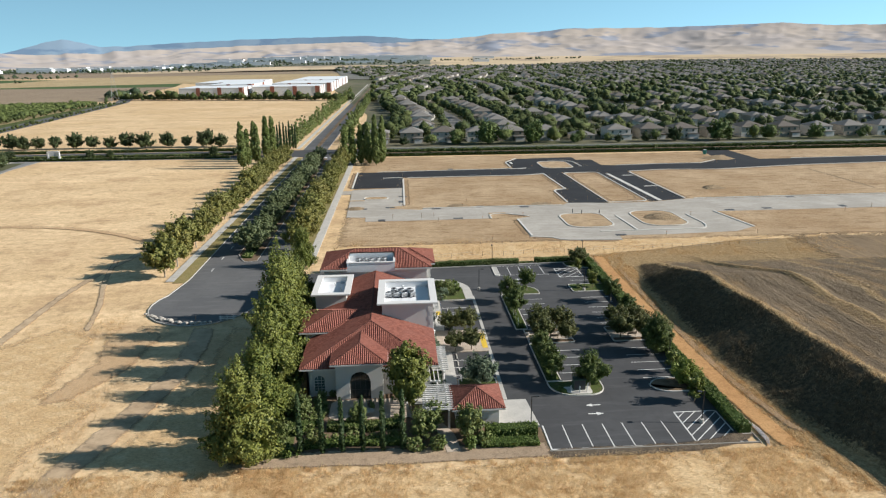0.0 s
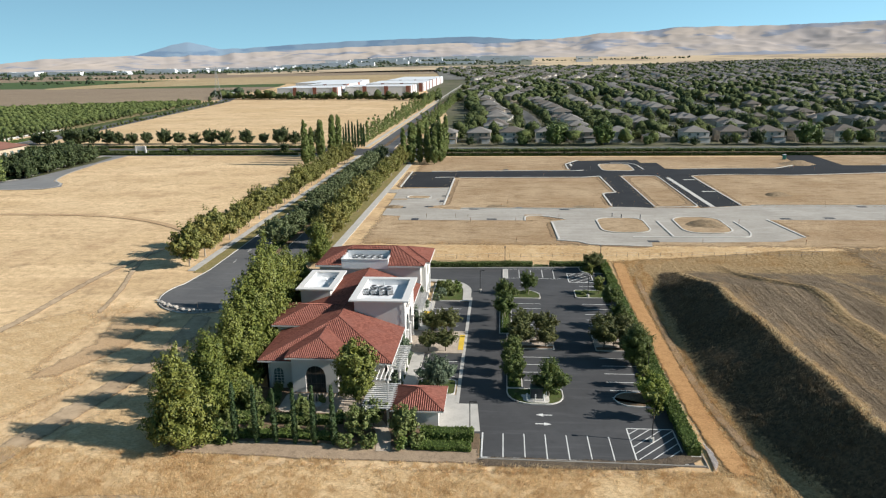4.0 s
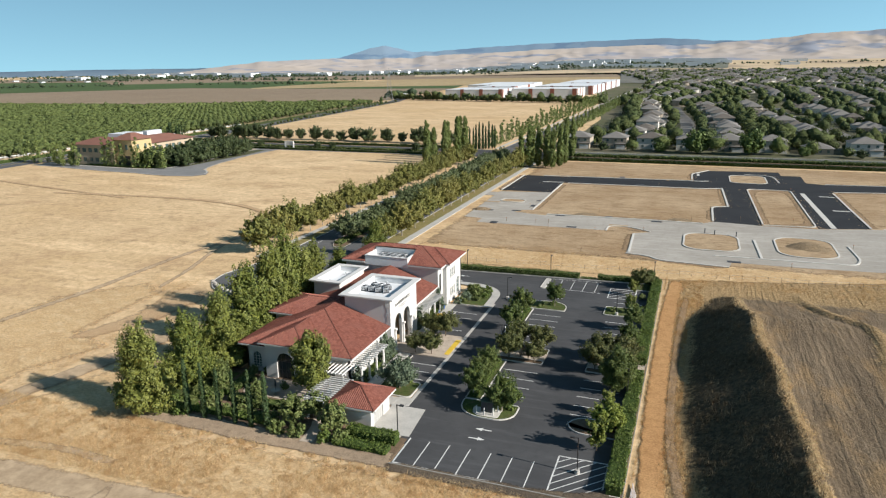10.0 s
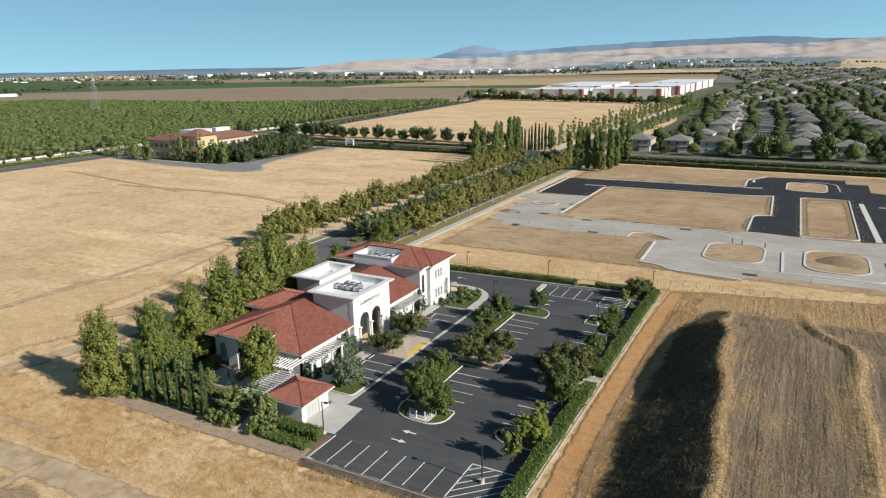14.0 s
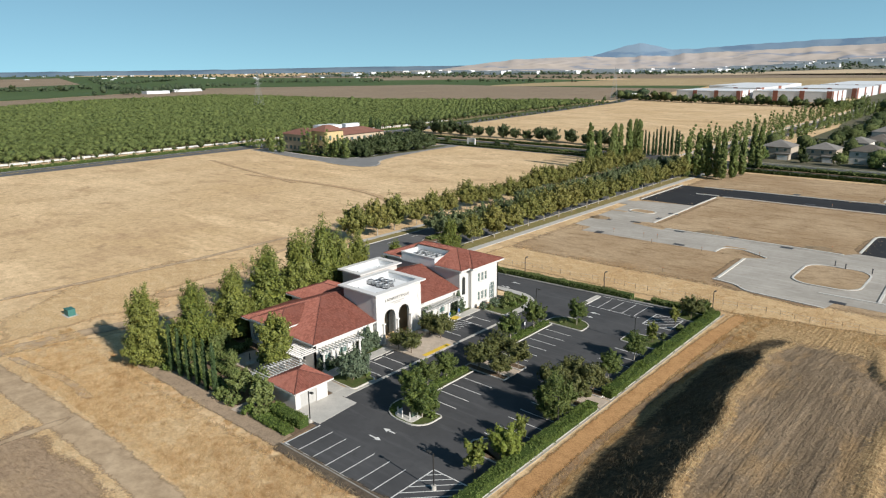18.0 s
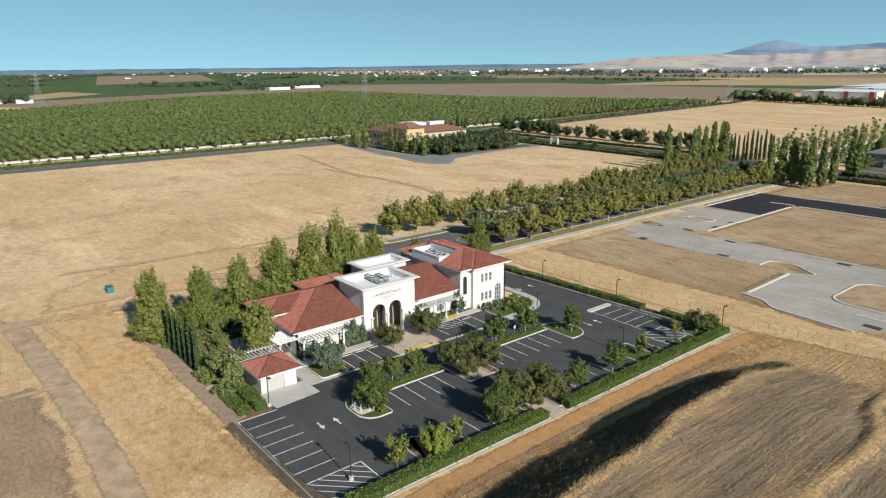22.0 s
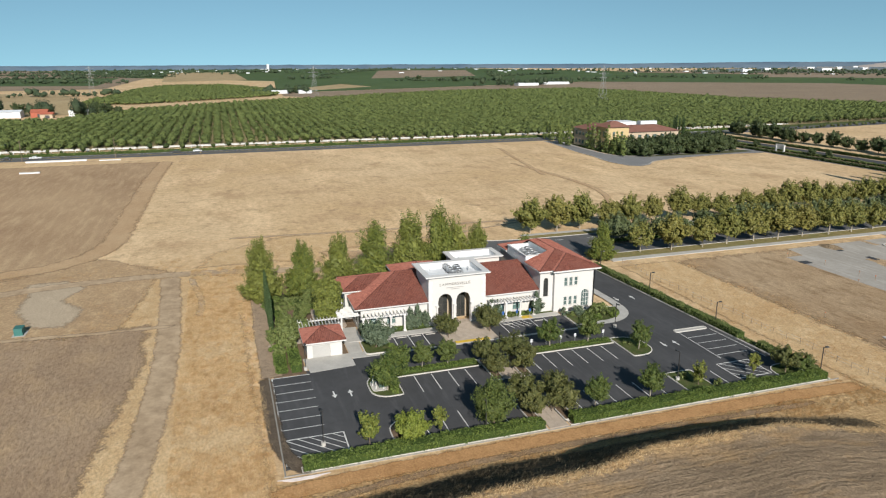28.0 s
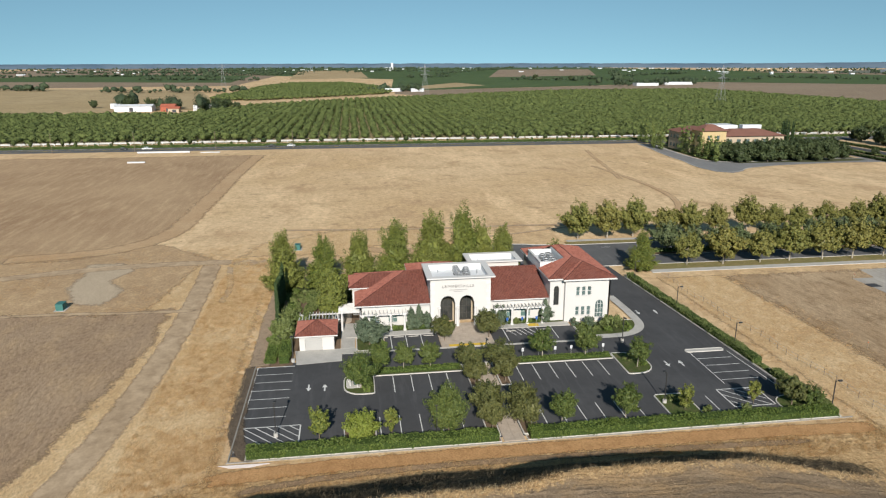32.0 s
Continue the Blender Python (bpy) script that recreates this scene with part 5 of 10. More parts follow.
part("asphalt", slab(rect(9.02, 96.3, 15.19, 105.85), -0.2, -0.002), M_ASPH, lot)
part("asphalt", slab(rect(8.42, 115.35, 15.19, 131.1), -0.2, -0.002), M_ASPH, lot)


def stripe(x0, y0, x1, y1, w=0.13, mt=None, name="stall_line"):
    d = Vector((x1 - x0, y1 - y0)).normalized()
    n = Vector((-d.y, d.x)) * w / 2
    bm = bmesh.new()
    bm.faces.new([bm.verts.new((x, y, 0.006)) for x, y in ((x0 + n.x, y0 + n.y), (x0 - n.x, y0 - n.y), (x1 - n.x, y1 - n.y), (x1 + n.x, y1 + n.y))])
    bmesh.ops.recalc_face_normals(bm, faces=bm.faces[:])
    for f in bm.faces:
        if f.normal.z < 0:
            f.normal_flip()
    return part(name, bm, mt or M_LINE, lot)


for i in range(1, 7):
    stripe(19.3 + 2.71 * i, 75.7, 19.3 + 2.71 * i, 81.3)
stripe(19.35, 75.6, 44.2, 75.6, 0.2, name="edge_line")
stripe(19.35, 75.6, 19.35, 81.4, 0.2, name="edge_line")


def hatch(x0, y0, x1, y1, n, flip=1):
    for a, b, c, d in ((x0, y0, x0, y1), (x0, y1, x1, y1), (x1, y1, x1, y0), (x1, y0, x0, y0)):
        stripe(a, b, c, d, 0.18, name="hatch_border")
    w, h = x1 - x0, y1 - y0
    for i in range(1, n):
        s = (w + h) * i / n
        pts = []
        for (u, v) in ((s, 0), (0, s), (s - h, h), (w, s - w)):
            if -1e-6 <= u <= w + 1e-6 and -1e-6 <= v <= h + 1e-6 and all(abs(u - p[0]) + abs(v - p[1]) > 0.01 for p in pts):
                pts.append((u, v))
        if len(pts) == 2:
            (u0, v0), (u1, v1) = pts
            if flip < 0:
                u0, u1 = w - u0, w - u1
            stripe(x0 + u0, y0 + v0, x0 + u1, y0 + v1, 0.13, name="hatch_line")


hatch(38.2, 75.7, 44.1, 83.5, 9, -1)
hatch(36.3, 144.4, 41.6, 150.6, 6, -1)
for y in (96.8, 99.6, 102.4, 105.2):
    stripe(25.2, y, 30.6, y)
for y in (116.7, 119.4, 122.2, 125.0, 127.8, 130.5):
    stripe(23.9, y, 29.4, y)
for y in (94.2, 96.9, 99.7, 102.5, 105.3, 116.7, 119.5, 122.3, 125.1, 127.9, 130.7):
    stripe(37.6, y, 43.2, y)
for x in (25.6, 28.2, 30.8, 33.3):
    stripe(x, 147.0, x, 153.0)
stripe(23.2, 146.9, 34.6, 146.7, 0.12)
stripe(23.2, 153.5, 36.2, 154.3, 0.12)
stripe(38.0, 141.8, 43.3, 141.8)
for y in (97.4, 100.1, 102.8):
    stripe(9.0, y, 14.6, y)
for y in (118.0, 124.2, 127.0):
    stripe(8.4, y, 13.9, y)
for i in range(5):
    stripe(8.6, 118.6 + i * 1.0, 11.6, 119.8 + i * 1.0, 0.14, name="hatch_line")


def arrow(x, y, turn):
    """A painted lane arrow."""
    bm = bmesh.new()
    pts = ((-1.1, -0.11), (0.1, -0.11), (0.1, -0.42), (1.1, 0.0), (0.1, 0.42), (0.1, 0.11), (-1.1, 0.11))
    c, s = math.cos(turn), math.sin(turn)
    bm.faces.new([bm.verts.new((x + u * c - v * s, y + u * s + v * c, 0.006)) for u, v in pts])
    return part("lane_arrow", bm, M_LINE, lot)


arrow(27.6, 86.4, math.pi)
arrow(27.4, 84.0, 0)
arrow(26.7, 141.2, 0)
arrow(26.8, 143.6, math.pi)
arrow(3.7, 146.0, 0)
arrow(3.8, 149.6, math.pi)


def bed(name, outline, material, label, z=0.13, kerb_w=0.16):
    """A raised planting bed held by a concrete kerb."""
    e = thing(name, (outline[0][0], outline[0][1], 0), label, "planting bed", kind="structure")
    part("soil", slab(inset(outline, kerb_w - 0.01), -0.1, z - 0.03), material, e)
    part("kerb", ring_kerb(outline, -0.1, z + 0.02, kerb_w), M_KERB, e)
    return e


bed("bed_south_tip", rounded(22.5, 89.2, 30.7, 93.9, (3.6, 2.6, 0.5, 0.3)), M_LAWN, "kerbed island of grass at the end of a stall row")
bed("bed_west_row", rounded(22.5, 93.95, 24.9, 108.2, 0.3), M_LAWN, "long kerbed strip of grass beside the stalls")
bed("bed_crossing_south", rounded(22.6, 108.3, 30.6, 109.9, 0.3), M_SOIL, "narrow kerbed bed beside the crossing path")
bed("bed_crossing_north", rounded(22.6, 112.9, 30.6, 114.6, 0.3), M_SOIL, "narrow kerbed bed beside the crossing path")
bed("bed_north_row", rounded(21.3, 114.7, 23.6, 133.4, 0.3), M_LAWN, "long kerbed strip of grass beside the stalls")
bed("bed_north_tip", rounded(21.6, 133.5, 29.6, 138.4, (0.3, 0.5, 3.0, 3.6)), M_LAWN, "kerbed island of grass at the end of a stall row")
bed("bed_east_south", rounded(37.7, 89.3, 44.8, 93.6, (2.6, 0, 0, 2.6)), M_SOIL, "kerbed bed of bark below a bright tree")
bed("bed_east_crossing_south", rounded(37.4, 108.1, 44.8, 109.8, 0.3), M_SOIL, "narrow kerbed bed beside the crossing path")
bed("bed_east_crossing_north", rounded(37.4, 112.8, 44.8, 114.6, 0.3), M_SOIL, "narrow kerbed bed beside the crossing path")
bed("bed_east_north", rounded(36.7, 134.2, 44.8, 139.0, (0.6, 0, 0, 0.6)), M_LAWN, "kerbed island of grass with a small tree")
bed("bed_stop", rounded(21.9, 146.4, 23.1, 153.2, 0.5), M_CONC, "low concrete traffic island")
bed("bed_northeast", rounded(39.4, 150.8, 44.8, 155.9, (2.5, 0, 0, 0)), M_LAWN, "kerbed corner bed of grass")
bed("bed_east_hedge", rect(44.95, 77.2, 46.1, 109.6), M_SOIL, "long kerbed hedge bed along the car park", 0.06, 0.10)
bed("bed_east_hedge_north", rect(44.95, 113.0, 46.1, 157.5), M_SOIL, "long kerbed hedge bed along the car park", 0.06, 0.10)
bed("bed_north_hedge", [(-18, 152.25), (44.9, 155.75), (44.9, 157.4), (-18, 153.8)], M_SOIL, "long kerbed hedge bed along the car park")
bed("bed_corner", rounded(7.4, 131.2, 14.6, 143.6, (0.4, 1.5, 5.2, 0.4)), M_LAWN, "planted corner bed of grass beside the offices")
tagged(part("kerb_boundary", boxes((46.30, 75.0, -0.2, 46.40, 159.0, 0.06)), M_DULLCONC), "long pale concrete boundary kerb", "kerb", kind="structure")
tagged(part("kerb_south", boxes((19.0, 75.12, -0.2, 46.2, 75.3, 0.10)), M_DULLCONC), "concrete kerb along the car park", "kerb", kind="structure")
soft_sheet("soil_edge_garden", [(-20, 74.0), (0, 73.6), (19.2, 73.9), (19.0, 77.6), (-16, 77.6)], 0.05, 0.9, M_SOILEDGE, "band of bare brown soil at the edge of the garden", "soil")
soft_ribbon("soil_edge_lot", [(18, 74.6), (32, 74.7), (45.8, 74.7), (47.0, 75.6), (47.1, 79)], 1.7, 0.055, 0.7, M_SOIL2, "band of bare dark soil along the car park kerb", "soil")

# crossing paths and footways
def paving(name, x0, y0, x1, y1, nx, ny, mt, label, z=0.06):
    e = thing(name, (x0, y0, 0), label, "paving", kind="structure")
    dx, dy = (x1 - x0) / nx, (y1 - y0) / ny
    for i in range(nx):
        for j in range(ny):
            part("paving_slab", boxes((x0 + dx * i + 0.012, y0 + dy * j + 0.012, -0.1, x0 + dx * (i + 1) - 0.012, y0 + dy * (j + 1) - 0.012, z)), mt, e)
    return e


paving("paving_crossing_west", 22.6, 110.0, 30.6, 112.8, 5, 2, M_PAVER, "tan concrete crossing path between planting beds")
paving("paving_crossing_east", 37.4, 109.9, 46.1, 112.7, 5, 2, M_PAVER, "tan concrete crossing path between planting beds")
paving("paving_front_south", 7.0, 89.5, 9.0, 105.8, 1, 9, M_CONC, "pale concrete footway in front of the offices", 0.12)
paving("paving_front_north", 6.6, 115.4, 8.4, 130.8, 1, 8, M_CONC, "pale concrete footway in front of the offices", 0.12)
paving("paving_entry", 4.6, 105.9, 15.4, 115.3, 5, 4, M_PAVER, "tan paved entrance court with a yellow tactile edge", 0.11)
tagged(part("tactile_strip", boxes((14.4, 107.2, 0.1, 15.3, 113.6, 0.125)), M_YELLOW), "yellow tactile warning strip", "tactile strip", kind="structure")
tagged(part("tactile_strip", boxes((6.8, 123.0, 0.11, 8.2, 125.0, 0.135)), M_YELLOW), "yellow tactile warning strip", "tactile strip", kind="structure")
bow = []
for i in range(13):
    a = radians(-8 + 100 * i / 12)
    bow.append((8.2 + 6.4 * math.cos(a), 137.4 + 6.6 * math.sin(a)))
tagged(part("paving_bow", ribbon([(14.7, 131)] + bow + [(4, 144.2), (-6, 144)], 1.7, 0.16, 0, 0.8), M_CONC), "curved pale concrete footway round the offices", "paving", kind="structure")
tagged(part("paving_drive_edge", boxes((15.2, 89.0, -0.1, 15.75, 133.5, 0.05)), M_CONC), "long pale concrete gutter along the drive", "gutter", kind="structure")
tagged(part("paving_kiosk_apron", slab([(13.4, 81.0), (19.0, 81.6), (18.4, 88.9), (15.2, 88.9), (15.2, 91.5), (13.4, 91.5)], -0.1, 0.03), M_CONC), "concrete apron before the garage door", "paving", kind="structure")
tagged(part("paving_side", slab([(2.0, 88.7), (13.4, 88.7), (13.4, 91.0), (9.0, 91.2), (9.0, 92.0), (2.0, 92.0)], -0.1, 0.05), M_CONC), "concrete path beside the garage", "paving", kind="structure")
tagged(part("bed_front_south", slab(rect(5.0, 92.2, 6.95, 105.5), -0.1, 0.1), M_LAWN), "narrow green bed along the front wall", "planting bed", kind="structure")
tagged(part("bed_front_north", slab(rect(4.9, 116.3, 6.55, 130.5), -0.1, 0.1), M_LAWN), "narrow green bed along the front wall", "planting bed", kind="structure")
bed("bed_olive", rounded(9.1, 91.3, 15.0, 96.2, 0.8), M_LAWN, "kerbed lawn bed below a grey-green tree")

# garden south of the offices
tagged(part("garden_ground", slab([(-21.5, 75.9), (19.0, 75.9), (19.0, 81.0), (13.3, 81.0), (13.3, 88.6), (2.0, 88.6), (2.0, 92.2), (-21.5, 92.2)], -0.2, 0.02), M_SOIL), "shady garden ground of bark and leaf litter", "garden", kind="structure")
tagged(part("lawn_south", slab([(-20.5, 76.2), (-13.5, 76.2), (-13.5, 90.5), (-20.5, 90.5)], 0.0, 0.06), M_LAWN), "strip of green lawn in the garden", "lawn", kind="structure")
tagged(part("lawn_west", slab(rect(-21.5, 92.3, -15.0, 143.0), -0.1, 0.05), M_LAWN), "lawn between the offices and the tall trees", "lawn", kind="structure")
tagged(part("paving_patio", slab(rounded(-9.6, 85.0, 1.9, 90.6, 1.2), 0.0, 0.08), M_PAVER), "tan paved garden patio", "paving", kind="structure")
tagged(part("paving_garden_path", ribbon([(7.0, 76.0), (6.6, 80), (4.5, 84), (1.0, 86.5)], 1.8, 0.09, 0, 0.8), M_PAVER), "tan paved garden path", "paving", kind="structure")

# ---------------------------------------------------------------- offices
office = thing("office_building", (0, 110, 0), "white stucco offices with red tile roofs and a square tower", "building")


def tiled_slope(parent, pts, tw=0.30, th=0.42, name="roof_slope"):
    """Barrel tiles laid in courses over a roof plane whose first two points are its eave."""
    P = [Vector(p) for p in pts]
    u = (P[1] - P[0]).normalized()
    n = u.cross(P[2] - P[0]).normalized()
    if n.z < 0:
        n = -n
    w = n.cross(u)
    if w.z < 0:
        w = -w
    q = [((p - P[0]).dot(u), (p - P[0]).dot(w)) for p in P]
    lo, hi = min(a for a, _ in q), max(a for a, _ in q)

    def span(a):
        a = min(max(a, lo + 1e-5), hi - 1e-5)
        vs = []
        for (a0, b0), (a1, b1) in zip(q, q[1:] + q[:1]):
            if (a0 - a) * (a1 - a) <= 0 and abs(a1 - a0) > 1e-9:
                vs.append(b0 + (b1 - b0) * (a - a0) / (a1 - a0))
        return (min(vs), max(vs)) if vs else (0, 0)

    V, F = [], []
    cols = max(1, round((hi - lo) / tw))
    for c in range(cols):
        us = [lo + (hi - lo) * (c + k / 2) / cols for k in range(3)]
        sp = [span(a) for a in us]
        b = min(s[0] for s in sp)
        top = max(s[1] for s in sp)
        while b < top - 0.02:
            e = b + th
            lows = [min(max(b, s[0]), s[1]) for s in sp]
            highs = [min(max(e, s[0]), s[1]) for s in sp]
            if max(h - l for h, l in zip(highs, lows)) > 0.03:
                k = len(V)
                for a, l, h, rise in zip(us, lows, highs, (0.0, 0.125, 0.0)):
                    V.append(P[0] + u * a + w * l + n * (rise + 0.045))
                    V.append(P[0] + u * a + w * h + n * (rise + 0.01))
                F += [(k, k + 2, k + 3, k + 1), (k + 2, k + 4, k + 5, k + 3)]
            b = e
    bm = bmesh.new()
    f = bm.faces.new([bm.verts.new(p) for p in P])
    if f.normal.z < 0:
        f.normal_flip()
    deck = part(name, bm, M_TILE, parent)
    tiles = link_mesh("roof_tiles", V, F, M_TILE, deck)
    tiles["kind"] = "stuff"
    flip = [p.index for p in tiles.data.polygons if p.normal.z < 0]
    if len(flip) > len(tiles.data.polygons) / 2:
        tiles.data.flip_normals()
    return deck


def ridge(parent, p, q, r=0.13):
    """A line of overlapping half-round cap tiles."""
    p, q = Vector(p), Vector(q)
    n = max(1, int((q - p).length / 0.42))
    bm = bmesh.new()
    for i in range(n):
        tube(bm, p.lerp(q, i / n) + Vector((0, 0, 0.035)), p.lerp(q, (i + 1.08) / n) + Vector((0, 0, 0.02)), r, r * 0.85, 7)
    ob = part("ridge_cap", bm, M_RIDGE, parent)
    ob["kind"] = "stuff"
    return ob


def fascia(parent, pts, depth=0.22, t=0.12):
    """The white board and soffit under an eave."""
    bm = bmesh.new()
    for (x0, y0, z0), (x1, y1, z1) in zip(pts, pts[1:]):
        if abs(x1 - x0) > abs(y1 - y0):
            box(bm, min(x0, x1), y0 - t / 2, z0 - depth, max(x0, x1), y0 + t / 2, z0 - 0.02)
        else:
            box(bm, x0 - t / 2, min(y0, y1), z0 - depth, x0 + t / 2, max(y0, y1), z0 - 0.02)
    return part("fascia", bm, M_TRIM, parent)


def place_on(face, c):
    """Maps (u along the wall, height, depth inwards) to the world for an axis-aligned wall face."""
    return {"+x": lambda u, z, d: (c - d, u, z), "-x": lambda u, z, d: (c + d, u, z), "+y": lambda u, z, d: (u, c - d, z), "-y": lambda u, z, d: (u, c + d, z)}[face]


def hexa(bm, P, ua, ub, zl0, zr0, zl1, zr1, d0, d1):
    """A block between two uprights of a wall; its foot and head may slope."""
    a = [bm.verts.new(P(*t)) for t in ((ua, zl0, d0), (ub, zr0, d0), (ub, zr1, d0), (ua, zl1, d0))]
    b = [bm.verts.new(P(*t)) for t in ((ua, zl0, d1), (ub, zr0, d1), (ub, zr1, d1), (ua, zl1, d1))]
    bm.faces.new(a)
    bm.faces.new(list(reversed(b)))
    for i in range(4):
        bm.faces.new((a[i], b[i], b[(i + 1) % 4], a[(i + 1) % 4]))


def facade(parent, face, c, u0, u1, z0, z1, ops=(), thick=0.3, mt=None, name="wall", label=""):
    """A wall with real openings: (u0, u1, foot, head, arched) each."""
    P = place_on(face, c)
    cuts = {u0, u1}
    for a, b, _, _, arch in ops:
        cuts |= {a, b}
        if arch:
            cuts |= {a + (b - a) * i / 12 for i in range(1, 12)}
    cuts = sorted(cuts)
    bm = bmesh.new()

    def head(o, u):
        a, b, f, h, arch = o
        if not arch:
            return h
        r = (b - a) / 2
        return h - r + math.sqrt(max(0.0, r * r - (u - (a + b) / 2) ** 2))

    for ua, ub in zip(cuts, cuts[1:]):
        m = (ua + ub) / 2
        inside = sorted((o for o in ops if o[0] < m < o[1]), key=lambda o: o[2])
        zl = zr = z0
        for o in inside:
            if o[2] > max(zl, zr) + 1e-4:
                hexa(bm, P, ua, ub, zl, zr, o[2], o[2], 0, thick)
            zl, zr = head(o, ua), head(o, ub)
        if z1 > min(zl, zr) + 1e-4:
            hexa(bm, P, ua, ub, zl, zr, z1, z1, 0, thick)
    bmesh.ops.remove_doubles(bm, verts=bm.verts[:], dist=1e-5)
    bmesh.ops.recalc_face_normals(bm, faces=bm.faces[:])
    return part(name, bm, mt or M_STUCCO, parent, label)


def window(parent, face, c, o, cols=2, rows=2, depth=0.16, frame=None, glass=None, sill=True, name="window"):
    """Frame, bars, panes and sill set back in an opening."""
    P = place_on(face, c)
    a, b, f, h, arch = o
    frame = frame or M_FRAME
    t, top = 0.07, (h - (b - a) / 2 if arch else h)
    m, r = (a + b) / 2, (b - a) / 2

    def outline(q):
        """The opening's outline, drawn in by q."""
        pts = [(a + q, f + q), (b - q, f + q)]
        if not arch:
            return pts + [(b - q, h - q), (a + q, h - q)]
        return pts + [(m + (r - q) * math.cos(math.pi * k / 12), top + (r - q) * math.sin(math.pi * k / 12)) for k in range(13)]

    bm = bmesh.new()
    o, n = outline(0.0), outline(t)
    rings = [[bm.verts.new(P(u, z, d)) for u, z in pts] for pts, d in ((o, depth - 0.05), (n, depth - 0.05), (n, depth + 0.05), (o, depth + 0.05))]
    for k in range(len(o)):
        k2 = (k + 1) % len(o)
        for A_, B_ in zip(rings, rings[1:] + rings[:1]):
            bm.faces.new((A_[k], A_[k2], B_[k2], B_[k]))
    bmesh.ops.recalc_face_normals(bm, faces=bm.faces[:])
    w = part(name, bm, frame, parent)

    def bar(u0, u1, z0, z1, d):
        g = bmesh.new()
        hexa(g, P, u0, u1, z0, z0, z1, z1, depth - d, depth + d)
        bmesh.ops.recalc_face_normals(g, faces=g.faces[:])
        part("glazing_bar", g, frame, w)

    for i in range(1, cols):
        u = a + (b - a) * i / cols
        zt = top + math.sqrt(max(0.0, r * r - (u - m) ** 2)) - 0.03 if arch else h - t
        bar(u - 0.03, u + 0.03, f + t, zt, 0.03)
    for j in range(1, rows + (1 if arch else 0)):
        z = f + (top - f) * j / rows
        bar(a + t, b - t, z - 0.03, z + 0.03, 0.026)
    for i in range(cols):
        for j in range(rows):
            g = bmesh.new()
            ua, ub = a + (b - a) * i / cols, a + (b - a) * (i + 1) / cols
            za, zb = f + (top - f) * j / rows, f + (top - f) * (j + 1) / rows
            hexa(g, P, ua, ub, za, za, zb, zb, depth, depth + 0.012)
            bmesh.ops.recalc_face_normals(g, faces=g.faces[:])
            part("pane", g, glass or M_GLASS, w)
    if arch:
        g = bmesh.new()
        r, m = (b - a) / 2, (a + b) / 2
        g.faces.new([g.verts.new(P(m + r * math.cos(math.pi * i / 14), top + r * math.sin(math.pi * i / 14), depth)) for i in range(15)])
        part("arched_pane", g, glass or M_GLASS, w)
    if sill and f > 0.3:
        s = bmesh.new()
        hexa(s, P, a - 0.12, b + 0.12, f - 0.12, f - 0.12, f, f, -0.10, depth)
        bmesh.ops.recalc_face_normals(s, faces=s.faces[:])
        part("sill", s, M_TRIM, w)
    return w


def cornice(parent, x0, y0, x1, y1, ztop, over=0.75):
    """A stepped cornice round a flat roof, with its parapet and the membrane roof inside."""
    steps = ((0.0, -0.62, -0.42), (0.3, -0.42, -0.24), (over, -0.24, 0.0))
    for o, a, b in steps:
        bm = bmesh.new()
        i = 0.42 if o > 0.5 else 0.0
        for bx in ((x0 - o, y0 - o, x1 + o, y0 + i), (x0 - o, y1 - i, x1 + o, y1 + o), (x0 - o, y0 + i, x0 + i, y1 - i), (x1 - i, y0 + i, x1 + o, y1 - i)):
            if bx[2] - bx[0] > 0.01 and bx[3] - bx[1] > 0.01:
                box(bm, bx[0], bx[1], ztop + a, bx[2], bx[3], ztop + b)
        part("cornice", bm, M_TRIM, parent)
    part("flat_roof", boxes((x0 + 0.05, y0 + 0.05, ztop - 1.35, x1 - 0.05, y1 - 0.05, ztop - 1.15)), M_MEMBRANE, parent)
    bm = bmesh.new()
    for bx in ((x0, y0, x1, y0 + 0.4), (x0, y1 - 0.4, x1, y1), (x0, y0 + 0.4, x0 + 0.4, y1 - 0.4), (x1 - 0.4, y0 + 0.4, x1, y1 - 0.4)):
        box(bm, bx[0] + 0.02, bx[1] + 0.02, ztop - 1.2, bx[2] - 0.02, bx[3] - 0.02, ztop - 0.25)
    part("parapet", bm, M_MEMBRANE, parent)


# --- long low wing: one ridge from the garden end to the two-storey block
RX, RZ, EZ = -4.1, 8.05, 4.75
EX, WX, SY, NY = 5.9, -14.1, 91.3, 127.4
QY = 101.2
Q, RN = (RX, QY, RZ), (RX, NY, RZ)
tiled_slope(office, [(WX, SY, EZ), (EX, SY, EZ), Q])
tiled_slope(office, [(EX, SY, EZ), (EX, 105.0, EZ), (RX, 105.0, RZ), Q])
zs = RZ - (RZ - EZ) * (-2.4 - RX) / (EX - RX)
tiled_slope(office, [(-2.4, 105.0, zs), (-2.4, 116.2, zs), (RX, 116.2, RZ), (RX, 105.0, RZ)])
tiled_slope(office, [(EX, 116.2, EZ), (EX, NY, EZ), RN, (RX, 116.2, RZ)])
tiled_slope(office, [(WX, NY, EZ), (WX, SY, EZ), Q, RN])
for a, b in (((WX, SY, EZ), Q), ((EX, SY, EZ), Q), (Q, (RX, 105, RZ)), ((RX, 105, RZ), RN)):
    ridge(office, a, b)
fascia(office, [(WX, SY, EZ), (EX, SY, EZ), (EX, 105, EZ)])
fascia(office, [(EX, 116.9, EZ), (EX, NY - 0.5, EZ)])
fascia(office, [(WX, SY, EZ), (WX, NY - 0.5, EZ)])
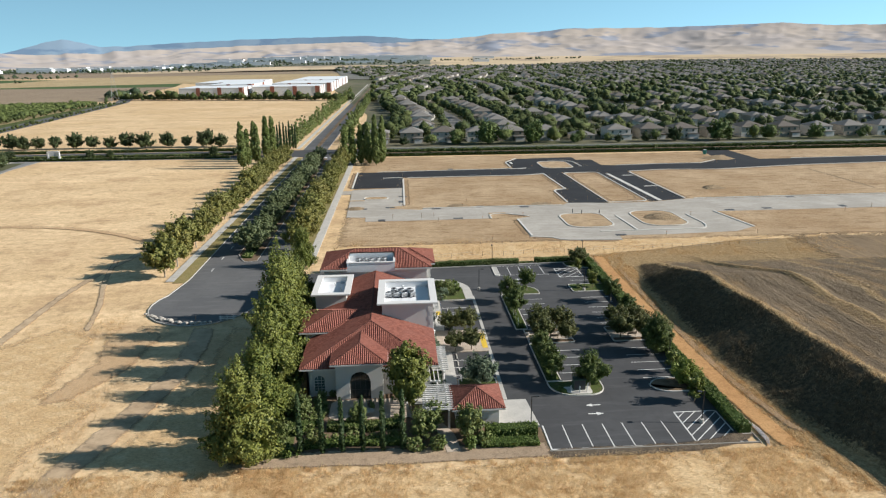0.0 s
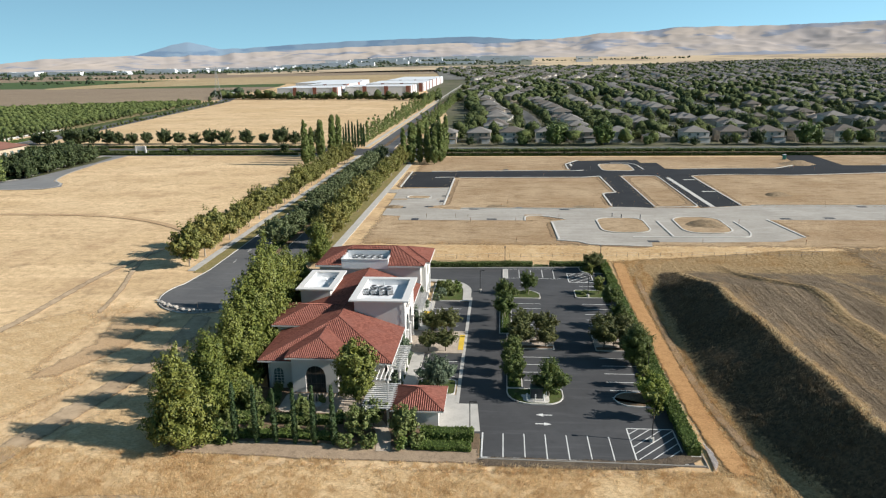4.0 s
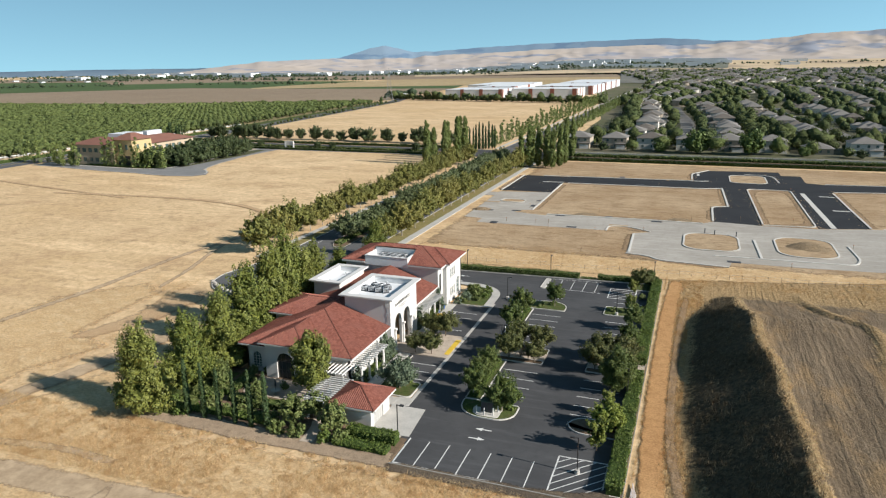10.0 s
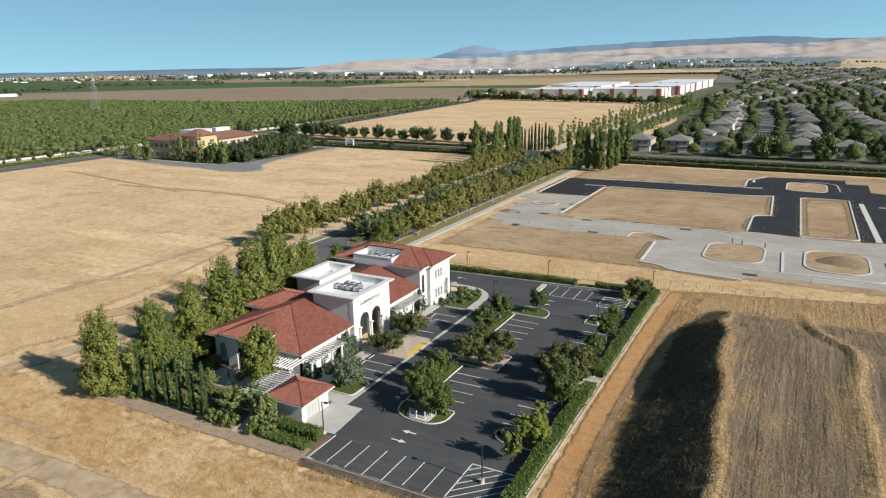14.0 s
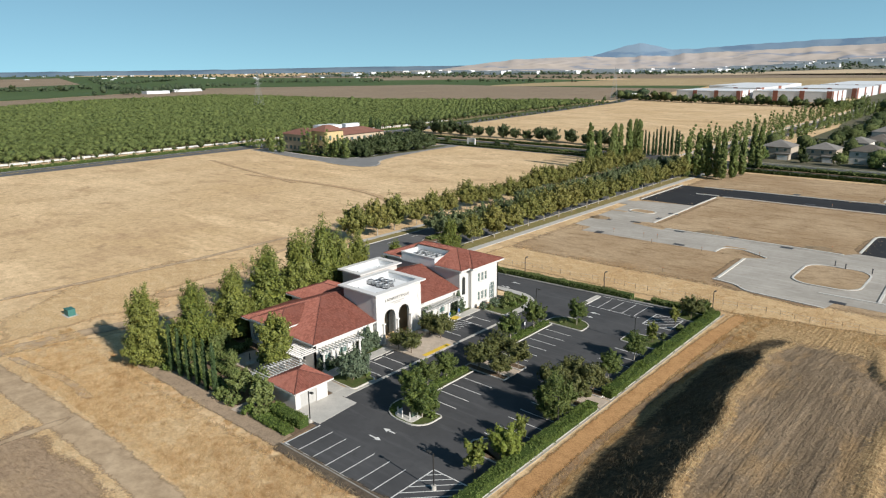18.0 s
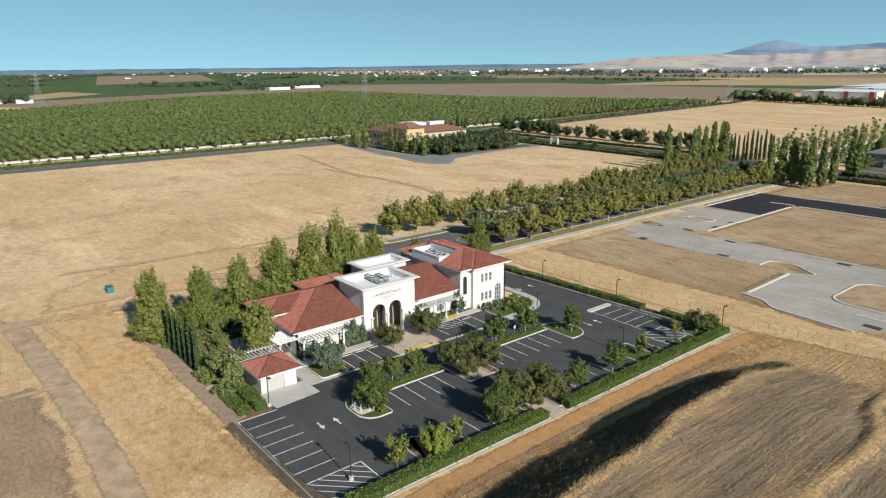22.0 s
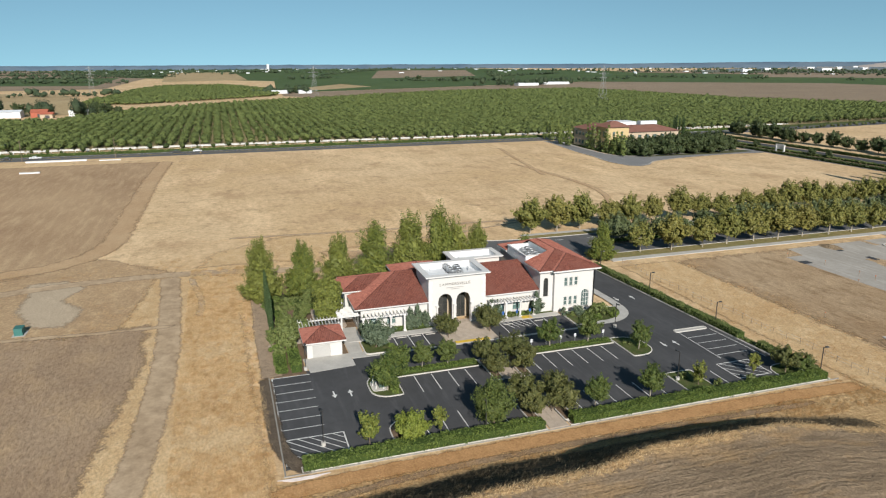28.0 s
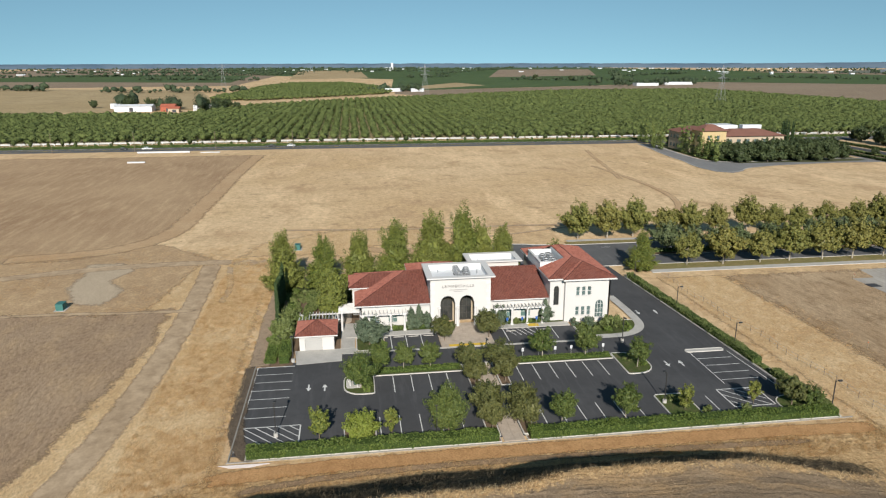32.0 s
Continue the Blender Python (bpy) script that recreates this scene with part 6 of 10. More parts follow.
part("soffit", boxes((WX + 0.1, SY + 0.1, EZ - 0.2, EX - 0.1, 105, EZ - 0.14), (WX + 0.1, 105, EZ - 0.2, -2.5, NY, EZ - 0.14), (-2.5, 116.25, EZ - 0.2, EX - 0.1, NY, EZ - 0.14)), M_TRIM, office)
WE, WW, WS = 5.0, -13.2, 92.2
wins = [(93.9, 95.6, 1.0, 2.8, False), (97.3, 99.0, 1.0, 2.8, False)]
facade(office, "+x", WE, WS, 105.0, -0.1, EZ - 0.1, wins)
for o in wins:
    window(office, "+x", WE, o, 2, 2, frame=M_TRIM, glass=M_GLASSGREEN)
wins = [(118.6, 120.5, 0.9, 2.9, False), (122.2, 124.1, 0.9, 2.9, False)]
facade(office, "+x", WE, 116.2, 127.5, -0.1, EZ - 0.1, wins)
for o in wins:
    window(office, "+x", WE, o, 2, 2, frame=M_TRIM, glass=M_GLASSGREEN)
facade(office, "-x", WW, WS, NY, -0.1, EZ - 0.1, [])
swin = [(-12.2, -10.6, 0.7, 3.3, True)]
facade(office, "-y", WS, WW, -8.9, -0.1, EZ - 0.1, swin)
window(office, "-y", WS, swin[0], 3, 4, frame=M_TRIM)
facade(office, "-y", WS, -2.1, WE, -0.1, EZ - 0.1, [(1.0, 2.4, 0.9, 2.9, False)])
window(office, "-y", WS, (1.0, 2.4, 0.9, 2.9, False))

# --- garden bay with its arched door
BZ, BF = 5.8, (-5.5, 94.3, 7.3)
BW, BE, BS = -9.6, -1.4, 90.2
yb = SY + (BZ - EZ) / ((RZ - EZ) / (QY - SY))
yr = SY + (BF[2] - EZ) / ((RZ - EZ) / (QY - SY))
tiled_slope(office, [(BW, BS, BZ), (BE, BS, BZ), BF])
tiled_slope(office, [(BE, BS, BZ), (BE, yb, BZ), (BF[0], yr, BF[2]), BF])
tiled_slope(office, [(BW, yb, BZ), (BW, BS, BZ), BF, (BF[0], yr, BF[2])])
for a, b in (((BW, BS, BZ), BF), ((BE, BS, BZ), BF), (BF, (BF[0], yr, BF[2]))):
    ridge(office, a, b)
fascia(office, [(BW, yb, BZ), (BW, BS, BZ), (BE, BS, BZ), (BE, yb, BZ)])
part("soffit", boxes((BW + 0.1, BS + 0.1, BZ - 0.2, BE - 0.1, 94.2, BZ - 0.14)), M_TRIM, office)
door = (-6.9, -3.9, 0.0, 4.3, True)
facade(office, "-y", 90.9, -8.9, -2.1, -0.1, BZ - 0.15, [door])
facade(office, "+x", -2.1, 91.2, 95.0, -0.1, BZ - 0.15)
facade(office, "-x", -8.9, 91.2, 95.0, -0.1, BZ - 0.15)
window(office, "-y", 90.9, door, 4, 2, 0.26, glass=M_GLASSDARK, sill=False, name="garden_door")

# --- small raised block behind the garden end
NZ, NR = 6.0, 7.75
tiled_slope(office, [(-15.5, 102.0, NZ), (-10.3, 102.0, NZ), (-5.0, 107.1, NR), (-10.4, 107.1, NR)])
tiled_slope(office, [(-15.5, 112.2, NZ), (-15.5, 102.0, NZ), (-10.4, 107.1, NR)])
tiled_slope(office, [(-10.3, 112.2, NZ), (-15.5, 112.2, NZ), (-10.4, 107.1, NR), (-5.0, 107.1, NR)])
for a, b in (((-15.5, 102, NZ), (-10.4, 107.1, NR)), ((-15.5, 112.2, NZ), (-10.4, 107.1, NR)), ((-10.4, 107.1, NR), (-5.0, 107.1, NR))):
    ridge(office, a, b)
fascia(office, [(-10.3, 102, NZ), (-15.5, 102, NZ), (-15.5, 112.2, NZ), (-10.3, 112.2, NZ)])
part("wall", boxes((-14.7, 102.8, -0.1, -9.0, 111.4, NZ - 0.1)), M_STUCCO, office)
part("soffit", boxes((-15.4, 102.1, NZ - 0.2, -10.0, 112.1, NZ - 0.14)), M_TRIM, office)

# --- entrance tower
TX0, TX1, TY0, TY1, TZ = -2.4, 5.9, 105.05, 116.15, 9.65
arches = [(106.85, 109.6, 0.1, 5.95, True), (110.4, 113.15, 0.1, 5.95, True)]
facade(office, "+x", TX1, TY0, TY1, -0.1, TZ - 0.4, arches, 0.5)
facade(office, "-y", TY0, TX0, TX1 - 0.5, -0.1, TZ - 0.4, (), 0.35)
facade(office, "+y", TY1, TX0, TX1 - 0.5, -0.1, TZ - 0.4, (), 0.35)
facade(office, "-x", TX0, TY0 + 0.35, TY1 - 0.35, -0.1, TZ - 0.4, (), 0.35)
cornice(office, TX0, TY0, TX1, TY1, TZ)
part("porch_back_wall", boxes((2.6, 105.4, -0.1, 2.9, 115.8, 6.2)), plain("tan_porch_wall", lin(0.42, 0.34, 0.24), 0.9, 0.2), office)
part("porch_ceiling", boxes((2.6, 105.4, 6.2, 5.4, 115.8, 6.4)), M_TRIM, office)
for a in arches:
    window(office, "+x", 3.0, (a[0] + 0.1, a[1] - 0.1, 0.12, 5.6, True), 3, 3, -0.06, sill=False, name="entrance_door", glass=M_GLASSDARK)
for y in (106.6, 110.0, 113.4):
    bm = bmesh.new()
    tube(bm, (6.05, y, 0.1), (6.05, y, 3.7), 0.22, 0.19, 12)
    box(bm, 5.75, y - 0.3, -0.05, 6.35, y + 0.3, 0.2)
    box(bm, 5.75, y - 0.28, 3.6, 6.33, y + 0.28, 3.85)
    part("column", bm, M_TRIM, office)
for k in range(11):
    w = 0.55 if k % 2 else 0.8
    z = 0.1 + k * 0.78
    for y0, y1 in ((TY0 - 0.04, TY0 + w), (TY1 - w, TY1 + 0.04)):
        part("quoin", boxes((TX1 - w, y0, z, TX1 + 0.045, y1, z + 0.7)), M_TRIM, office)
cu = bpy.data.curves.new("lettering", "FONT")
cu.body, cu.size, cu.extrude, cu.align_x = "LAMMERSVILLE", 0.72, 0.03, "CENTER"
cu.space_character = 1.3
sign = new("lettering", cu)
sign.matrix_basis = Matrix.Translation((TX1 + 0.05, 110.1, 7.55)) @ Euler((radians(90), 0, radians(90))).to_matrix().to_4x4()
cu.materials.append(plain("grey_metal_letters", lin(0.16, 0.15, 0.14), 0.5, 0.4, vary=0.05))
adopt(sign, office)
tagged(sign, "dark grey capital letters on the tower wall")
for (w, z) in ((3.3, 7.05), (1.6, 6.75)):
    part("lettering_bar", boxes((TX1 + 0.03, 110.1 - w / 2, z, TX1 + 0.06, 110.1 + w / 2, z + 0.13)), plain("small_letter_bar", lin(0.36, 0.34, 0.32), 0.6, 0.3, vary=0.05), office)

# --- flat-roofed box on the street side
facade(office, "-y", 115.0, -14.3, -8.9, -0.1, 7.6, (), 0.3)
facade(office, "+y", 125.0, -14.3, -8.9, -0.1, 7.6, (), 0.3)
facade(office, "-x", -14.3, 115.3, 124.7, -0.1, 7.6, [(117, 119, 4.5, 6.3, False), (121, 123, 4.5, 6.3, False)], 0.3)
facade(office, "+x", -8.9, 115.3, 124.7, -0.1, 7.6, (), 0.3)
cornice(office, -14.3, 115.0, -8.9, 125.0, 8.0, 0.7)

# --- two-storey block
N0, NXE, NXW, NYS, NYN, NRZ = 8.6, 6.7, -14.7, 126.9, 139.6, 10.93
ym = (NYS + NYN) / 2
sl = (NRZ - N0) / (ym - NYS)
zy = lambda y: N0 + sl * (y - NYS)
h0, h1 = (NXW + (ym - NYS), ym, NRZ), (NXE - (ym - NYS), ym, NRZ)
tiled_slope(office, [(NXW, NYS, N0), (-9.6, NYS, N0), (-9.6, 128.0, zy(128)), (-13.6, 128.0, zy(128))])
tiled_slope(office, [(-0.4, NYS, N0), (NXE, NYS, N0), (5.6, 128.0, zy(128)), (-0.4, 128.0, zy(128))])
tiled_slope(office, [(-13.6, 128.0, zy(128)), (-9.5, 128.0, zy(128)), (-9.5, 132.1, zy(132.1))])
tiled_slope(office, [(-0.5, 128.0, zy(128)), (5.6, 128.0, zy(128)), (1.6, 132.0, zy(132)), (-0.5, 132.0, zy(132))])
tiled_slope(office, [(-9.6, 132.0, zy(132)), (1.6, 132.0, zy(132)), h1, h0])
tiled_slope(office, [(NXE, NYS, N0), (NXE, NYN, N0), h1])
tiled_slope(office, [(NXE, NYN, N0), (NXW, NYN, N0), h0, h1])
tiled_slope(office, [(NXW, NYN, N0), (NXW, NYS, N0), h0])
for a, b in (((NXW, NYS, N0), h0), ((NXE, NYS, N0), h1), ((NXE, NYN, N0), h1), ((NXW, NYN, N0), h0), (h0, h1)):
    ridge(office, a, b)
b0, b1, bx = 129.6, 139.75, 7.5
bm_, br = (b0 + b1) / 2, N0 + sl * (b1 - b0) / 2
bh = (bx - (b1 - b0) / 2, bm_, br)
tiled_slope(office, [(bx, b0, N0), (bx, b1, N0), bh])
tiled_slope(office, [(NXE - 0.6, b0, N0), (bx, b0, N0), bh, (bh[0] - 1.2, bm_, br)])
ridge(office, (bx, b0, N0), bh)
ridge(office, (bx, b1, N0), bh)
fascia(office, [(NXW, NYS, N0), (-9.6, NYS, N0)], 0.3)
fascia(office, [(-0.4, NYS, N0), (NXE, NYS, N0), (NXE, b0, N0)], 0.3)
part("well_coping", boxes((-9.7, 127.1, 9.75, -0.3, 127.55, 9.87), (-9.7, 127.55, 9.75, -9.3, 132.0, 9.87), (-0.7, 127.55, 9.75, -0.3, 132.0, 9.87)), M_TRIM, office)
fascia(office, [(NXE, b0, N0), (bx, b0, N0), (bx, b1, N0)], 0.3)
fascia(office, [(NXW, NYS, N0), (NXW, NYN, N0), (NXE, NYN, N0)], 0.3)
part("soffit", boxes((NXW + 0.1, NYS + 0.1, N0 - 0.28, -9.7, 127.4, N0 - 0.2), (-0.3, NYS + 0.1, N0 - 0.28, NXE - 0.1, 127.4, N0 - 0.2), (NXW + 0.1, 127.85, N0 - 0.28, NXE - 0.1, NYN - 0.1, N0 - 0.2), (NXE - 0.1, b0 + 0.1, N0 - 0.28, bx - 0.1, b1 - 0.1, N0 - 0.2)), M_TRIM, office)
facade(office, "-y", 127.5, -14.1, 5.8, -0.1, N0 - 0.25, (), 0.3)
facade(office, "+y", 138.9, -14.1, 6.6, -0.1, N0 - 0.25, [(x, x + 1.1, f, f + 1.7, False) for x in (-12, -9, -6, -3, 0, 3) for f in (1.2, 5.0)], 0.3)
facade(office, "-x", -14.1, 127.8, 138.6, -0.1, N0 - 0.25, (), 0.3)
stair = [(128.25, 129.25, 3.2, 6.9, True)]
facade(office, "+x", 5.8, 127.8, 130.2, -0.1, N0 - 0.25, stair, 0.3)
window(office, "+x", 5.8, stair[0], 2, 5, glass=M_GLASSDARK)
ws = [(y, y + 0.75, f, f + 1.75, False) for y in (132.3, 133.4, 134.5) for f in (1.2, 5.1)] + [(136.1, 137.8, 0.6, 4.1, True)]
facade(office, "+x", 6.6, 130.2, 138.9, -0.1, N0 - 0.25, ws, 0.3)
for o in ws:
    window(office, "+x", 6.6, o, 1 if not o[4] else 3, 2 if not o[4] else 3, frame=M_TRIM)
facade(office, "-y", 130.2, 5.8, 6.3, -0.1, N0 - 0.25, (), 0.3)
for x in (-12, -9, -6, -3, 0, 3):
    for f in (1.2, 5.0):
        window(office, "+y", 138.9, (x, x + 1.1, f, f + 1.7, False), 2, 2)
# equipment well sunk in its south slope
part("well_wall", boxes((-9.6, 127.2, 7.9, -9.35, 132.1, 9.75), (-0.65, 127.2, 7.9, -0.4, 132.1, 9.75), (-9.35, 127.2, 7.9, -0.65, 127.5, 9.75), (-9.35, 131.85, 7.9, -0.65, 132.1, 10.3)), M_MEMBRANE, office)
part("flat_roof", boxes((-9.4, 127.5, 8.55, -0.6, 131.9, 8.7)), M_MEMBRANE, office)

# pergolas along the front
def pergola_front(y0, y1, n):
    p = thing("pergola", (6.8, y0, 0), "white timber pergola with round columns along the front wall", "pergola", "front pergolas")
    for i in range(n):
        y = y0 + (y1 - y0) * i / (n - 1)
        bm = bmesh.new()
        tube(bm, (6.75, y, 0.3), (6.75, y, 3.05), 0.2, 0.17, 10)
        box(bm, 6.47, y - 0.28, 0.05, 7.03, y + 0.28, 0.32)
        box(bm, 6.5, y - 0.25, 3.0, 7.0, y + 0.25, 3.15)
        part("column", bm, M_TRIM, p)
    part("beam", boxes((6.62, y0 - 0.5, 3.15, 6.88, y1 + 0.5, 3.42)), M_TRIM, p)
    k = int((y1 - y0) / 0.62)
    for i in range(k + 1):
        y = y0 - 0.3 + (y1 - y0 + 0.6) * i / k
        part("rafter", boxes((5.02, y - 0.05, 3.42, 7.5, y + 0.05, 3.62)), M_TRIM, p)


pergola_front(92.6, 100.2, 4)
pergola_front(117.2, 126.0, 4)
pg = thing("pergola", (3.5, 90, 0), "white timber pergola before the garden wall", "pergola")
for x in (1.2, 5.6):
    bm = bmesh.new()
    tube(bm, (x, 88.9, 0.1), (x, 88.9, 3.3), 0.2, 0.17, 10)
    part("column", bm, M_TRIM, pg)
part("beam", boxes((0.8, 88.78, 3.3, 6.1, 89.02, 3.55)), M_TRIM, pg)
for i in range(9):
    part("rafter", boxes((1.0 + i * 0.6, 88.3, 3.55, 1.1 + i * 0.6, 92.1, 3.73)), M_TRIM, pg)

# --- garage and its pergola
kiosk = thing("garage", (10.7, 84.7, 0), "small white stucco garage with a red tile hip roof", "garage")
kz, kx0, kx1, ky0, ky1 = 2.95, 7.2, 14.25, 81.2, 88.2
ka = (10.72, 84.7, 4.45)
for a, b in (((kx0, ky0), (kx1, ky0)), ((kx1, ky0), (kx1, ky1)), ((kx1, ky1), (kx0, ky1)), ((kx0, ky1), (kx0, ky0))):
    tiled_slope(kiosk, [(*a, kz), (*b, kz), ka])
    ridge(kiosk, (*a, kz), ka)
fascia(kiosk, [(kx0, ky0, kz), (kx1, ky0, kz), (kx1, ky1, kz), (kx0, ky1, kz), (kx0, ky0, kz)])
gdoor = (82.7, 85.6, 0.0, 2.2, False)
facade(kiosk, "+x", 13.5, 81.8, 87.6, -0.1, kz - 0.1, [gdoor], 0.25)
facade(kiosk, "-x", 7.8, 81.8, 87.6, -0.1, kz - 0.1, (), 0.25)
facade(kiosk, "-y", 81.8, 8.05, 13.25, -0.1, kz - 0.1, (), 0.25)
facade(kiosk, "+y", 87.6, 8.05, 13.25, -0.1, kz - 0.1, [(11.2, 12.2, 0.0, 2.1, False)], 0.25)
part("soffit", boxes((kx0 + 0.1, ky0 + 0.1, kz - 0.2, kx1 - 0.1, ky1 - 0.1, kz - 0.14)), M_TRIM, kiosk)
M_DOOR = plain("garage_door_paint", lin(0.44, 0.43, 0.41), 0.7, 0.3, vary=0.06)
gd = part("garage_door", boxes((13.3, 82.72, 0.0, 13.36, 85.58, 2.2)), M_DOOR, kiosk)
for i in range(4):
    for j in range(4):
        part("door_panel", boxes((13.36, 82.82 + i * 0.7, 0.08 + j * 0.54, 13.39, 83.42 + i * 0.7, 0.52 + j * 0.54)), M_DOOR, gd)
part("side_door", boxes((11.2, 87.4, 0.0, 12.2, 87.46, 2.1)), M_FRAME, kiosk)
kp = thing("pergola", (5.6, 85, 0), "white timber pergola with slats beside the garage", "pergola")
for x in (3.9, 6.8):
    for y in (81.8, 88.0):
        bm = bmesh.new()
        tube(bm, (x, y, 0.0), (x, y, 2.75), 0.17, 0.15, 10)
        part("column", bm, M_TRIM, kp)
    part("beam", boxes((x - 0.1, 81.2, 2.75, x + 0.1, 88.6, 2.98)), M_TRIM, kp)
for i in range(13):
    y = 81.4 + i * 0.58
    part("rafter", boxes((3.3, y - 0.06, 2.98, 7.6, y + 0.06, 3.16)), M_TRIM, kp)

# ---------------------------------------------------------------- trees
tree_kind("plane", "tall green plane tree with a dense pyramidal crown", "tree", 4, kind="pyramid", height=12.4, base=0.8, radius=4.4, clumps=185, per=84, size=0.28, lobes=0.75, spike=0.9, fluff=1.05, leaf=L_PLANE, bark=M_PALEBARK, trunk_r=0.22, limbs=9)
tree_kind("street", "yellowing street tree with a pale trunk on the verge", "tree", 5, kind="oval", height=9.3, base=2.5, radius=4.2, clumps=80, per=46, size=0.42, leaf=L_STREET, bark=M_PALEBARK, trunk_r=0.17, limbs=7)
tree_kind("median", "dark grey-green street tree in the median", "tree", 3, kind="spread", height=7.0, base=1.8, radius=3.9, clumps=72, per=36, size=0.44, leaf=L_DARKMED, bark=M_BARK, trunk_r=0.15, limbs=7)
tree_kind("lot", "young round-headed tree in a car park bed", "tree", 3, kind="round", height=5.0, base=1.9, radius=2.2, clumps=48, per=84, size=0.2, leaf=L_LOT, bark=M_PALEBARK, trunk_r=0.09, limbs=6)
tree_kind("lotbig", "broad leafy tree on a car park island", "tree", 2, kind="round", height=7.4, base=1.9, radius=3.5, clumps=90, per=92, size=0.21, leaf=L_LOT, bark=M_PALEBARK, trunk_r=0.14, limbs=8)
tree_kind("dense", "large dense dark green tree beside the hedge", "tree", 2, kind="oval", height=7.8, base=0.9, radius=3.4, clumps=150, per=76, size=0.22, leaf=L_LOT, bark=M_BARK, trunk_r=0.15, limbs=6)
tree_kind("maple", "bronze-green spreading tree beside the crossing path", "tree", 3, kind="spread", height=4.0, base=1.6, radius=2.5, clumps=46, per=84, size=0.2, leaf=L_MAPLE, bark=M_BARK, trunk_r=0.09, limbs=6)
tree_kind("bright", "small lime-green round tree in a bark bed", "tree", 1, kind="round", height=3.7, base=0.6, radius=2.5, clumps=80, per=70, size=0.21, leaf=L_BRIGHT, bark=M_BARK, trunk_r=0.09, limbs=5)
tree_kind("thin", "thin airy young tree beside the hedge", "tree", 2, kind="oval", height=4.3, base=1.1, radius=1.4, clumps=26, per=36, size=0.26, leaf=L_PLANE, bark=M_BARK, trunk_r=0.06, limbs=6)
tree_kind("cypress", "slender dark column of Italian cypress", "tree", 3, kind="column", height=7.6, base=0.2, radius=0.40, clumps=340, per=24, size=0.16, fluff=0.6, lobes=0.1, spike=0.2, leaf=L_CYPRESS, bark=M_BARK, trunk_r=0.09, limbs=2)
tree_kind("olive", "grey-green olive tree in a lawn bed", "tree", 2, kind="round", height=4.2, base=0.8, radius=2.5, clumps=80, per=44, size=0.24, leaf=L_OLIVE, bark=M_BARK, trunk_r=0.11, limbs=6)
tree_kind("juniper", "upright blue-green conifer against the white wall", "conifer", 3, kind="pyramid", height=3.6, base=0.1, radius=1.05, clumps=44, per=40, size=0.2, leaf=L_OLIVE, bark=M_BARK, trunk_r=0.07, limbs=3)
tree_kind("poplar", "tall narrow poplar beside the road junction", "tree", 4, kind="column", height=21.0, base=0.9, radius=2.3, clumps=210, per=40, size=0.48, spike=0.3, lobes=0.25, leaf=L_POPLAR, bark=M_BARK, trunk_r=0.22, limbs=5)
tree_kind("roadtree", "dark round tree beside the cross road", "tree", 3, kind="round", height=6.4, base=1.0, radius=3.6, clumps=60, per=40, size=0.5, leaf=L_FAR, bark=M_BARK, trunk_r=0.16, limbs=4)
tree_kind("broad", "large round-headed bright green tree beside the cross road", "tree", 3, kind="round", height=9.0, base=1.4, radius=5.6, clumps=70, per=30, size=0.8, leaf=L_BROAD, bark=M_BARK, trunk_r=0.25, limbs=5)
tree_kind("patio", "green pyramidal tree on the garden patio", "tree", 1, kind="oval", height=9.2, base=1.9, radius=3.1, clumps=120, per=80, size=0.27, leaf=L_PLANE, bark=M_PALEBARK, trunk_r=0.16, limbs=8)
tree_kind("garden", "small leafy garden tree in shade", "tree", 3, kind="round", height=4.2, base=0.9, radius=1.8, clumps=50, per=40, size=0.26, leaf=L_SHRUB, bark=M_BARK, trunk_r=0.08, limbs=5)

for y, h in ((76.5, 11.6), (85.0, 10.6), (92.6, 11.2), (100.4, 13.2), (108.4, 14.2), (115.4, 14.8), (119.5, 12.0), (124.2, 11.4)):
    wide = 0.84 if y > 112 else 0.94
    plant("plane", (-20.0 if y > 112 else -18.8) - 0.4 * math.sin(y), y, 0.0, wide * h / 12.4, group="trees west of the offices", tall=1.0 / wide)
plant("patio", 1.6, 87.2, 0.05, 1.0)
plant("plane", -20.5, 136.0, 0.0, 0.62, group="trees west of the offices")
plant("plane", -22.5, 158.0, 0.0, 0.68, label="green pyramidal tree at the end of the street verge")
for x in (-12.2, -9.5, -7.0, -4.4, -1.9, 0.6):
    plant("cypress", x, 77.0, 0.0, 1.06 + 0.05 * math.sin(3 * x), name="cypress", group="row of cypresses")
for x, y, s in ((3.3, 79.4, 0.95), (4.8, 82.0, 0.85), (9.3, 79.2, 1.0), (-15.5, 88.5, 0.7), (-10.9, 90.4, 0.4), (-5.4, 83.4, 0.7), (-13.0, 85.4, 0.75)):
    plant("garden", x, y, 0.02, s, group="garden trees")

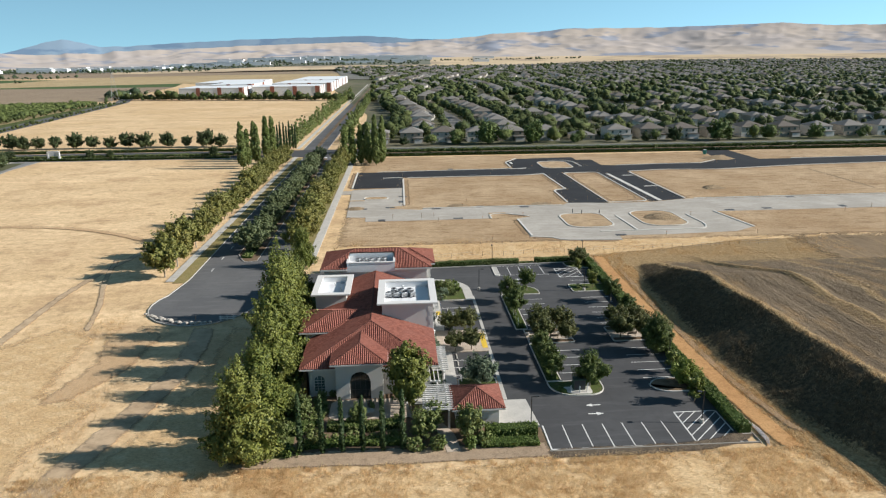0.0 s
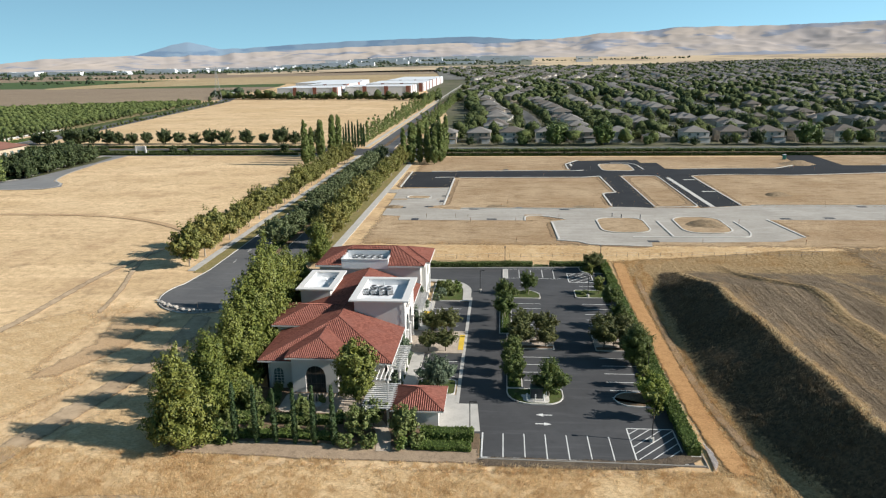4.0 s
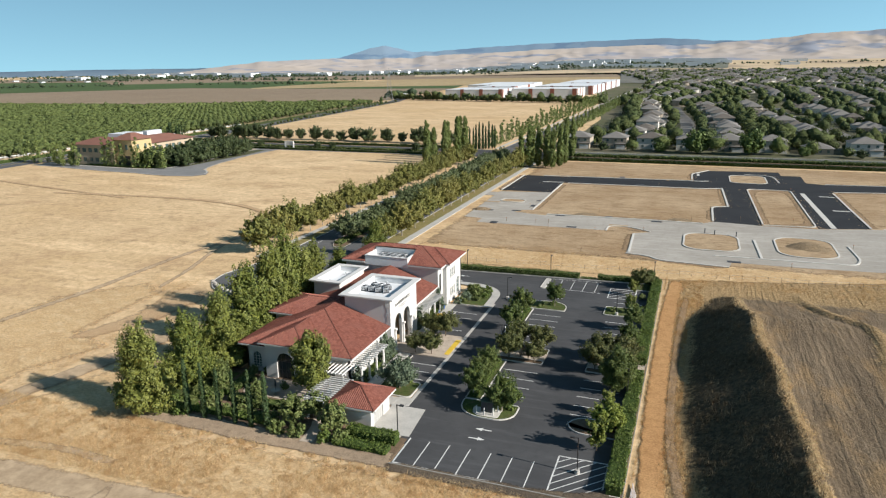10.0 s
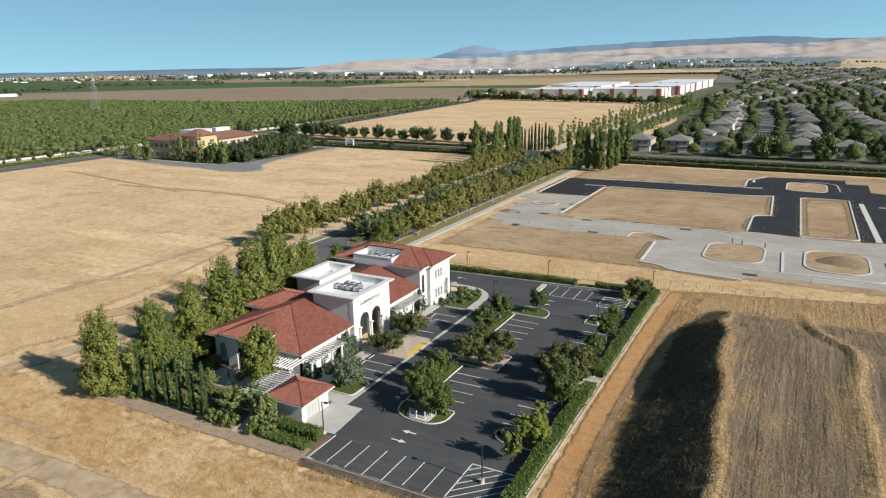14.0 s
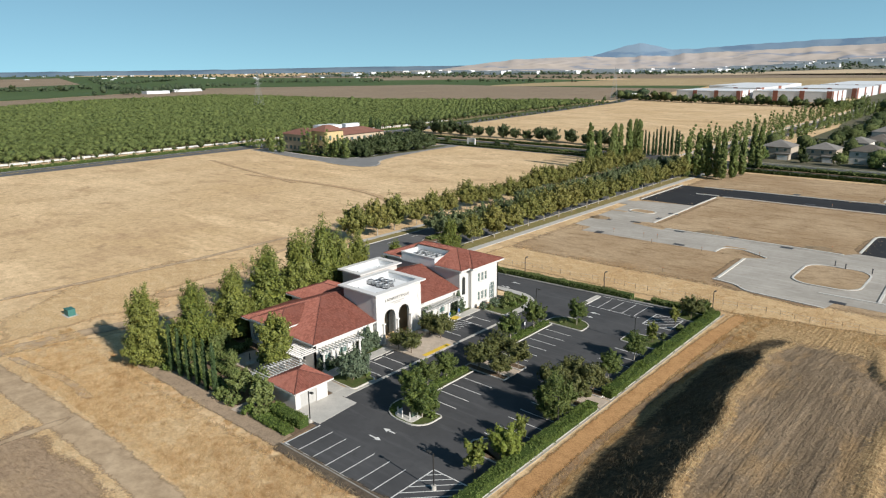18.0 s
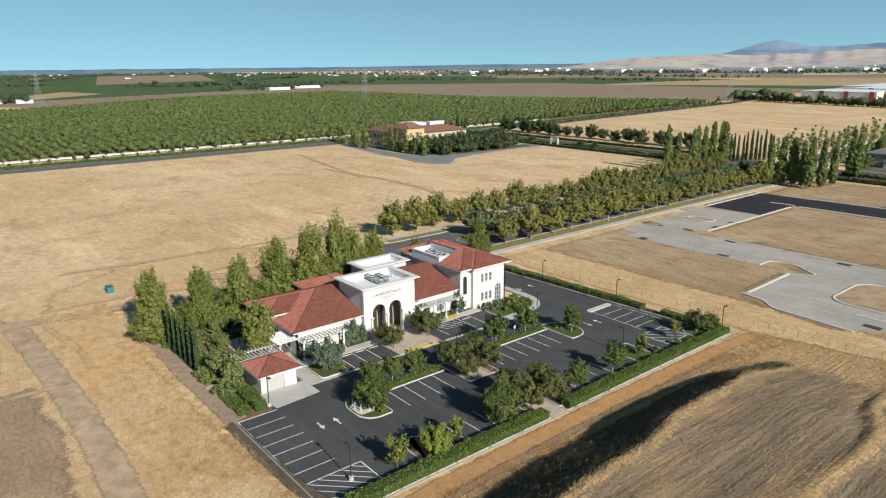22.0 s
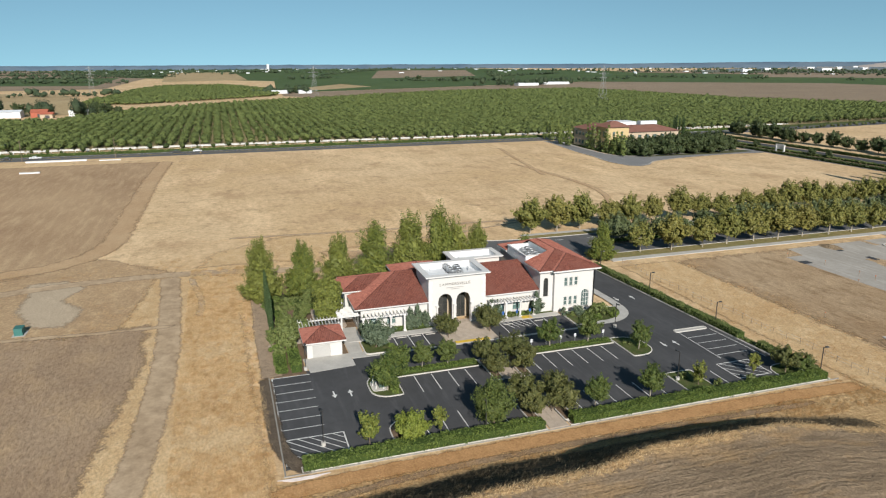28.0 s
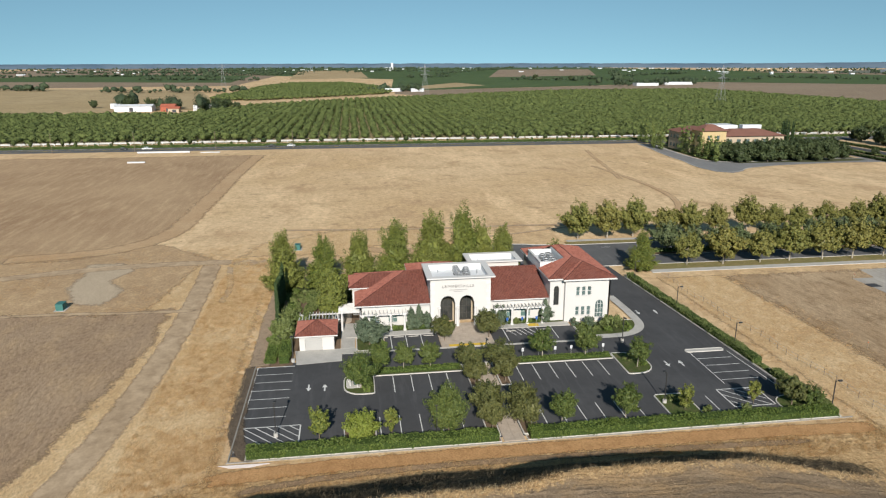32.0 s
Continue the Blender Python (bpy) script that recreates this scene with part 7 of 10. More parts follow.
for x, y, k, s in ((28.6, 91.8, "lotbig", 0.68), (23.5, 94.9, "lot", 0.86), (23.5, 98.6, "lot", 0.8), (23.6, 102.9, "lot", 0.8),
                   (25.0, 109.1, "maple", 1.0), (25.4, 113.7, "maple", 1.02), (29.4, 113.8, "maple", 0.92), (29.2, 109.1, "maple", 0.8),
                   (22.3, 121.6, "lot", 0.96), (22.3, 128.9, "lot", 0.98), (27.2, 135.9, "lot", 0.85),
                   (12.4, 106.7, "maple", 0.86), (9.6, 106.5, "maple", 0.72), (12.0, 114.7, "maple", 0.98), (9.3, 114.8, "maple", 0.86),
                   (42.3, 86.2, "thin", 1.0), (42.9, 91.5, "bright", 0.85), (42.6, 95.6, "thin", 0.78), (43.0, 103.0, "dense", 0.78),
                   (38.8, 109.0, "maple", 1.0), (42.8, 109.0, "maple", 0.95), (39.4, 113.8, "maple", 0.95), (43.0, 113.6, "maple", 0.95),
                   (42.7, 118.6, "lot", 0.85), (42.7, 127.6, "lot", 0.88), (41.6, 136.8, "thin", 0.85), (41.2, 147.4, "thin", 0.72), (42.2, 152.6, "maple", 0.95), (44.0, 154.6, "lot", 0.62)):
    plant(k, x, y, 0.1, s, group="car park trees")
plant("olive", 12.4, 93.6, 0.1, 1.0)
for x, y, s in ((6.1, 101.4, 1.0), (6.0, 102.9, 1.12), (6.1, 104.5, 0.85), (6.1, 92.9, 0.85), (6.0, 117.3, 1.05), (6.0, 118.6, 0.9), (6.3, 126.7, 1.12), (9.4, 116.3, 0.7)):
    plant("juniper", x, y, 0.1, s, name="conifer", group="conifers along the front")
for i, (x, y, r, h, mt) in enumerate(((9.3, 134.2, 1.2, 1.7, L_OLIVE), (10.6, 137.2, 1.5, 2.2, L_SHRUB), (9.0, 139.8, 1.2, 1.5, L_SHRUB), (12.2, 140.2, 1.1, 1.2, L_HEDGE), (12.6, 136.4, 1.0, 0.9, L_HEDGE), (8.6, 131.6, 0.8, 1.3, L_OLIVE),
                                          (27.9, 93.0, 0.9, 1.0, L_HEDGE), (29.6, 92.6, 0.7, 0.8, L_HEDGE), (6.1, 95.4, 0.7, 0.8, L_HEDGE), (6.1, 98.3, 0.7, 0.7, L_HEDGE), (6.2, 121.4, 0.9, 0.9, L_SHRUB), (6.2, 123.2, 0.7, 0.8, L_HEDGE),
                                          (-16.5, 78.5, 1.8, 1.0, L_HEDGE), (-13.6, 77.4, 1.6, 0.8, L_HEDGE), (-10.5, 79.0, 1.0, 1.2, L_SHRUB), (-6.2, 83.0, 0.9, 1.1, L_SHRUB), (2.0, 77.2, 1.4, 1.3, L_SHRUB), (5.0, 77.0, 1.2, 1.6, L_SHRUB), (9.2, 76.9, 1.0, 1.4, L_HEDGE), (11.0, 77.6, 1.1, 1.6, L_SHRUB),
                                          (13.0, 96.0, 0.6, 0.5, L_HEDGE), (26.5, 137.0, 0.9, 0.7, L_HEDGE), (42.2, 139.6, 0.8, 0.9, L_SHRUB), (43.0, 145.2, 0.7, 1.0, L_SHRUB), (-9.5, 92.0, 0.6, 0.8, L_SHRUB), (-4.0, 88.0, 0.7, 0.9, L_SHRUB), (0.0, 84.0, 0.9, 1.0, L_SHRUB), (-15.2, 80.6, 1.5, 0.7, L_SHRUB), (-13.0, 82.2, 1.2, 0.6, L_HEDGE), (-11.0, 81.0, 1.3, 0.8, L_SHRUB), (-8.6, 79.6, 1.2, 0.7, L_SHRUB), (-6.0, 80.2, 1.1, 0.9, L_SHRUB), (-3.2, 79.4, 1.2, 0.8, L_SHRUB), (-0.6, 79.6, 1.1, 0.9, L_SHRUB), (-15.6, 84.0, 1.3, 0.8, L_SHRUB), (-14.6, 87.0, 1.0, 0.7, L_HEDGE), (9.4, 133.0, 0.7, 0.7, L_SHRUB), (11.6, 134.6, 0.9, 0.7, L_SHRUB), (11.0, 139.4, 1.0, 0.9, L_SHRUB), (24.0, 90.6, 0.7, 0.6, L_HEDGE), (24.4, 135.6, 0.9, 0.6, L_SHRUB), (38.6, 136.6, 0.9, 0.6, L_SHRUB), (41.0, 154.0, 1.0, 0.7, L_SHRUB))):
    shrub("shrub", x, y, r, h, mt, "leafy rounded shrub in a planting bed" if mt is not L_OLIVE else "grey-green feathery shrub in a planting bed", "bed shrubs", 0.05, i + 5)

bush_row("hedge", [(45.3, 77.4), (45.2, 95.0), (45.3, 109.2)], 1.9, 1.35, 190, 0.17, L_HEDGE, "clipped bright green hedge along the car park", "hedge", "car park hedges", seed=2)
bush_row("hedge", [(45.3, 113.4), (45.2, 135), (45.3, 157.0)], 1.9, 1.3, 190, 0.17, L_HEDGE, "clipped bright green hedge along the car park", "hedge", "car park hedges", seed=3)
bush_row("hedge", [(-17.5, 153.1), (12, 154.8), (28.8, 155.7)], 1.6, 1.35, 120, 0.2, L_SHRUB, "dark green clipped hedge at the plot boundary", "hedge", "car park hedges", seed=4)
bush_row("hedge", [(32.8, 155.95), (44.4, 156.6)], 1.6, 1.25, 120, 0.2, L_SHRUB, "dark green clipped hedge at the plot boundary", "hedge", "car park hedges", seed=41)
bush_row("hedge", [(29.2, 155.7), (32.5, 155.9)], 0.9, 0.4, 60, 0.2, L_SHRUB, "low sparse planting in a gap of the hedge", "hedge", "car park hedges", seed=42)
bush_row("hedge", [(11.4, 79.6), (18.2, 79.6)], 1.8, 1.5, 230, 0.16, L_HEDGE, "thick clipped hedge beside the garage apron", "hedge", seed=5)
bush_row("hedge", [(10.6, 77.4), (18.0, 77.3)], 1.9, 0.7, 170, 0.17, L_HEDGE, "low spreading hedge at the garden edge", "hedge", seed=6)
bush_row("hedge", [(-19.5, 77.6), (-13.8, 77.8)], 2.2, 0.9, 120, 0.2, L_SHRUB, "low dark hedge at the garden edge", "hedge", seed=21)
bush_row("hedge", [(-15.5, 82.0), (-11.4, 83.6), (-10.6, 87.6), (-11.4, 90.0)], 1.7, 1.1, 110, 0.2, L_SHRUB, "dark rounded hedge round the garden patio", "hedge", seed=22)
bush_row("hedge", [(-9.4, 82.8), (-4.2, 82.2), (0.4, 83.0)], 1.6, 1.1, 110, 0.2, L_SHRUB, "dark rounded hedge round the garden patio", "hedge", seed=23)
bush_row("hedge", [(-12.6, 78.6), (-6.2, 79.0), (0.8, 78.6)], 1.5, 0.7, 100, 0.2, L_HEDGE, "low green planting behind the cypress row", "hedge", seed=24)
bush_row("hedge", [(23.6, 94.6), (23.6, 107.6)], 1.3, 0.6, 110, 0.16, L_HEDGE, "low green planting along a car park bed", "hedge", "bed plantings", z=0.1, seed=7)
bush_row("hedge", [(22.4, 115.2), (22.4, 133.0)], 1.3, 0.5, 110, 0.16, L_HEDGE, "low green planting along a car park bed", "hedge", "bed plantings", z=0.1, seed=8)
bush_row("hedge", [(5.8, 93.4), (5.9, 104.6)], 1.0, 0.55, 100, 0.15, L_HEDGE, "low green planting under the front wall", "hedge", "bed plantings", z=0.1, seed=9)
bush_row("hedge", [(5.7, 117.0), (5.8, 127.0)], 1.0, 0.55, 100, 0.15, L_HEDGE, "low green planting under the front wall", "hedge", "bed plantings", z=0.1, seed=10)
bush_row("hedge", [(-21.0, 94.0), (-21.3, 118), (-21.0, 142)], 1.2, 0.8, 30, 0.3, L_SHRUB, "low hedge below the tall trees", "hedge", seed=12)

_r = random.Random(5)
for i in range(22):
    plant("street", -53.3 + _r.uniform(-0.5, 0.5), 152.5 + i * 8.3 + _r.uniform(-0.8, 0.8), 0.0, _r.uniform(0.74, 1.06), group="street trees")
for i in range(19):
    plant("street", -25.1 + _r.uniform(-0.4, 0.4), 171.5 + i * 8.6 + _r.uniform(-0.7, 0.7), 0.0, _r.uniform(0.72, 1.02), group="street trees")
for i in range(24):
    plant("median", -37.4 + _r.uniform(-0.6, 0.6), 170.5 + i * 7.0 + _r.uniform(-0.8, 0.8), 0.1, _r.uniform(0.66, 0.98), group="median trees")
bush_row("hedge", [(-37.5, 166), (-37.4, 250), (-37.4, 335)], 2.6, 0.6, 16, 0.5, L_SHRUB, "low shrubs along the street median", "hedge", z=0.1, seed=14)
for x, y in ((-70, 314), (-69, 320.5), (-66, 328), (-69, 336), (-64, 341), (-70.5, 345), (-62.5, 349), (-66.5, 353), (-24, 314), (-20.6, 316.5), (-17, 319), (-13.2, 318), (-9.8, 315.6), (-7.6, 322), (-21.4, 327), (-14.6, 329), (-7, 331), (-8, 357), (-12, 361)):
    plant("poplar", x, y, 0.0, _r.uniform(0.82, 1.06), group="poplars at the junction")
for i in range(11):
    plant("cypress", -69 + i * 1.25 + _r.uniform(-0.4, 0.4), 366 + 1.8 * i + _r.uniform(-1, 1), 0.0, _r.uniform(1.6, 2.0), group="far cypress row")
def column_grove(name, places, per, size, material, label):
    """Many narrow trees far off, each a stack of shrinking leaf clumps."""
    rng = np.random.default_rng(hash_of(name))
    cs, rs = [], []
    for x, y, h, r in places:
        for k in range(7):
            f = k / 7
            cs.append((x + rng.normal() * r * 0.25, y + rng.normal() * r * 0.25, 0.6 + h * (f + 0.06)))
            rs.append(r * (0.75 + 0.5 * f if f < 0.4 else 1.25 * (1.1 - f)) * rng.uniform(0.85, 1.15))
    v, f = leaf_cloud(cs, rs, per, size, rng, 0.45, 0.4)
    v[:, 2] = np.maximum(v[:, 2], 0.1)
    return tagged(link_mesh(name, v, f, material), label, "trees", kind="stuff")


pts = []
for i in range(64):
    y = 386 + i * 8
    pts.append((-58.5 + _r.uniform(-1, 1), y, _r.uniform(8, 14), _r.uniform(1.5, 2.4)))
    pts.append((-31.5 + _r.uniform(-1.5, 1.5), y + 4, _r.uniform(7, 13), _r.uniform(1.5, 2.4)))
column_grove("roadside_poplars", pts, 46, 0.75, L_POPLAR, "bright green poplars lining the north road")
x = -262.0
while x < -84:
    plant("roadtree", x, 397 + _r.uniform(-2, 2), 0.0, _r.uniform(0.75, 1.4), group="cross road trees")
    if _r.random() < 0.5:
        plant("roadtree", x + 5, 359 + _r.uniform(-1, 1), 0.0, _r.uniform(0.45, 0.7), group="cross road trees")
    x += _r.uniform(6, 12)
x = -16.0
while x < 330:
    if _r.random() < 0.55:
        plant("broad", x, 386 + _r.uniform(-2, 3), 0.0, _r.choice((0.5, 0.55, 0.65, 0.8, 1.15)), group="cross road trees")
    else:
        plant("roadtree", x, 384 + _r.uniform(-2, 5), 0.0, _r.uniform(0.6, 1.45), group="cross road trees", label="leafy green tree along the cross road")
    x += _r.uniform(15, 30)
bush_row("hedge", [(-262, 350.0), (-84, 348.5)], 2.0, 1.2, 9, 0.8, L_FAR, "dark clipped hedge along the cross road", "hedge", "cross road hedges", seed=21)
bush_row("hedge", [(-262, 359.5), (-84, 359.0)], 3.2, 1.0, 9, 0.8, L_SHRUB, "green hedge in the cross road median", "hedge", "cross road hedges", seed=22)
bush_row("hedge", [(-262, 378.5), (-84, 377.5)], 2.0, 1.4, 9, 0.8, L_FAR, "dark clipped hedge along the cross road", "hedge", "cross road hedges", seed=23)
bush_row("hedge", [(-14, 344.2), (330, 344.6)], 1.2, 1.5, 12, 0.8, L_FAR, "dark clipped hedge along the cross road", "hedge", "cross road hedges", seed=24)
bush_row("hedge", [(-14, 359.0), (330, 359.0)], 3.0, 1.6, 10, 0.8, L_SHRUB, "green hedge in the cross road median", "hedge", "cross road hedges", seed=25)
bush_row("hedge", [(-290, -380), (-287, 100), (-285.5, 420)], 2.2, 1.1, 5, 1.0, L_SHRUB, "roadside shrubs along the orchard fence", "hedge", seed=26)

# dry grass tufts
def tufts(name, places, h, w, material, label, rng):
    """Thin leaning blades of dry grass."""
    p = np.asarray(places, float)
    n = len(p)
    a = rng.random(n) * math.pi
    hh, ww = h * (0.4 + 1.1 * rng.random(n) ** 1.6), w * (0.6 + 0.8 * rng.random(n))
    d = np.stack([np.cos(a), np.sin(a), np.zeros(n)], 1) * ww[:, None]
    lean = np.stack([0.25 + rng.normal(size=n) * 0.5, 0.15 + rng.normal(size=n) * 0.5, np.ones(n)], 1) * hh[:, None]
    q = np.stack([p - d, p + d, p + lean + d * 0.3], 1).reshape(-1, 3)
    return tagged(link_mesh(name, q, np.arange(n * 3).reshape(-1, 3), material), label, "grass", kind="stuff")


def straw(name, c1, c2, c3):
    k = Mat(name, 0.9, 0.1)
    geo = k.node("ShaderNodeNewGeometry")
    c = k.mix(geo.outputs["Random Per Island"], c1, c2)
    c = k.mix(k.ramp(k.noise(0.6, 6, 0.7), 0.46, 0.60), c, c3)
    k.color(c)
    tr = k.node("ShaderNodeBsdfTranslucent")
    k.link(c, tr.inputs["Color"])
    mx = k.node("ShaderNodeMixShader")
    mx.inputs[0].default_value = 0.5
    k.link(k.p.outputs[0], mx.inputs[1])
    k.link(tr.outputs[0], mx.inputs[2])
    k.link(mx.outputs[0], k.t.nodes["Material Output"].inputs["Surface"])
    return k.m


M_STRAWBLADE = straw("straw_blades", lin(0.667, 0.492, 0.271), lin(0.848, 0.679, 0.427), lin(0.566, 0.379, 0.190))
M_ORANGEBLADE = straw("rusty_straw_blades", lin(0.525, 0.340, 0.161), lin(0.707, 0.512, 0.275), lin(0.505, 0.305, 0.133))
M_GREYBLADE = straw("grey_scrub_blades", lin(0.13, 0.10, 0.065), lin(0.32, 0.25, 0.16), lin(0.11, 0.085, 0.055))
rng = np.random.default_rng(77)


def scatter(n, x0, x1, y0, y1, scale, bias, keep_out, fade=3.0):
    """Random places, thicker where a slow noise is high, thinning out towards the bounds."""
    px, py = rng.uniform(x0, x1, n), rng.uniform(y0, y1, n)
    edge = np.minimum(np.minimum(px - x0, x1 - px), np.minimum(py - y0, y1 - py)) / fade
    like = np.array([noise.noise((x * scale, y * scale, 4)) + 0.6 * noise.noise((x * scale * 4, y * scale * 4, 8)) + 0.9 * noise.noise((x * 0.9, y * 0.9, 3)) + bias for x, y in zip(px, py)])
    ok = (rng.random(n) < np.clip(like, 0, 1) * np.clip(edge, 0.0, 1.0)) & ~np.array([keep_out(x, y) for x, y in zip(px, py)])
    return px[ok], py[ok]


px, py = scatter(300000, -46, 51, 60, 74.4, 0.10, 0.50, lambda x, y: y < 61.8, 0.8)
tufts("grass_south", np.stack([px, py, np.full(len(px), -0.06)], 1), 0.30, 0.030, M_STRAWBLADE, "tall golden dry grass south of the plot", rng)
px, py = scatter(110000, 46.7, 54.9, 64, 163, 0.12, 0.45, lambda x, y: abs(x - 48.4) < 1.2 or x > mound_foot(y) + 0.3, 0.5)
tufts("grass_east", np.stack([px, py, np.array([mound_height(x, y) - 0.08 for x, y in zip(px, py)])], 1), 0.30, 0.030, M_ORANGEBLADE, "rusty dry grass between the kerb and the bank", rng)
px, py = scatter(90000, 52, 67, 35, 152, 0.15, 0.40, lambda x, y: mound_height(x, y) < 0.15 or x > mound_crest(y) + 0.4)
tufts("scrub_bank", np.stack([px, py, np.array([mound_height(x, y) - 0.08 for x, y in zip(px, py)])], 1), 0.34, 0.04, M_GREYBLADE, "dry grey scrub on the bank of earth", rng)
px, py = scatter(40000, 58, 68, 55, 152, 0.15, 0.5, lambda x, y: abs(x - mound_crest(y) - 0.5) > 0.9)
tufts("grass_crest", np.stack([px, py, np.array([mound_height(x, y) - 0.08 for x, y in zip(px, py)])], 1), 0.30, 0.035, M_STRAWBLADE, "pale dry grass along the crest of the bank", rng)
px, py = scatter(110000, -77, -22, 60, 130, 0.05, 0.25, lambda x, y: (-42 < x < -31 and y < 125) or (-51 < x < -26 and y > 118), 6.0)
tufts("grass_west", np.stack([px, py, np.full(len(px), -0.06)], 1), 0.24, 0.032, M_STRAWBLADE, "patchy golden dry grass west of the plot", rng)


def off_tracks(x, y, gap=2.0):
    """Whether a place lies on one of the two dirt tracks."""
    for pts in TRACKS:
        for (xa, ya), (xb, yb) in zip(pts, pts[1:]):
            d = (xb - xa) ** 2 + (yb - ya) ** 2
            t = min(1.0, max(0.0, ((x - xa) * (xb - xa) + (y - ya) * (yb - ya)) / d))
            if math.hypot(x - xa - t * (xb - xa), y - ya - t * (yb - ya)) < gap:
                return True
    return False


px, py = scatter(130000, -60, -6, -10, 63, 0.07, 0.22, lambda x, y: off_tracks(x, y) or (-47 < x < -13 and 25 < y < 43), 5.0)
tufts("grass_southwest", np.stack([px, py, np.full(len(px), -0.06)], 1), 0.24, 0.032, M_ORANGEBLADE, "patchy dry grass between the dirt tracks", rng)
px, py = scatter(120000, -18, 118, 157, 181, 0.08, 0.30, lambda x, y: (x > 36 and y > 174) or mound_height(x, y) > 0.4, 4.0)
tufts("grass_north", np.stack([px, py, np.full(len(px), -0.05)], 1), 0.28, 0.032, M_ORANGEBLADE, "rusty dry grass north of the hedge", rng)

# ---------------------------------------------------------------- orchard
def inside(poly, x, y):
    c = np.zeros(len(x), bool)
    j = len(poly) - 1
    for i in range(len(poly)):
        (xi, yi), (xj, yj) = poly[i], poly[j]
        hit = ((yi > y) != (yj > y)) & (x < (xj - xi) * (y - yi) / ((yj - yi) or 1e-9) + xi)
        c ^= hit
        j = i
    return c


rng = np.random.default_rng(5)
xs, ys = np.meshgrid(np.arange(-306, -945, -5.2), np.arange(-235, 815, 6.6))
xs, ys = xs.ravel() + rng.normal(size=xs.size) * 0.35, ys.ravel() + rng.normal(size=xs.size) * 0.3
ok = inside([(-309, -240), (-309, 114), (-304.5, 242), (-300, 400), (-306, 480), (-340, 815), (-580, 690), (-945, 660), (-945, 430), (-810, 218), (-731, 91), (-644, -5), (-593, -32), (-513, -57), (-522, -114), (-530, -240)], xs, ys)
xs, ys = xs[ok], ys[ok]
near = xs > -480
ORCHARD = ((xs[near], ys[near]), (xs[~near], ys[~near]))
bm = bmesh.new()
for x, y in zip(xs[xs > -330], ys[xs > -330]):
    tube(bm, (x, y, 0), (x, y, 2.0), 0.16, 0.12, 5, False)
tagged(part("orchard_trunks", bm, M_PALEBARK), "pale painted trunks of the first orchard rows", "orchard", kind="stuff")
WALL_LINE = [(-306, -240), (-306, 114), (-301.5, 242), (-297, 400), (-303, 480)]
fw = thing("orchard_fence", (-303, 100, 0), "low pale panel fence along the orchard edge", "fence")
for (xa, ya), (xb, yb) in zip(WALL_LINE, WALL_LINE[1:]):
    n = max(1, round((yb - ya) / 8))
    for i in range(n):
        q0, q1 = i / n, (i + 0.86) / n
        part("panel", slab([(xa + (xb - xa) * q0, ya + (yb - ya) * q0), (xa + (xb - xa) * q0 + 0.25, ya + (yb - ya) * q0), (xa + (xb - xa) * q1 + 0.25, ya + (yb - ya) * q1), (xa + (xb - xa) * q1, ya + (yb - ya) * q1)], 0.0, 1.1), M_CONC, fw)
# second block farther off
xs, ys = np.meshgrid(np.arange(-752, -1410, -6), np.arange(-84, 164, 6))
ok = inside([(-757, -28), (-786, -83), (-910, -77), (-1207, -64), (-1407, -28), (-1385, 92), (-1138, 162), (-915, 154), (-790, 24)], xs.ravel(), ys.ravel())
xs, ys = (xs.ravel() + rng.normal(size=xs.size))[ok], (ys.ravel() + rng.normal(size=xs.size))[ok]
ORCHARD += ((xs, ys),)


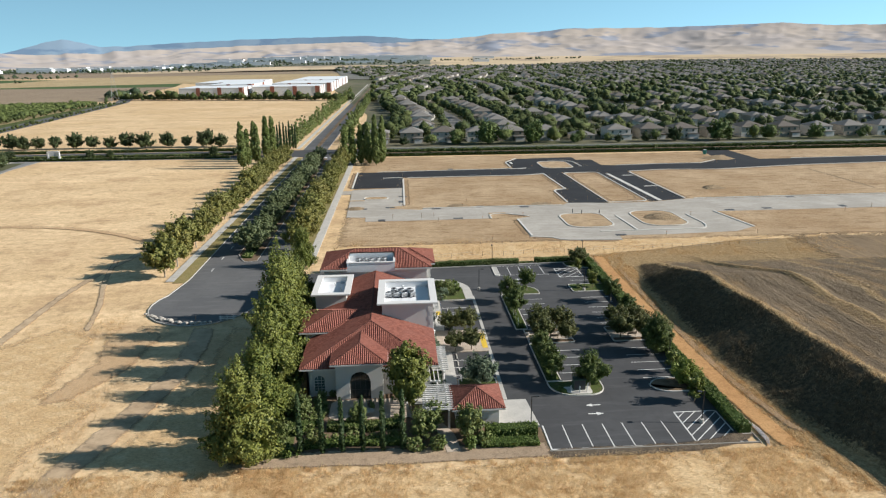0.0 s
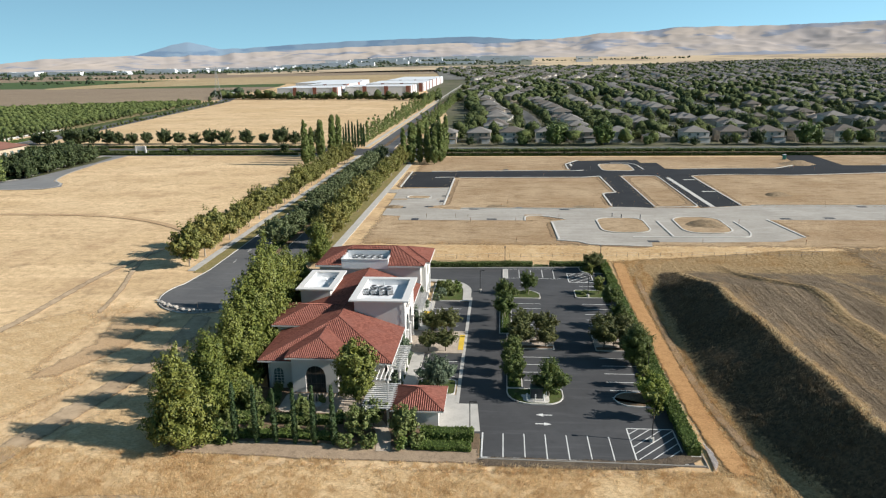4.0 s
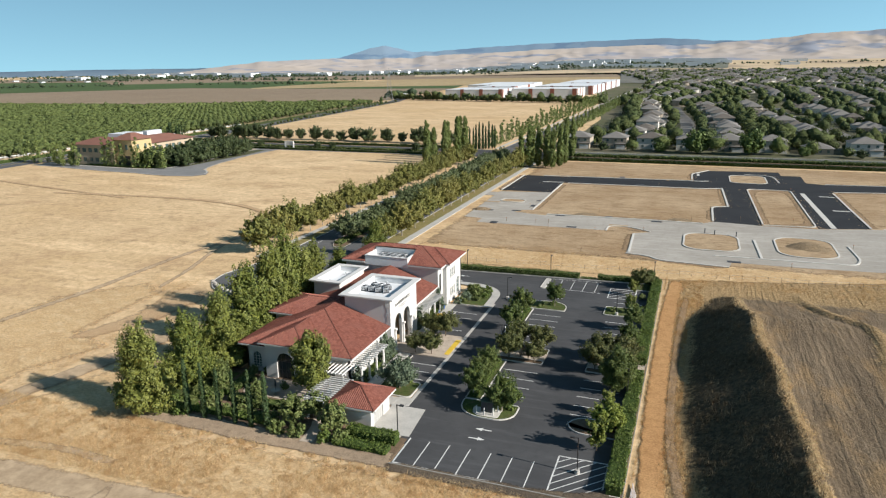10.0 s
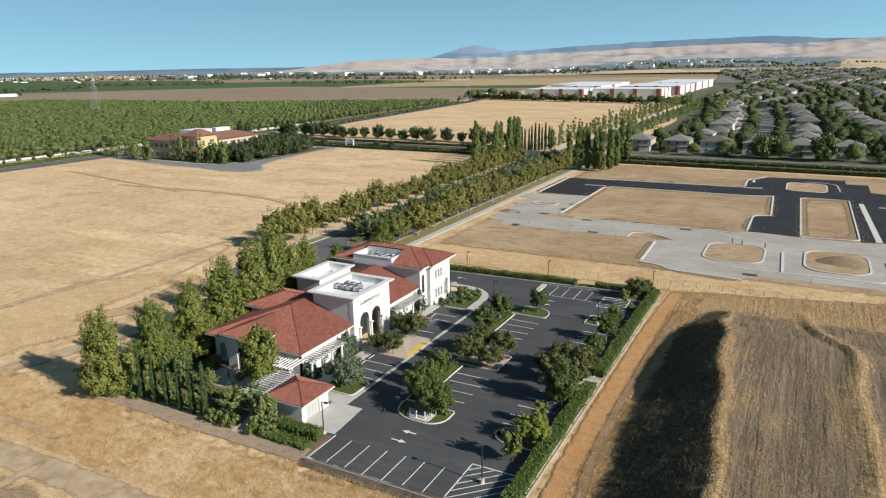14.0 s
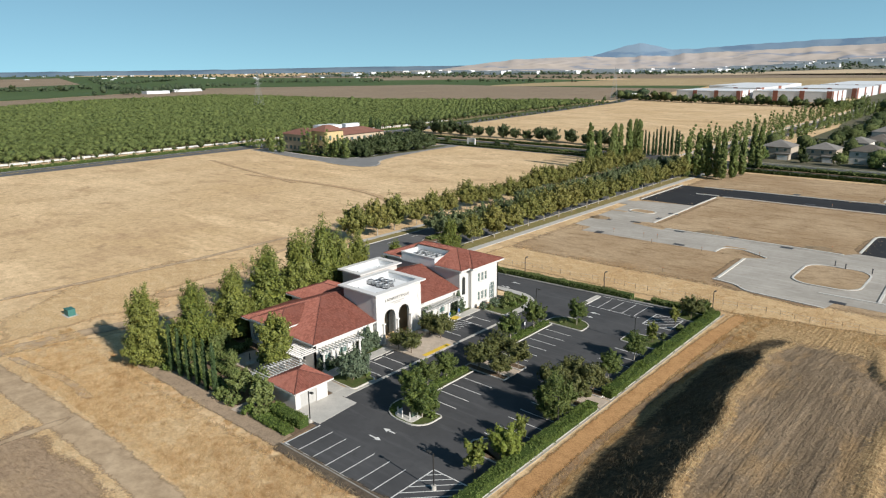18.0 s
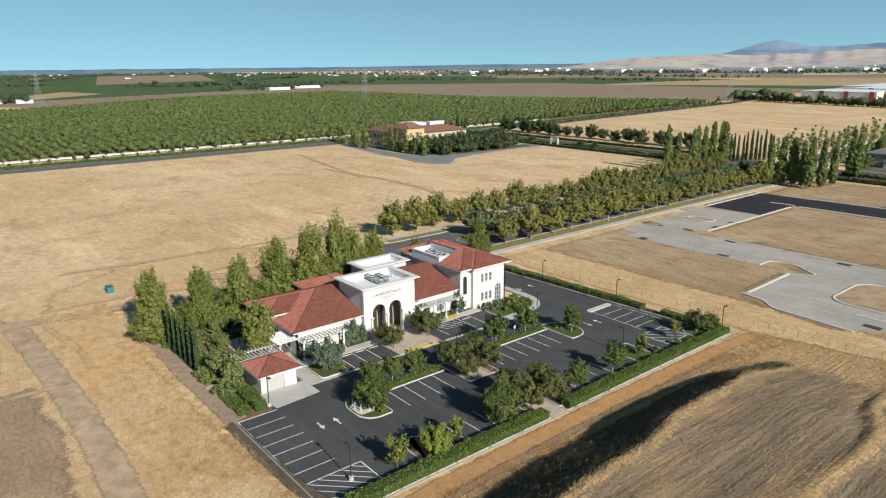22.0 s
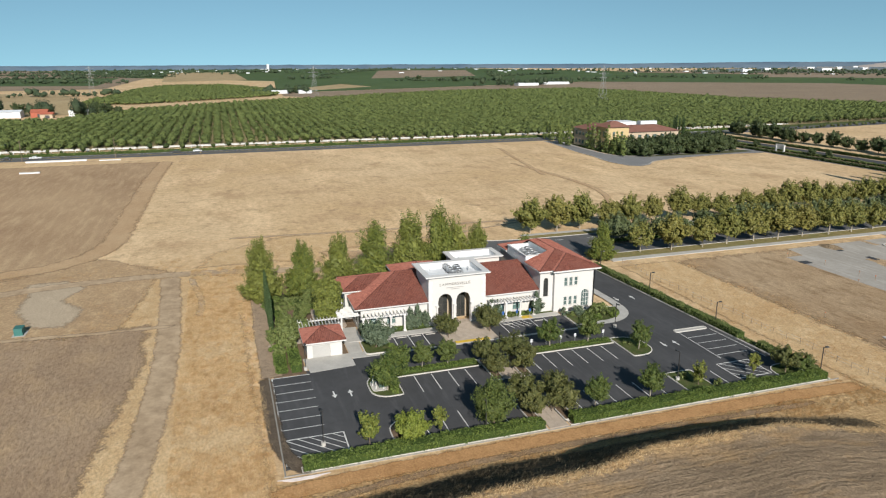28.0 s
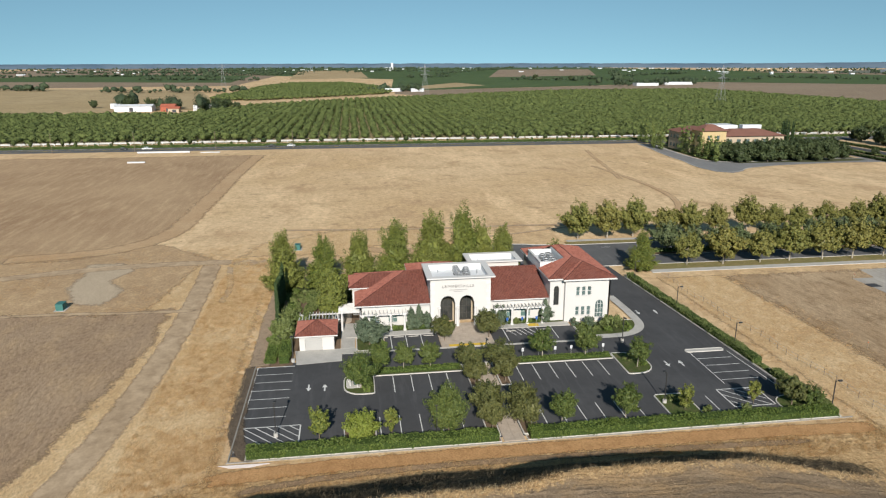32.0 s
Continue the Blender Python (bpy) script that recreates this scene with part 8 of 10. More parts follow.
def far_trees(name, pts, r, h, leaves, size, label, mt=None, even=False):
    """Many trees far off: for each a small lumpy heart under a coat of leaf clumps. A place may carry its own ground height."""
    p = np.asarray([q if len(q) > 2 else (*q, 0.0) for q in pts], float)
    n = len(p)
    bm = bmesh.new()
    bmesh.ops.create_icosphere(bm, subdivisions=1, radius=1.0)
    base = np.array([v.co[:] for v in bm.verts])
    tri = np.array([[v.index for v in f.verts] for f in bm.faces])
    bm.free()
    m = len(base)
    s = (0.85 + 0.3 * rng.random(n)) if even else (0.5 + 0.9 * rng.random(n) ** 1.7)
    a = rng.random(n) * 6.283
    rad, hh = r * s * (0.8 + 0.4 * rng.random(n)), h * s * (0.8 + 0.4 * rng.random(n))
    lump = np.clip(0.74 + 0.2 * rng.normal(size=(n, m)), 0.4, 1.1)
    bx = (base[:, 0] * np.cos(a)[:, None] - base[:, 1] * np.sin(a)[:, None]) * lump * rad[:, None]
    by = (base[:, 0] * np.sin(a)[:, None] + base[:, 1] * np.cos(a)[:, None]) * lump * rad[:, None]
    bz = np.maximum(0.04, 0.54 + 0.46 * base[:, 2] * lump) * hh[:, None]
    V = np.stack([bx + p[:, :1], by + p[:, 1:2], bz + p[:, 2:3]], 2).reshape(-1, 3)
    T = (tri[None] + (np.arange(n) * m)[:, None, None]).reshape(-1, 3)
    d = rng.normal(size=(n, leaves, 3))
    d /= np.linalg.norm(d, axis=2, keepdims=True)
    lobe = 0.78 + 0.2 * np.sin(3 * np.arctan2(d[..., 1], d[..., 0]) + a[:, None]) * np.cos(4 * d[..., 2] + a[:, None] * 3) + 0.16 * rng.random((n, leaves))
    c = p[:, None, :] + np.stack([d[..., 0] * rad[:, None] * lobe, d[..., 1] * rad[:, None] * lobe, hh[:, None] * np.maximum(0.06, 0.54 + 0.47 * d[..., 2] * lobe)], 2)
    k = d + rng.normal(size=d.shape) * 0.35 + (0, 0, 0.35)
    k /= np.linalg.norm(k, axis=2, keepdims=True)
    u = np.cross(k, rng.normal(size=d.shape))
    u /= np.linalg.norm(u, axis=2, keepdims=True) + 1e-9
    w = np.cross(k, u)
    q = size * (0.55 + 0.9 * rng.random((n, leaves, 1)))
    leaf = np.stack([c - u * q * 0.5, c - w * q * 0.42 - k * q * 0.15, c + u * q * 0.5, c + w * q * 0.42 - k * q * 0.15], 2).reshape(-1, 3)
    f = np.arange(n * leaves * 4).reshape(-1, 4)
    Q = np.concatenate([f[:, [0, 1, 2]], f[:, [0, 2, 3]]]) + len(V)
    ob = link_mesh(name, np.concatenate([V, leaf]), np.concatenate([T, Q]), mt or C_SUBURB, smooth=False)
    return tagged(ob, label, "trees", kind="stuff")


for (px, py), nm, lv, sz in zip(ORCHARD, ("orchard_near", "orchard_beyond", "orchard_distant"), (44, 13, 7), (0.9, 1.5, 2.1)):
    far_trees(nm, np.stack([px, py], 1).tolist(), (3.0, 3.6, 3.9)[lv < 40 and 1 + (lv < 10)], 4.5, lv, sz, "rows of leafy green orchard trees", C_ORCHARD, True)["category"] = "orchard"
# lines and clumps of trees across the plain
pts = []
for (x0, y0), (x1, y1), n in (((-1000, -300), (-1000, -60), 40), ((-1400, 700), (-3000, 1300), 90), ((-2000, -300), (-3900, -700), 120), ((-2300, 400), (-4500, 1200), 130), ((-900, 2050), (-2600, 1750), 80),
                              ((-1010, 120), (-1000, 200), 24), ((-1600, 500), (-1500, 640), 40), ((-3500, -900), (-2900, 600), 160), ((-4300, -800), (-4300, 1800), 260),
                              ((-350, 880), (-372, 1010), 30), ((-1200, 1500), (-800, 1560), 30), ((-700, 2700), (-2800, 2500), 150), ((-300, 3350), (-2600, 3150), 200), ((-2600, -800), (-2400, -100), 60), ((-900, 1900), (-3000, 2500), 170), ((-1500, 2300), (-3500, 1500), 170), ((-2900, -800), (-2500, -120), 220), ((-2700, 100), (-4400, 500), 140), ((-1850, 260), (-2000, 420), 30), ((-1620, 640), (-1500, 760), 30), ((-2300, 2900), (-400, 3000), 150), ((-400, 2520), (1300, 2440), 170), ((200, 2680), (2800, 2200), 230), ((-900, 3400), (900, 3450), 200), ((-1150, -560), (-1080, -380), 50), ((-2000, -1100), (-2350, -60), 260), ((-2600, -1900), (-2800, -60), 330), ((-3300, -2600), (-3500, 900), 460), ((-4000, -2800), (-4100, 0), 260), ((-1750, -420), (-1650, -120), 60), ((-1300, 700), (-1500, 1100), 50), ((-1700, 1250), (-1350, 1420), 60), ((-1900, 900), (-2300, 1300), 70)):
    for i in range(n):
        t = rng.random()
        pts.append((x0 + (x1 - x0) * t + rng.normal() * 9, y0 + (y1 - y0) * t + rng.normal() * 9))
for i in range(2200):
    a, r = (radians(rng.uniform(97, 152)), rng.uniform(3400, 4500)) if i < 500 else (radians(rng.uniform(89, 140)), rng.uniform(2980, 3620))
    pts.append((40 + r * math.cos(a), 90 + r * math.sin(a)))
far_trees("trees_plain", [(x, y, fan_height(x, y)) for x, y in pts], 6.0, 9.5, 12, 2.0, "scattered dark trees across the plain", C_PLAIN)
pts = [(x, y) for x in np.arange(-345, -50, 3.6) for y in (880 - 0.22 * (x + 345) + rng.normal() * 2,)]
far_trees("trees_warehouse", pts + [(x + 1.5, y + 5) for x, y in pts], 4.6, 9.0, 60, 1.2, "line of trees before the warehouses")
pts = [(-266 - 0.118 * (y - 425) + rng.normal() * 1.2, y) for y in np.arange(430, 825, 5)]
far_trees("trees_orchard_road_side", pts, 1.8, 3.4, 20, 0.9, "low green trees beside the orchard road")
pts = [(-300 - 0.06 * (y - 420) - max(0, (y - 500)) * 0.02 + rng.normal() * 1.5, y) for y in np.arange(440, 830, 7)]
far_trees("trees_orchard_road", pts, 2.6, 6.0, 24, 1.0, "line of trees along the orchard road")

# ---------------------------------------------------------------- warehouses and farm sheds
M_FARSHED = plain("weathered_white_metal", lin(0.66, 0.68, 0.70), 0.7, 0.2, vary=0.1)


def shed(name, x0, y0, x1, y1, h, label, panels=0, wall=None, roofm=None, group="", category="building", g=0.0):
    e = thing(name, ((x0 + x1) / 2, (y0 + y1) / 2, g), label, category, group)
    h += g
    part("wall", boxes((x0, y0, g - 0.1, x1, y1, h)), wall or M_WHITE, e)
    part("roof", boxes((x0 - 0.2, y0 - 0.2, h, x1 + 0.2, y1 + 0.2, h + 0.5)), roofm or M_MEMBRANE, e)
    for i in range(panels):
        w = (x1 - x0) / panels
        part("wall_panel", boxes((x0 + w * i + w * 0.80, y0 - 0.5, 0, x0 + w * (i + 1) - 0.5, y0 - 0.12, h + 0.9)), M_BRICKRED, e)
    for i in range(max(1, panels)):
        w = (y1 - y0) / max(1, panels)
        part("side_panel", boxes((x1 + 0.12, y0 + w * i, g, x1 + 0.5, y0 + w * i + w * 0.16, h + 0.9)), M_BRICKRED if panels else (wall or M_WHITE), e)
    return e


for x0, y0, x1, y1, h, p in ((-276, 905, -196, 985, 12, 3), (-190, 930, -102, 1000, 12, 3), (-268, 1020, -208, 1180, 12, 2), (-183, 1040, -98, 1180, 12, 3), (-178, 1200, -100, 1420, 12, 3), (-318, 1130, -228, 1300, 11, 2)):
    shed("warehouse", x0, y0, x1, y1, h, "white flat-roofed warehouse with brick-red panels", p, group="warehouses")
for i in range(130):
    a = radians(rng.uniform(84, 140) if i % 3 == 0 else rng.uniform(90, 122))
    d = rng.uniform(3150, 3650) if i % 2 else rng.uniform(3650, 4400)
    d = min(d, 3680.0) if a < radians(104) else d
    x, y = 40 + d * math.cos(a), 90 + d * math.sin(a)
    w, l = rng.uniform(40, 150), rng.uniform(25, 50)
    shed("warehouse", x, y, x + w, y + l, rng.uniform(11, 17), "distant long white industrial shed", 0, M_FARSHED, M_FARSHED, group="distant sheds", g=fan_height(x + w / 2, y + l / 2) - 0.5)
for i in range(90):
    a = radians(rng.uniform(128, 205))
    d = rng.uniform(2600, 4500)
    x, y = 40 + d * math.cos(a), 90 + d * math.sin(a)
    w, l = rng.uniform(6, 12), rng.uniform(8, 26)
    shed("barn", x, y, x + w, y + l, rng.uniform(2.5, 4.0), "distant pale farm shed", 0, M_FARSHED, M_FARSHED, group="distant sheds")
def barn(x0, y0, x1, y1, h, rise, wall, roof, label):
    """A farm building with a pitched roof, its ridge along y."""
    e = thing("barn", ((x0 + x1) / 2, (y0 + y1) / 2, 0), label, "building", "farm sheds")
    part("wall", boxes((x0, y0, -0.1, x1, y1, h)), wall, e)
    xm, o = (x0 + x1) / 2, 0.5
    bm = bmesh.new()
    v = [bm.verts.new(p) for p in ((x0 - o, y0 - o, h), (xm, y0 - o, h + rise), (x1 + o, y0 - o, h), (x0 - o, y1 + o, h), (xm, y1 + o, h + rise), (x1 + o, y1 + o, h))]
    for q in ((0, 1, 4, 3), (1, 2, 5, 4), (0, 2, 1), (3, 4, 5), (0, 3, 5, 2)):
        bm.faces.new([v[k] for k in q])
    bmesh.ops.recalc_face_normals(bm, faces=bm.faces[:])
    part("roof", bm, roof, e)
    part("barn_door", boxes((x1 - 0.02, y0 + (y1 - y0) * 0.4, 0, x1 + 0.06, y0 + (y1 - y0) * 0.4 + 3.6, h * 0.75)), M_DARK, e)
    return e


barn(-598, -133, -584, -98, 5.2, 1.6, M_FARSHED, M_FARSHED, "long white metal barn beside the orchard")
M_REDROOF = plain("orange_red_tiles", lin(0.42, 0.13, 0.08), 0.85, 0.2, vary=0.14, big=0.3, fine=2)
barn(-592, -89, -580, -76, 4.6, 2.6, M_REDROOF, M_REDROOF, "red farmhouse among big dark trees")
barn(-580, -80, -571, -70, 3.4, 1.8, M_CREAM, M_REDROOF, "red-roofed farmhouse wing among big dark trees")
for x, y, w, l, mt in ( (-600, -60, 12, 18, M_FARSHED), (-640, -150, 12, 22, M_FARSHED), (-1000, 150, 14, 26, M_FARSHED), (-990, 190, 12, 20, M_FARSHED), (-1180, 640, 20, 44, M_FARSHED), (-1230, 720, 20, 60, M_FARSHED), (-365, 940, 10, 18, M_WHITE)):
    shed("barn", x, y, x + w, y + l, 4.6, "low farm shed among the fields", 0, mt, mt, group="farm sheds")
tw = thing("silo", (-3650, 330, 0), "tall white silo tower on the horizon", "silo")
part("body", boxes((-3656, 322, 0, -3644, 334, 36)), M_WHITE, tw)
part("low_shed", boxes((-3660, 290, 0, -3640, 322, 12)), M_WHITE, tw)

# office complex across the field
M_OLDTILE = plain("faded_red_tiles", lin(0.24, 0.115, 0.085), 0.9, 0.2, vary=0.12)
oc = thing("office_complex", (-222, 286, 0), "cream two-storey offices with low red roofs", "building")


def low_hip(x0, y0, x1, y1, h, rise, name="roof"):
    """A low hip roof with wide eaves."""
    bm = bmesh.new()
    e = min(x1 - x0, y1 - y0) * 0.42
    a = [bm.verts.new(p) for p in ((x0 - 1, y0 - 1, h), (x1 + 1, y0 - 1, h), (x1 + 1, y1 + 1, h), (x0 - 1, y1 + 1, h))]
    b = [bm.verts.new(p) for p in ((x0 + e, y0 + e, h + rise), (x1 - e, y0 + e, h + rise), (x1 - e, y1 - e, h + rise), (x0 + e, y1 - e, h + rise))]
    for k in range(4):
        bm.faces.new((a[k], a[(k + 1) % 4], b[(k + 1) % 4], b[k]))
    bm.faces.new(b)
    bm.faces.new(list(reversed(a)))
    return part(name, bm, M_OLDTILE, oc)


for x0, y0, x1, y1, h in ((-245, 270, -218, 288, 9.8), (-229, 283, -209, 316, 9.6)):
    part("wall", boxes((x0, y0, -0.1, x1, y1, h)), M_CREAM, oc)
    low_hip(x0, y0, x1, y1, h, 2.8)
    for z in (1.4, 6.0):
        for k in range(6):
            u = x0 + 2 + k * (x1 - x0 - 4) / 6
            part("window", boxes((u, y0 - 0.06, z, u + 2.2, y0 + 0.1, z + 2.0)), M_GLASS, oc)
            u = y0 + 2 + k * (y1 - y0 - 4) / 6
            part("window", boxes((x1 - 0.1, u, z, x1 + 0.06, u + 2.2, z + 2.0)), M_GLASS, oc)
for b in ((-241, 289, -230, 302, -0.1, 13.2), (-234, 305, -230, 316, -0.1, 13.2)):
    part("plant_screen", boxes((b[0], b[1], b[4], b[2], b[3], b[5])), M_MEMBRANE, oc)
M_OCHRE = plain("ochre_stucco", lin(0.54, 0.41, 0.22), 0.9, 0.2, vary=0.06)
part("tower_wall", boxes((-217.6, 269, -0.1, -206, 282, 12.8)), M_OCHRE, oc)
part("corner_pier", boxes((-221, 268.4, -0.1, -217.7, 276, 11.6)), M_CREAM, oc)
low_hip(-217.6, 269, -206, 282, 12.8, 2.9, "tower_roof")
for x in (-215.4, -211.0):
    part("tower_arch", boxes((x, 268.8, 0, x + 3.0, 268.96, 5.0)), M_DARK, oc)
for x in (-214.6, -210.2):
    part("tower_window", boxes((x, 268.8, 8.0, x + 1.4, 268.96, 10.4)), M_GLASS, oc)
for y in (272, 277):
    part("tower_window", boxes((-206.04, y, 8.0, -205.9, y + 1.4, 10.4)), M_GLASS, oc)
_r = random.Random(9)
sheet("office_complex_ground", [(-262, 268.5), (-240, 266), (-190, 267.5), (-181, 276), (-179, 322), (-181, 343), (-268, 343)], 0.025, earth("shaded_lawn", lin(0.10, 0.105, 0.055), lin(0.07, 0.085, 0.035), lin(0.13, 0.115, 0.08), 0.05, 0.2, 1.0, 0.4, 0.1), "lawn and paths under the trees of an office car park", "ground")
for i in range(4):
    for k in range(8):
        x, y = -202.5 + 6.4 * i + _r.uniform(-1.6, 1.6), 274 + 8.4 * k + _r.uniform(-2.2, 2.2)
        if x < -181 - (4 if y > 325 else 0):
            plant("roadtree", x, y, 0.0, _r.uniform(0.95, 1.4), group="office complex trees", label="dark round tree in an office car park")
for x, y in ((-250, 274), (-252, 282), (-230, 322), (-238, 326), (-222, 324), (-214, 322), (-207, 330), (-216, 332), (-226, 335), (-206, 320)):
    plant("roadtree", x, y, 0.0, _r.uniform(0.7, 1.0), group="office complex trees", label="dark round tree in an office car park")
rows = [(-222 + 3.6 * i + (4 if i > 3 else 0), 266.4 + _r.uniform(-0.6, 0.8), _r.uniform(10.0, 15.0), _r.uniform(1.5, 2.1)) for i in range(10)]
rows += [(-274 + 4.4 * i, 265.5 + 0.5 * i + _r.uniform(-2, 2) - (0.9 * i if i > 5 else 0), _r.uniform(10.0, 14.5), _r.uniform(1.6, 2.2)) for i in range(10)]
column_grove("office_complex_poplars", rows, 70, 0.62, L_POPLAR, "row of upright poplars before the office complex")
bush_row("side_street_hedge", [(-232, 266.6), (-203, 265.5), (-192, 267.5), (-188.5, 276), (-189, 296), (-192, 322)], 1.4, 1.0, 10, 0.4, L_FAR, "low dark hedge along the side street", "hedge")
for i in range(9):
    plant("cypress", -251 + i * 1.7, 340 + _r.uniform(-2, 4), 0.0, _r.uniform(1.55, 1.95), group="office complex cypresses", label="tall dark cypress beside the office complex")
for x, y, q in ((-612, -128, 1.9), (-604, -104, 1.7), (-622, -84, 1.5), (-640, -60, 1.3), (-606, -52, 1.6), (-598, -36, 1.7), (-610, -30, 1.4), (-626, -44, 1.6), (-585, -18, 1.2), (-640, -170, 1.2), (-1000, 190, 1.6), (-1012, 204, 1.4), (-1600, 560, 2.0), (-1500, 620, 1.8)):
    plant("roadtree", x, y, 0.0, q, group="farm trees", label="large dark tree beside a farm shed")
c = [(-618 + _r.gauss(0, 6), -122 + _r.gauss(0, 8)) for i in range(7)] + [(-610 + _r.gauss(0, 5), -90 + _r.gauss(0, 7)) for i in range(6)] + [(-588 + _r.gauss(0, 6), -46 + _r.gauss(0, 10)) for i in range(9)]
c += [(-1190 + _r.gauss(0, 22), 655 + _r.gauss(0, 40)) for i in range(16)] + [(-1225 + _r.gauss(0, 16), 745 + _r.gauss(0, 34)) for i in range(14)] + [(-1000 + _r.gauss(0, 14), 178 + _r.gauss(0, 22)) for i in range(12)]
far_trees("farm_trees_clump", c, 6.5, 13.5, 320, 0.95, "clump of big dark trees round the farm sheds", C_PLAIN)
pts = [(-292.5 + 0.004 * (y + 240) + rng.normal() * 0.4, y + rng.normal()) for y in np.arange(-240, 440, 8.5)]
far_trees("trees_country_road", pts, 1.7, 4.4, 50, 0.5, "young dark trees along the country road")

# ---------------------------------------------------------------- suburb
_h = random.Random(21)


def house(x, y, w, d, storeys, turn, wall, roof):
    """A detached house: walls, hip roof, windows and garage door, its front to -y before the turn."""
    e = thing("house", (0, 0, 0), "two-storey stucco house with a grey shingle roof" if storeys == 2 else "single-storey stucco house with a grey shingle roof", "house", "suburban houses")
    h = 3.0 * storeys
    part("wall", boxes((-w / 2, -d / 2, -0.1, w / 2, d / 2, h)), wall, e)
    o = 0.6
    bm = bmesh.new()
    rise = min(w, d) * 0.22
    a = [bm.verts.new(p) for p in ((-w / 2 - o, -d / 2 - o, h), (w / 2 + o, -d / 2 - o, h), (w / 2 + o, d / 2 + o, h), (-w / 2 - o, d / 2 + o, h))]
    if w > d:
        b = [bm.verts.new((-w / 2 + d / 2, 0, h + rise)), bm.verts.new((w / 2 - d / 2, 0, h + rise))]
        fs = ((a[0], a[1], b[1], b[0]), (a[1], a[2], b[1]), (a[2], a[3], b[0], b[1]), (a[3], a[0], b[0]))
    else:
        b = [bm.verts.new((0, -d / 2 + w / 2, h + rise)), bm.verts.new((0, d / 2 - w / 2, h + rise))]
        fs = ((a[0], a[1], b[0]), (a[1], a[2], b[1], b[0]), (a[2], a[3], b[1]), (a[3], a[0], b[0], b[1]))
    for f in fs:
        bm.faces.new(f)
    bm.faces.new(list(reversed(a)))
    part("roof", bm, roof, e)
    for s in range(storeys):
        for k in (-0.28, 0.05, 0.32):
            part("window", boxes((k * w - 0.6, -d / 2 - 0.05, 1.0 + 3 * s, k * w + 0.6, -d / 2 + 0.02, 2.3 + 3 * s)), M_GLASS, e)
    if storeys == 2:
        g = part("garage_wing", boxes((w * 0.08, -d / 2 - 2.6, -0.1, w * 0.5, -d / 2 - 0.02, 2.9)), wall, e)
        part("wing_roof", boxes((w * 0.05, -d / 2 - 3.0, 2.9, w * 0.53, -d / 2 - 0.02, 3.15)), roof, e)
        part("garage_door", boxes((w * 0.12, -d / 2 - 2.68, 0, w * 0.46, -d / 2 - 2.6, 2.2)), M_TRIM, e)
    e.matrix_basis = Matrix.LocRotScale((x, y, 0), Euler((0, 0, turn)), None)
    return e


def lots():
    """House places: a row along the boulevard, then both sides of streets that run north, in blocks that are offset from one another."""
    x = -12.0
    while x < 400:
        yield 0, x, 404 + _h.uniform(-1.5, 1.5), _h.uniform(12, 15), _h.uniform(12, 15), 0.0
        x += _h.uniform(18.5, 22)
    for lo, hi, shift, pitch, lean in ((440, 770, 42, 91, -0.03), (790, 1080, 12, 84, 0.10), (1100, 1420, 60, 78, -0.14), (1440, 1800, 30, 74, 0.16), (1820, 2200, 5, 70, -0.10), (2220, 2620, 50, 66, 0.20), (2640, 3110, 20, 66, -0.12)):
        for b in range(-5, 42):
            y = lo + _h.uniform(0, 8)
            while y < hi:
                if (y + 40 * b) % 230 > 18:
                    for side in (-1, 1):
                        x = shift + pitch * b + lean * (y - lo) + 5 * math.sin(y / 70 + b) + side * (pitch / 2 - 20) + _h.uniform(-2, 2)
                        r, a = math.hypot(x - 40, y - 90), math.degrees(math.atan2(y - 90, x - 40))
                        if np.interp(y, (440, 1000, 1500, 2000, 2700), (-20, -22, -36, -110, -230)) < x < 80 + 0.8 * y and r < np.interp(a, (70, 80), (3120, 2740)):
                            yield 1, x, y + _h.uniform(-2, 2), _h.uniform(11, 16), _h.uniform(10.5, 15), side * math.pi / 2
                y += _h.uniform(16.5, 21.5)


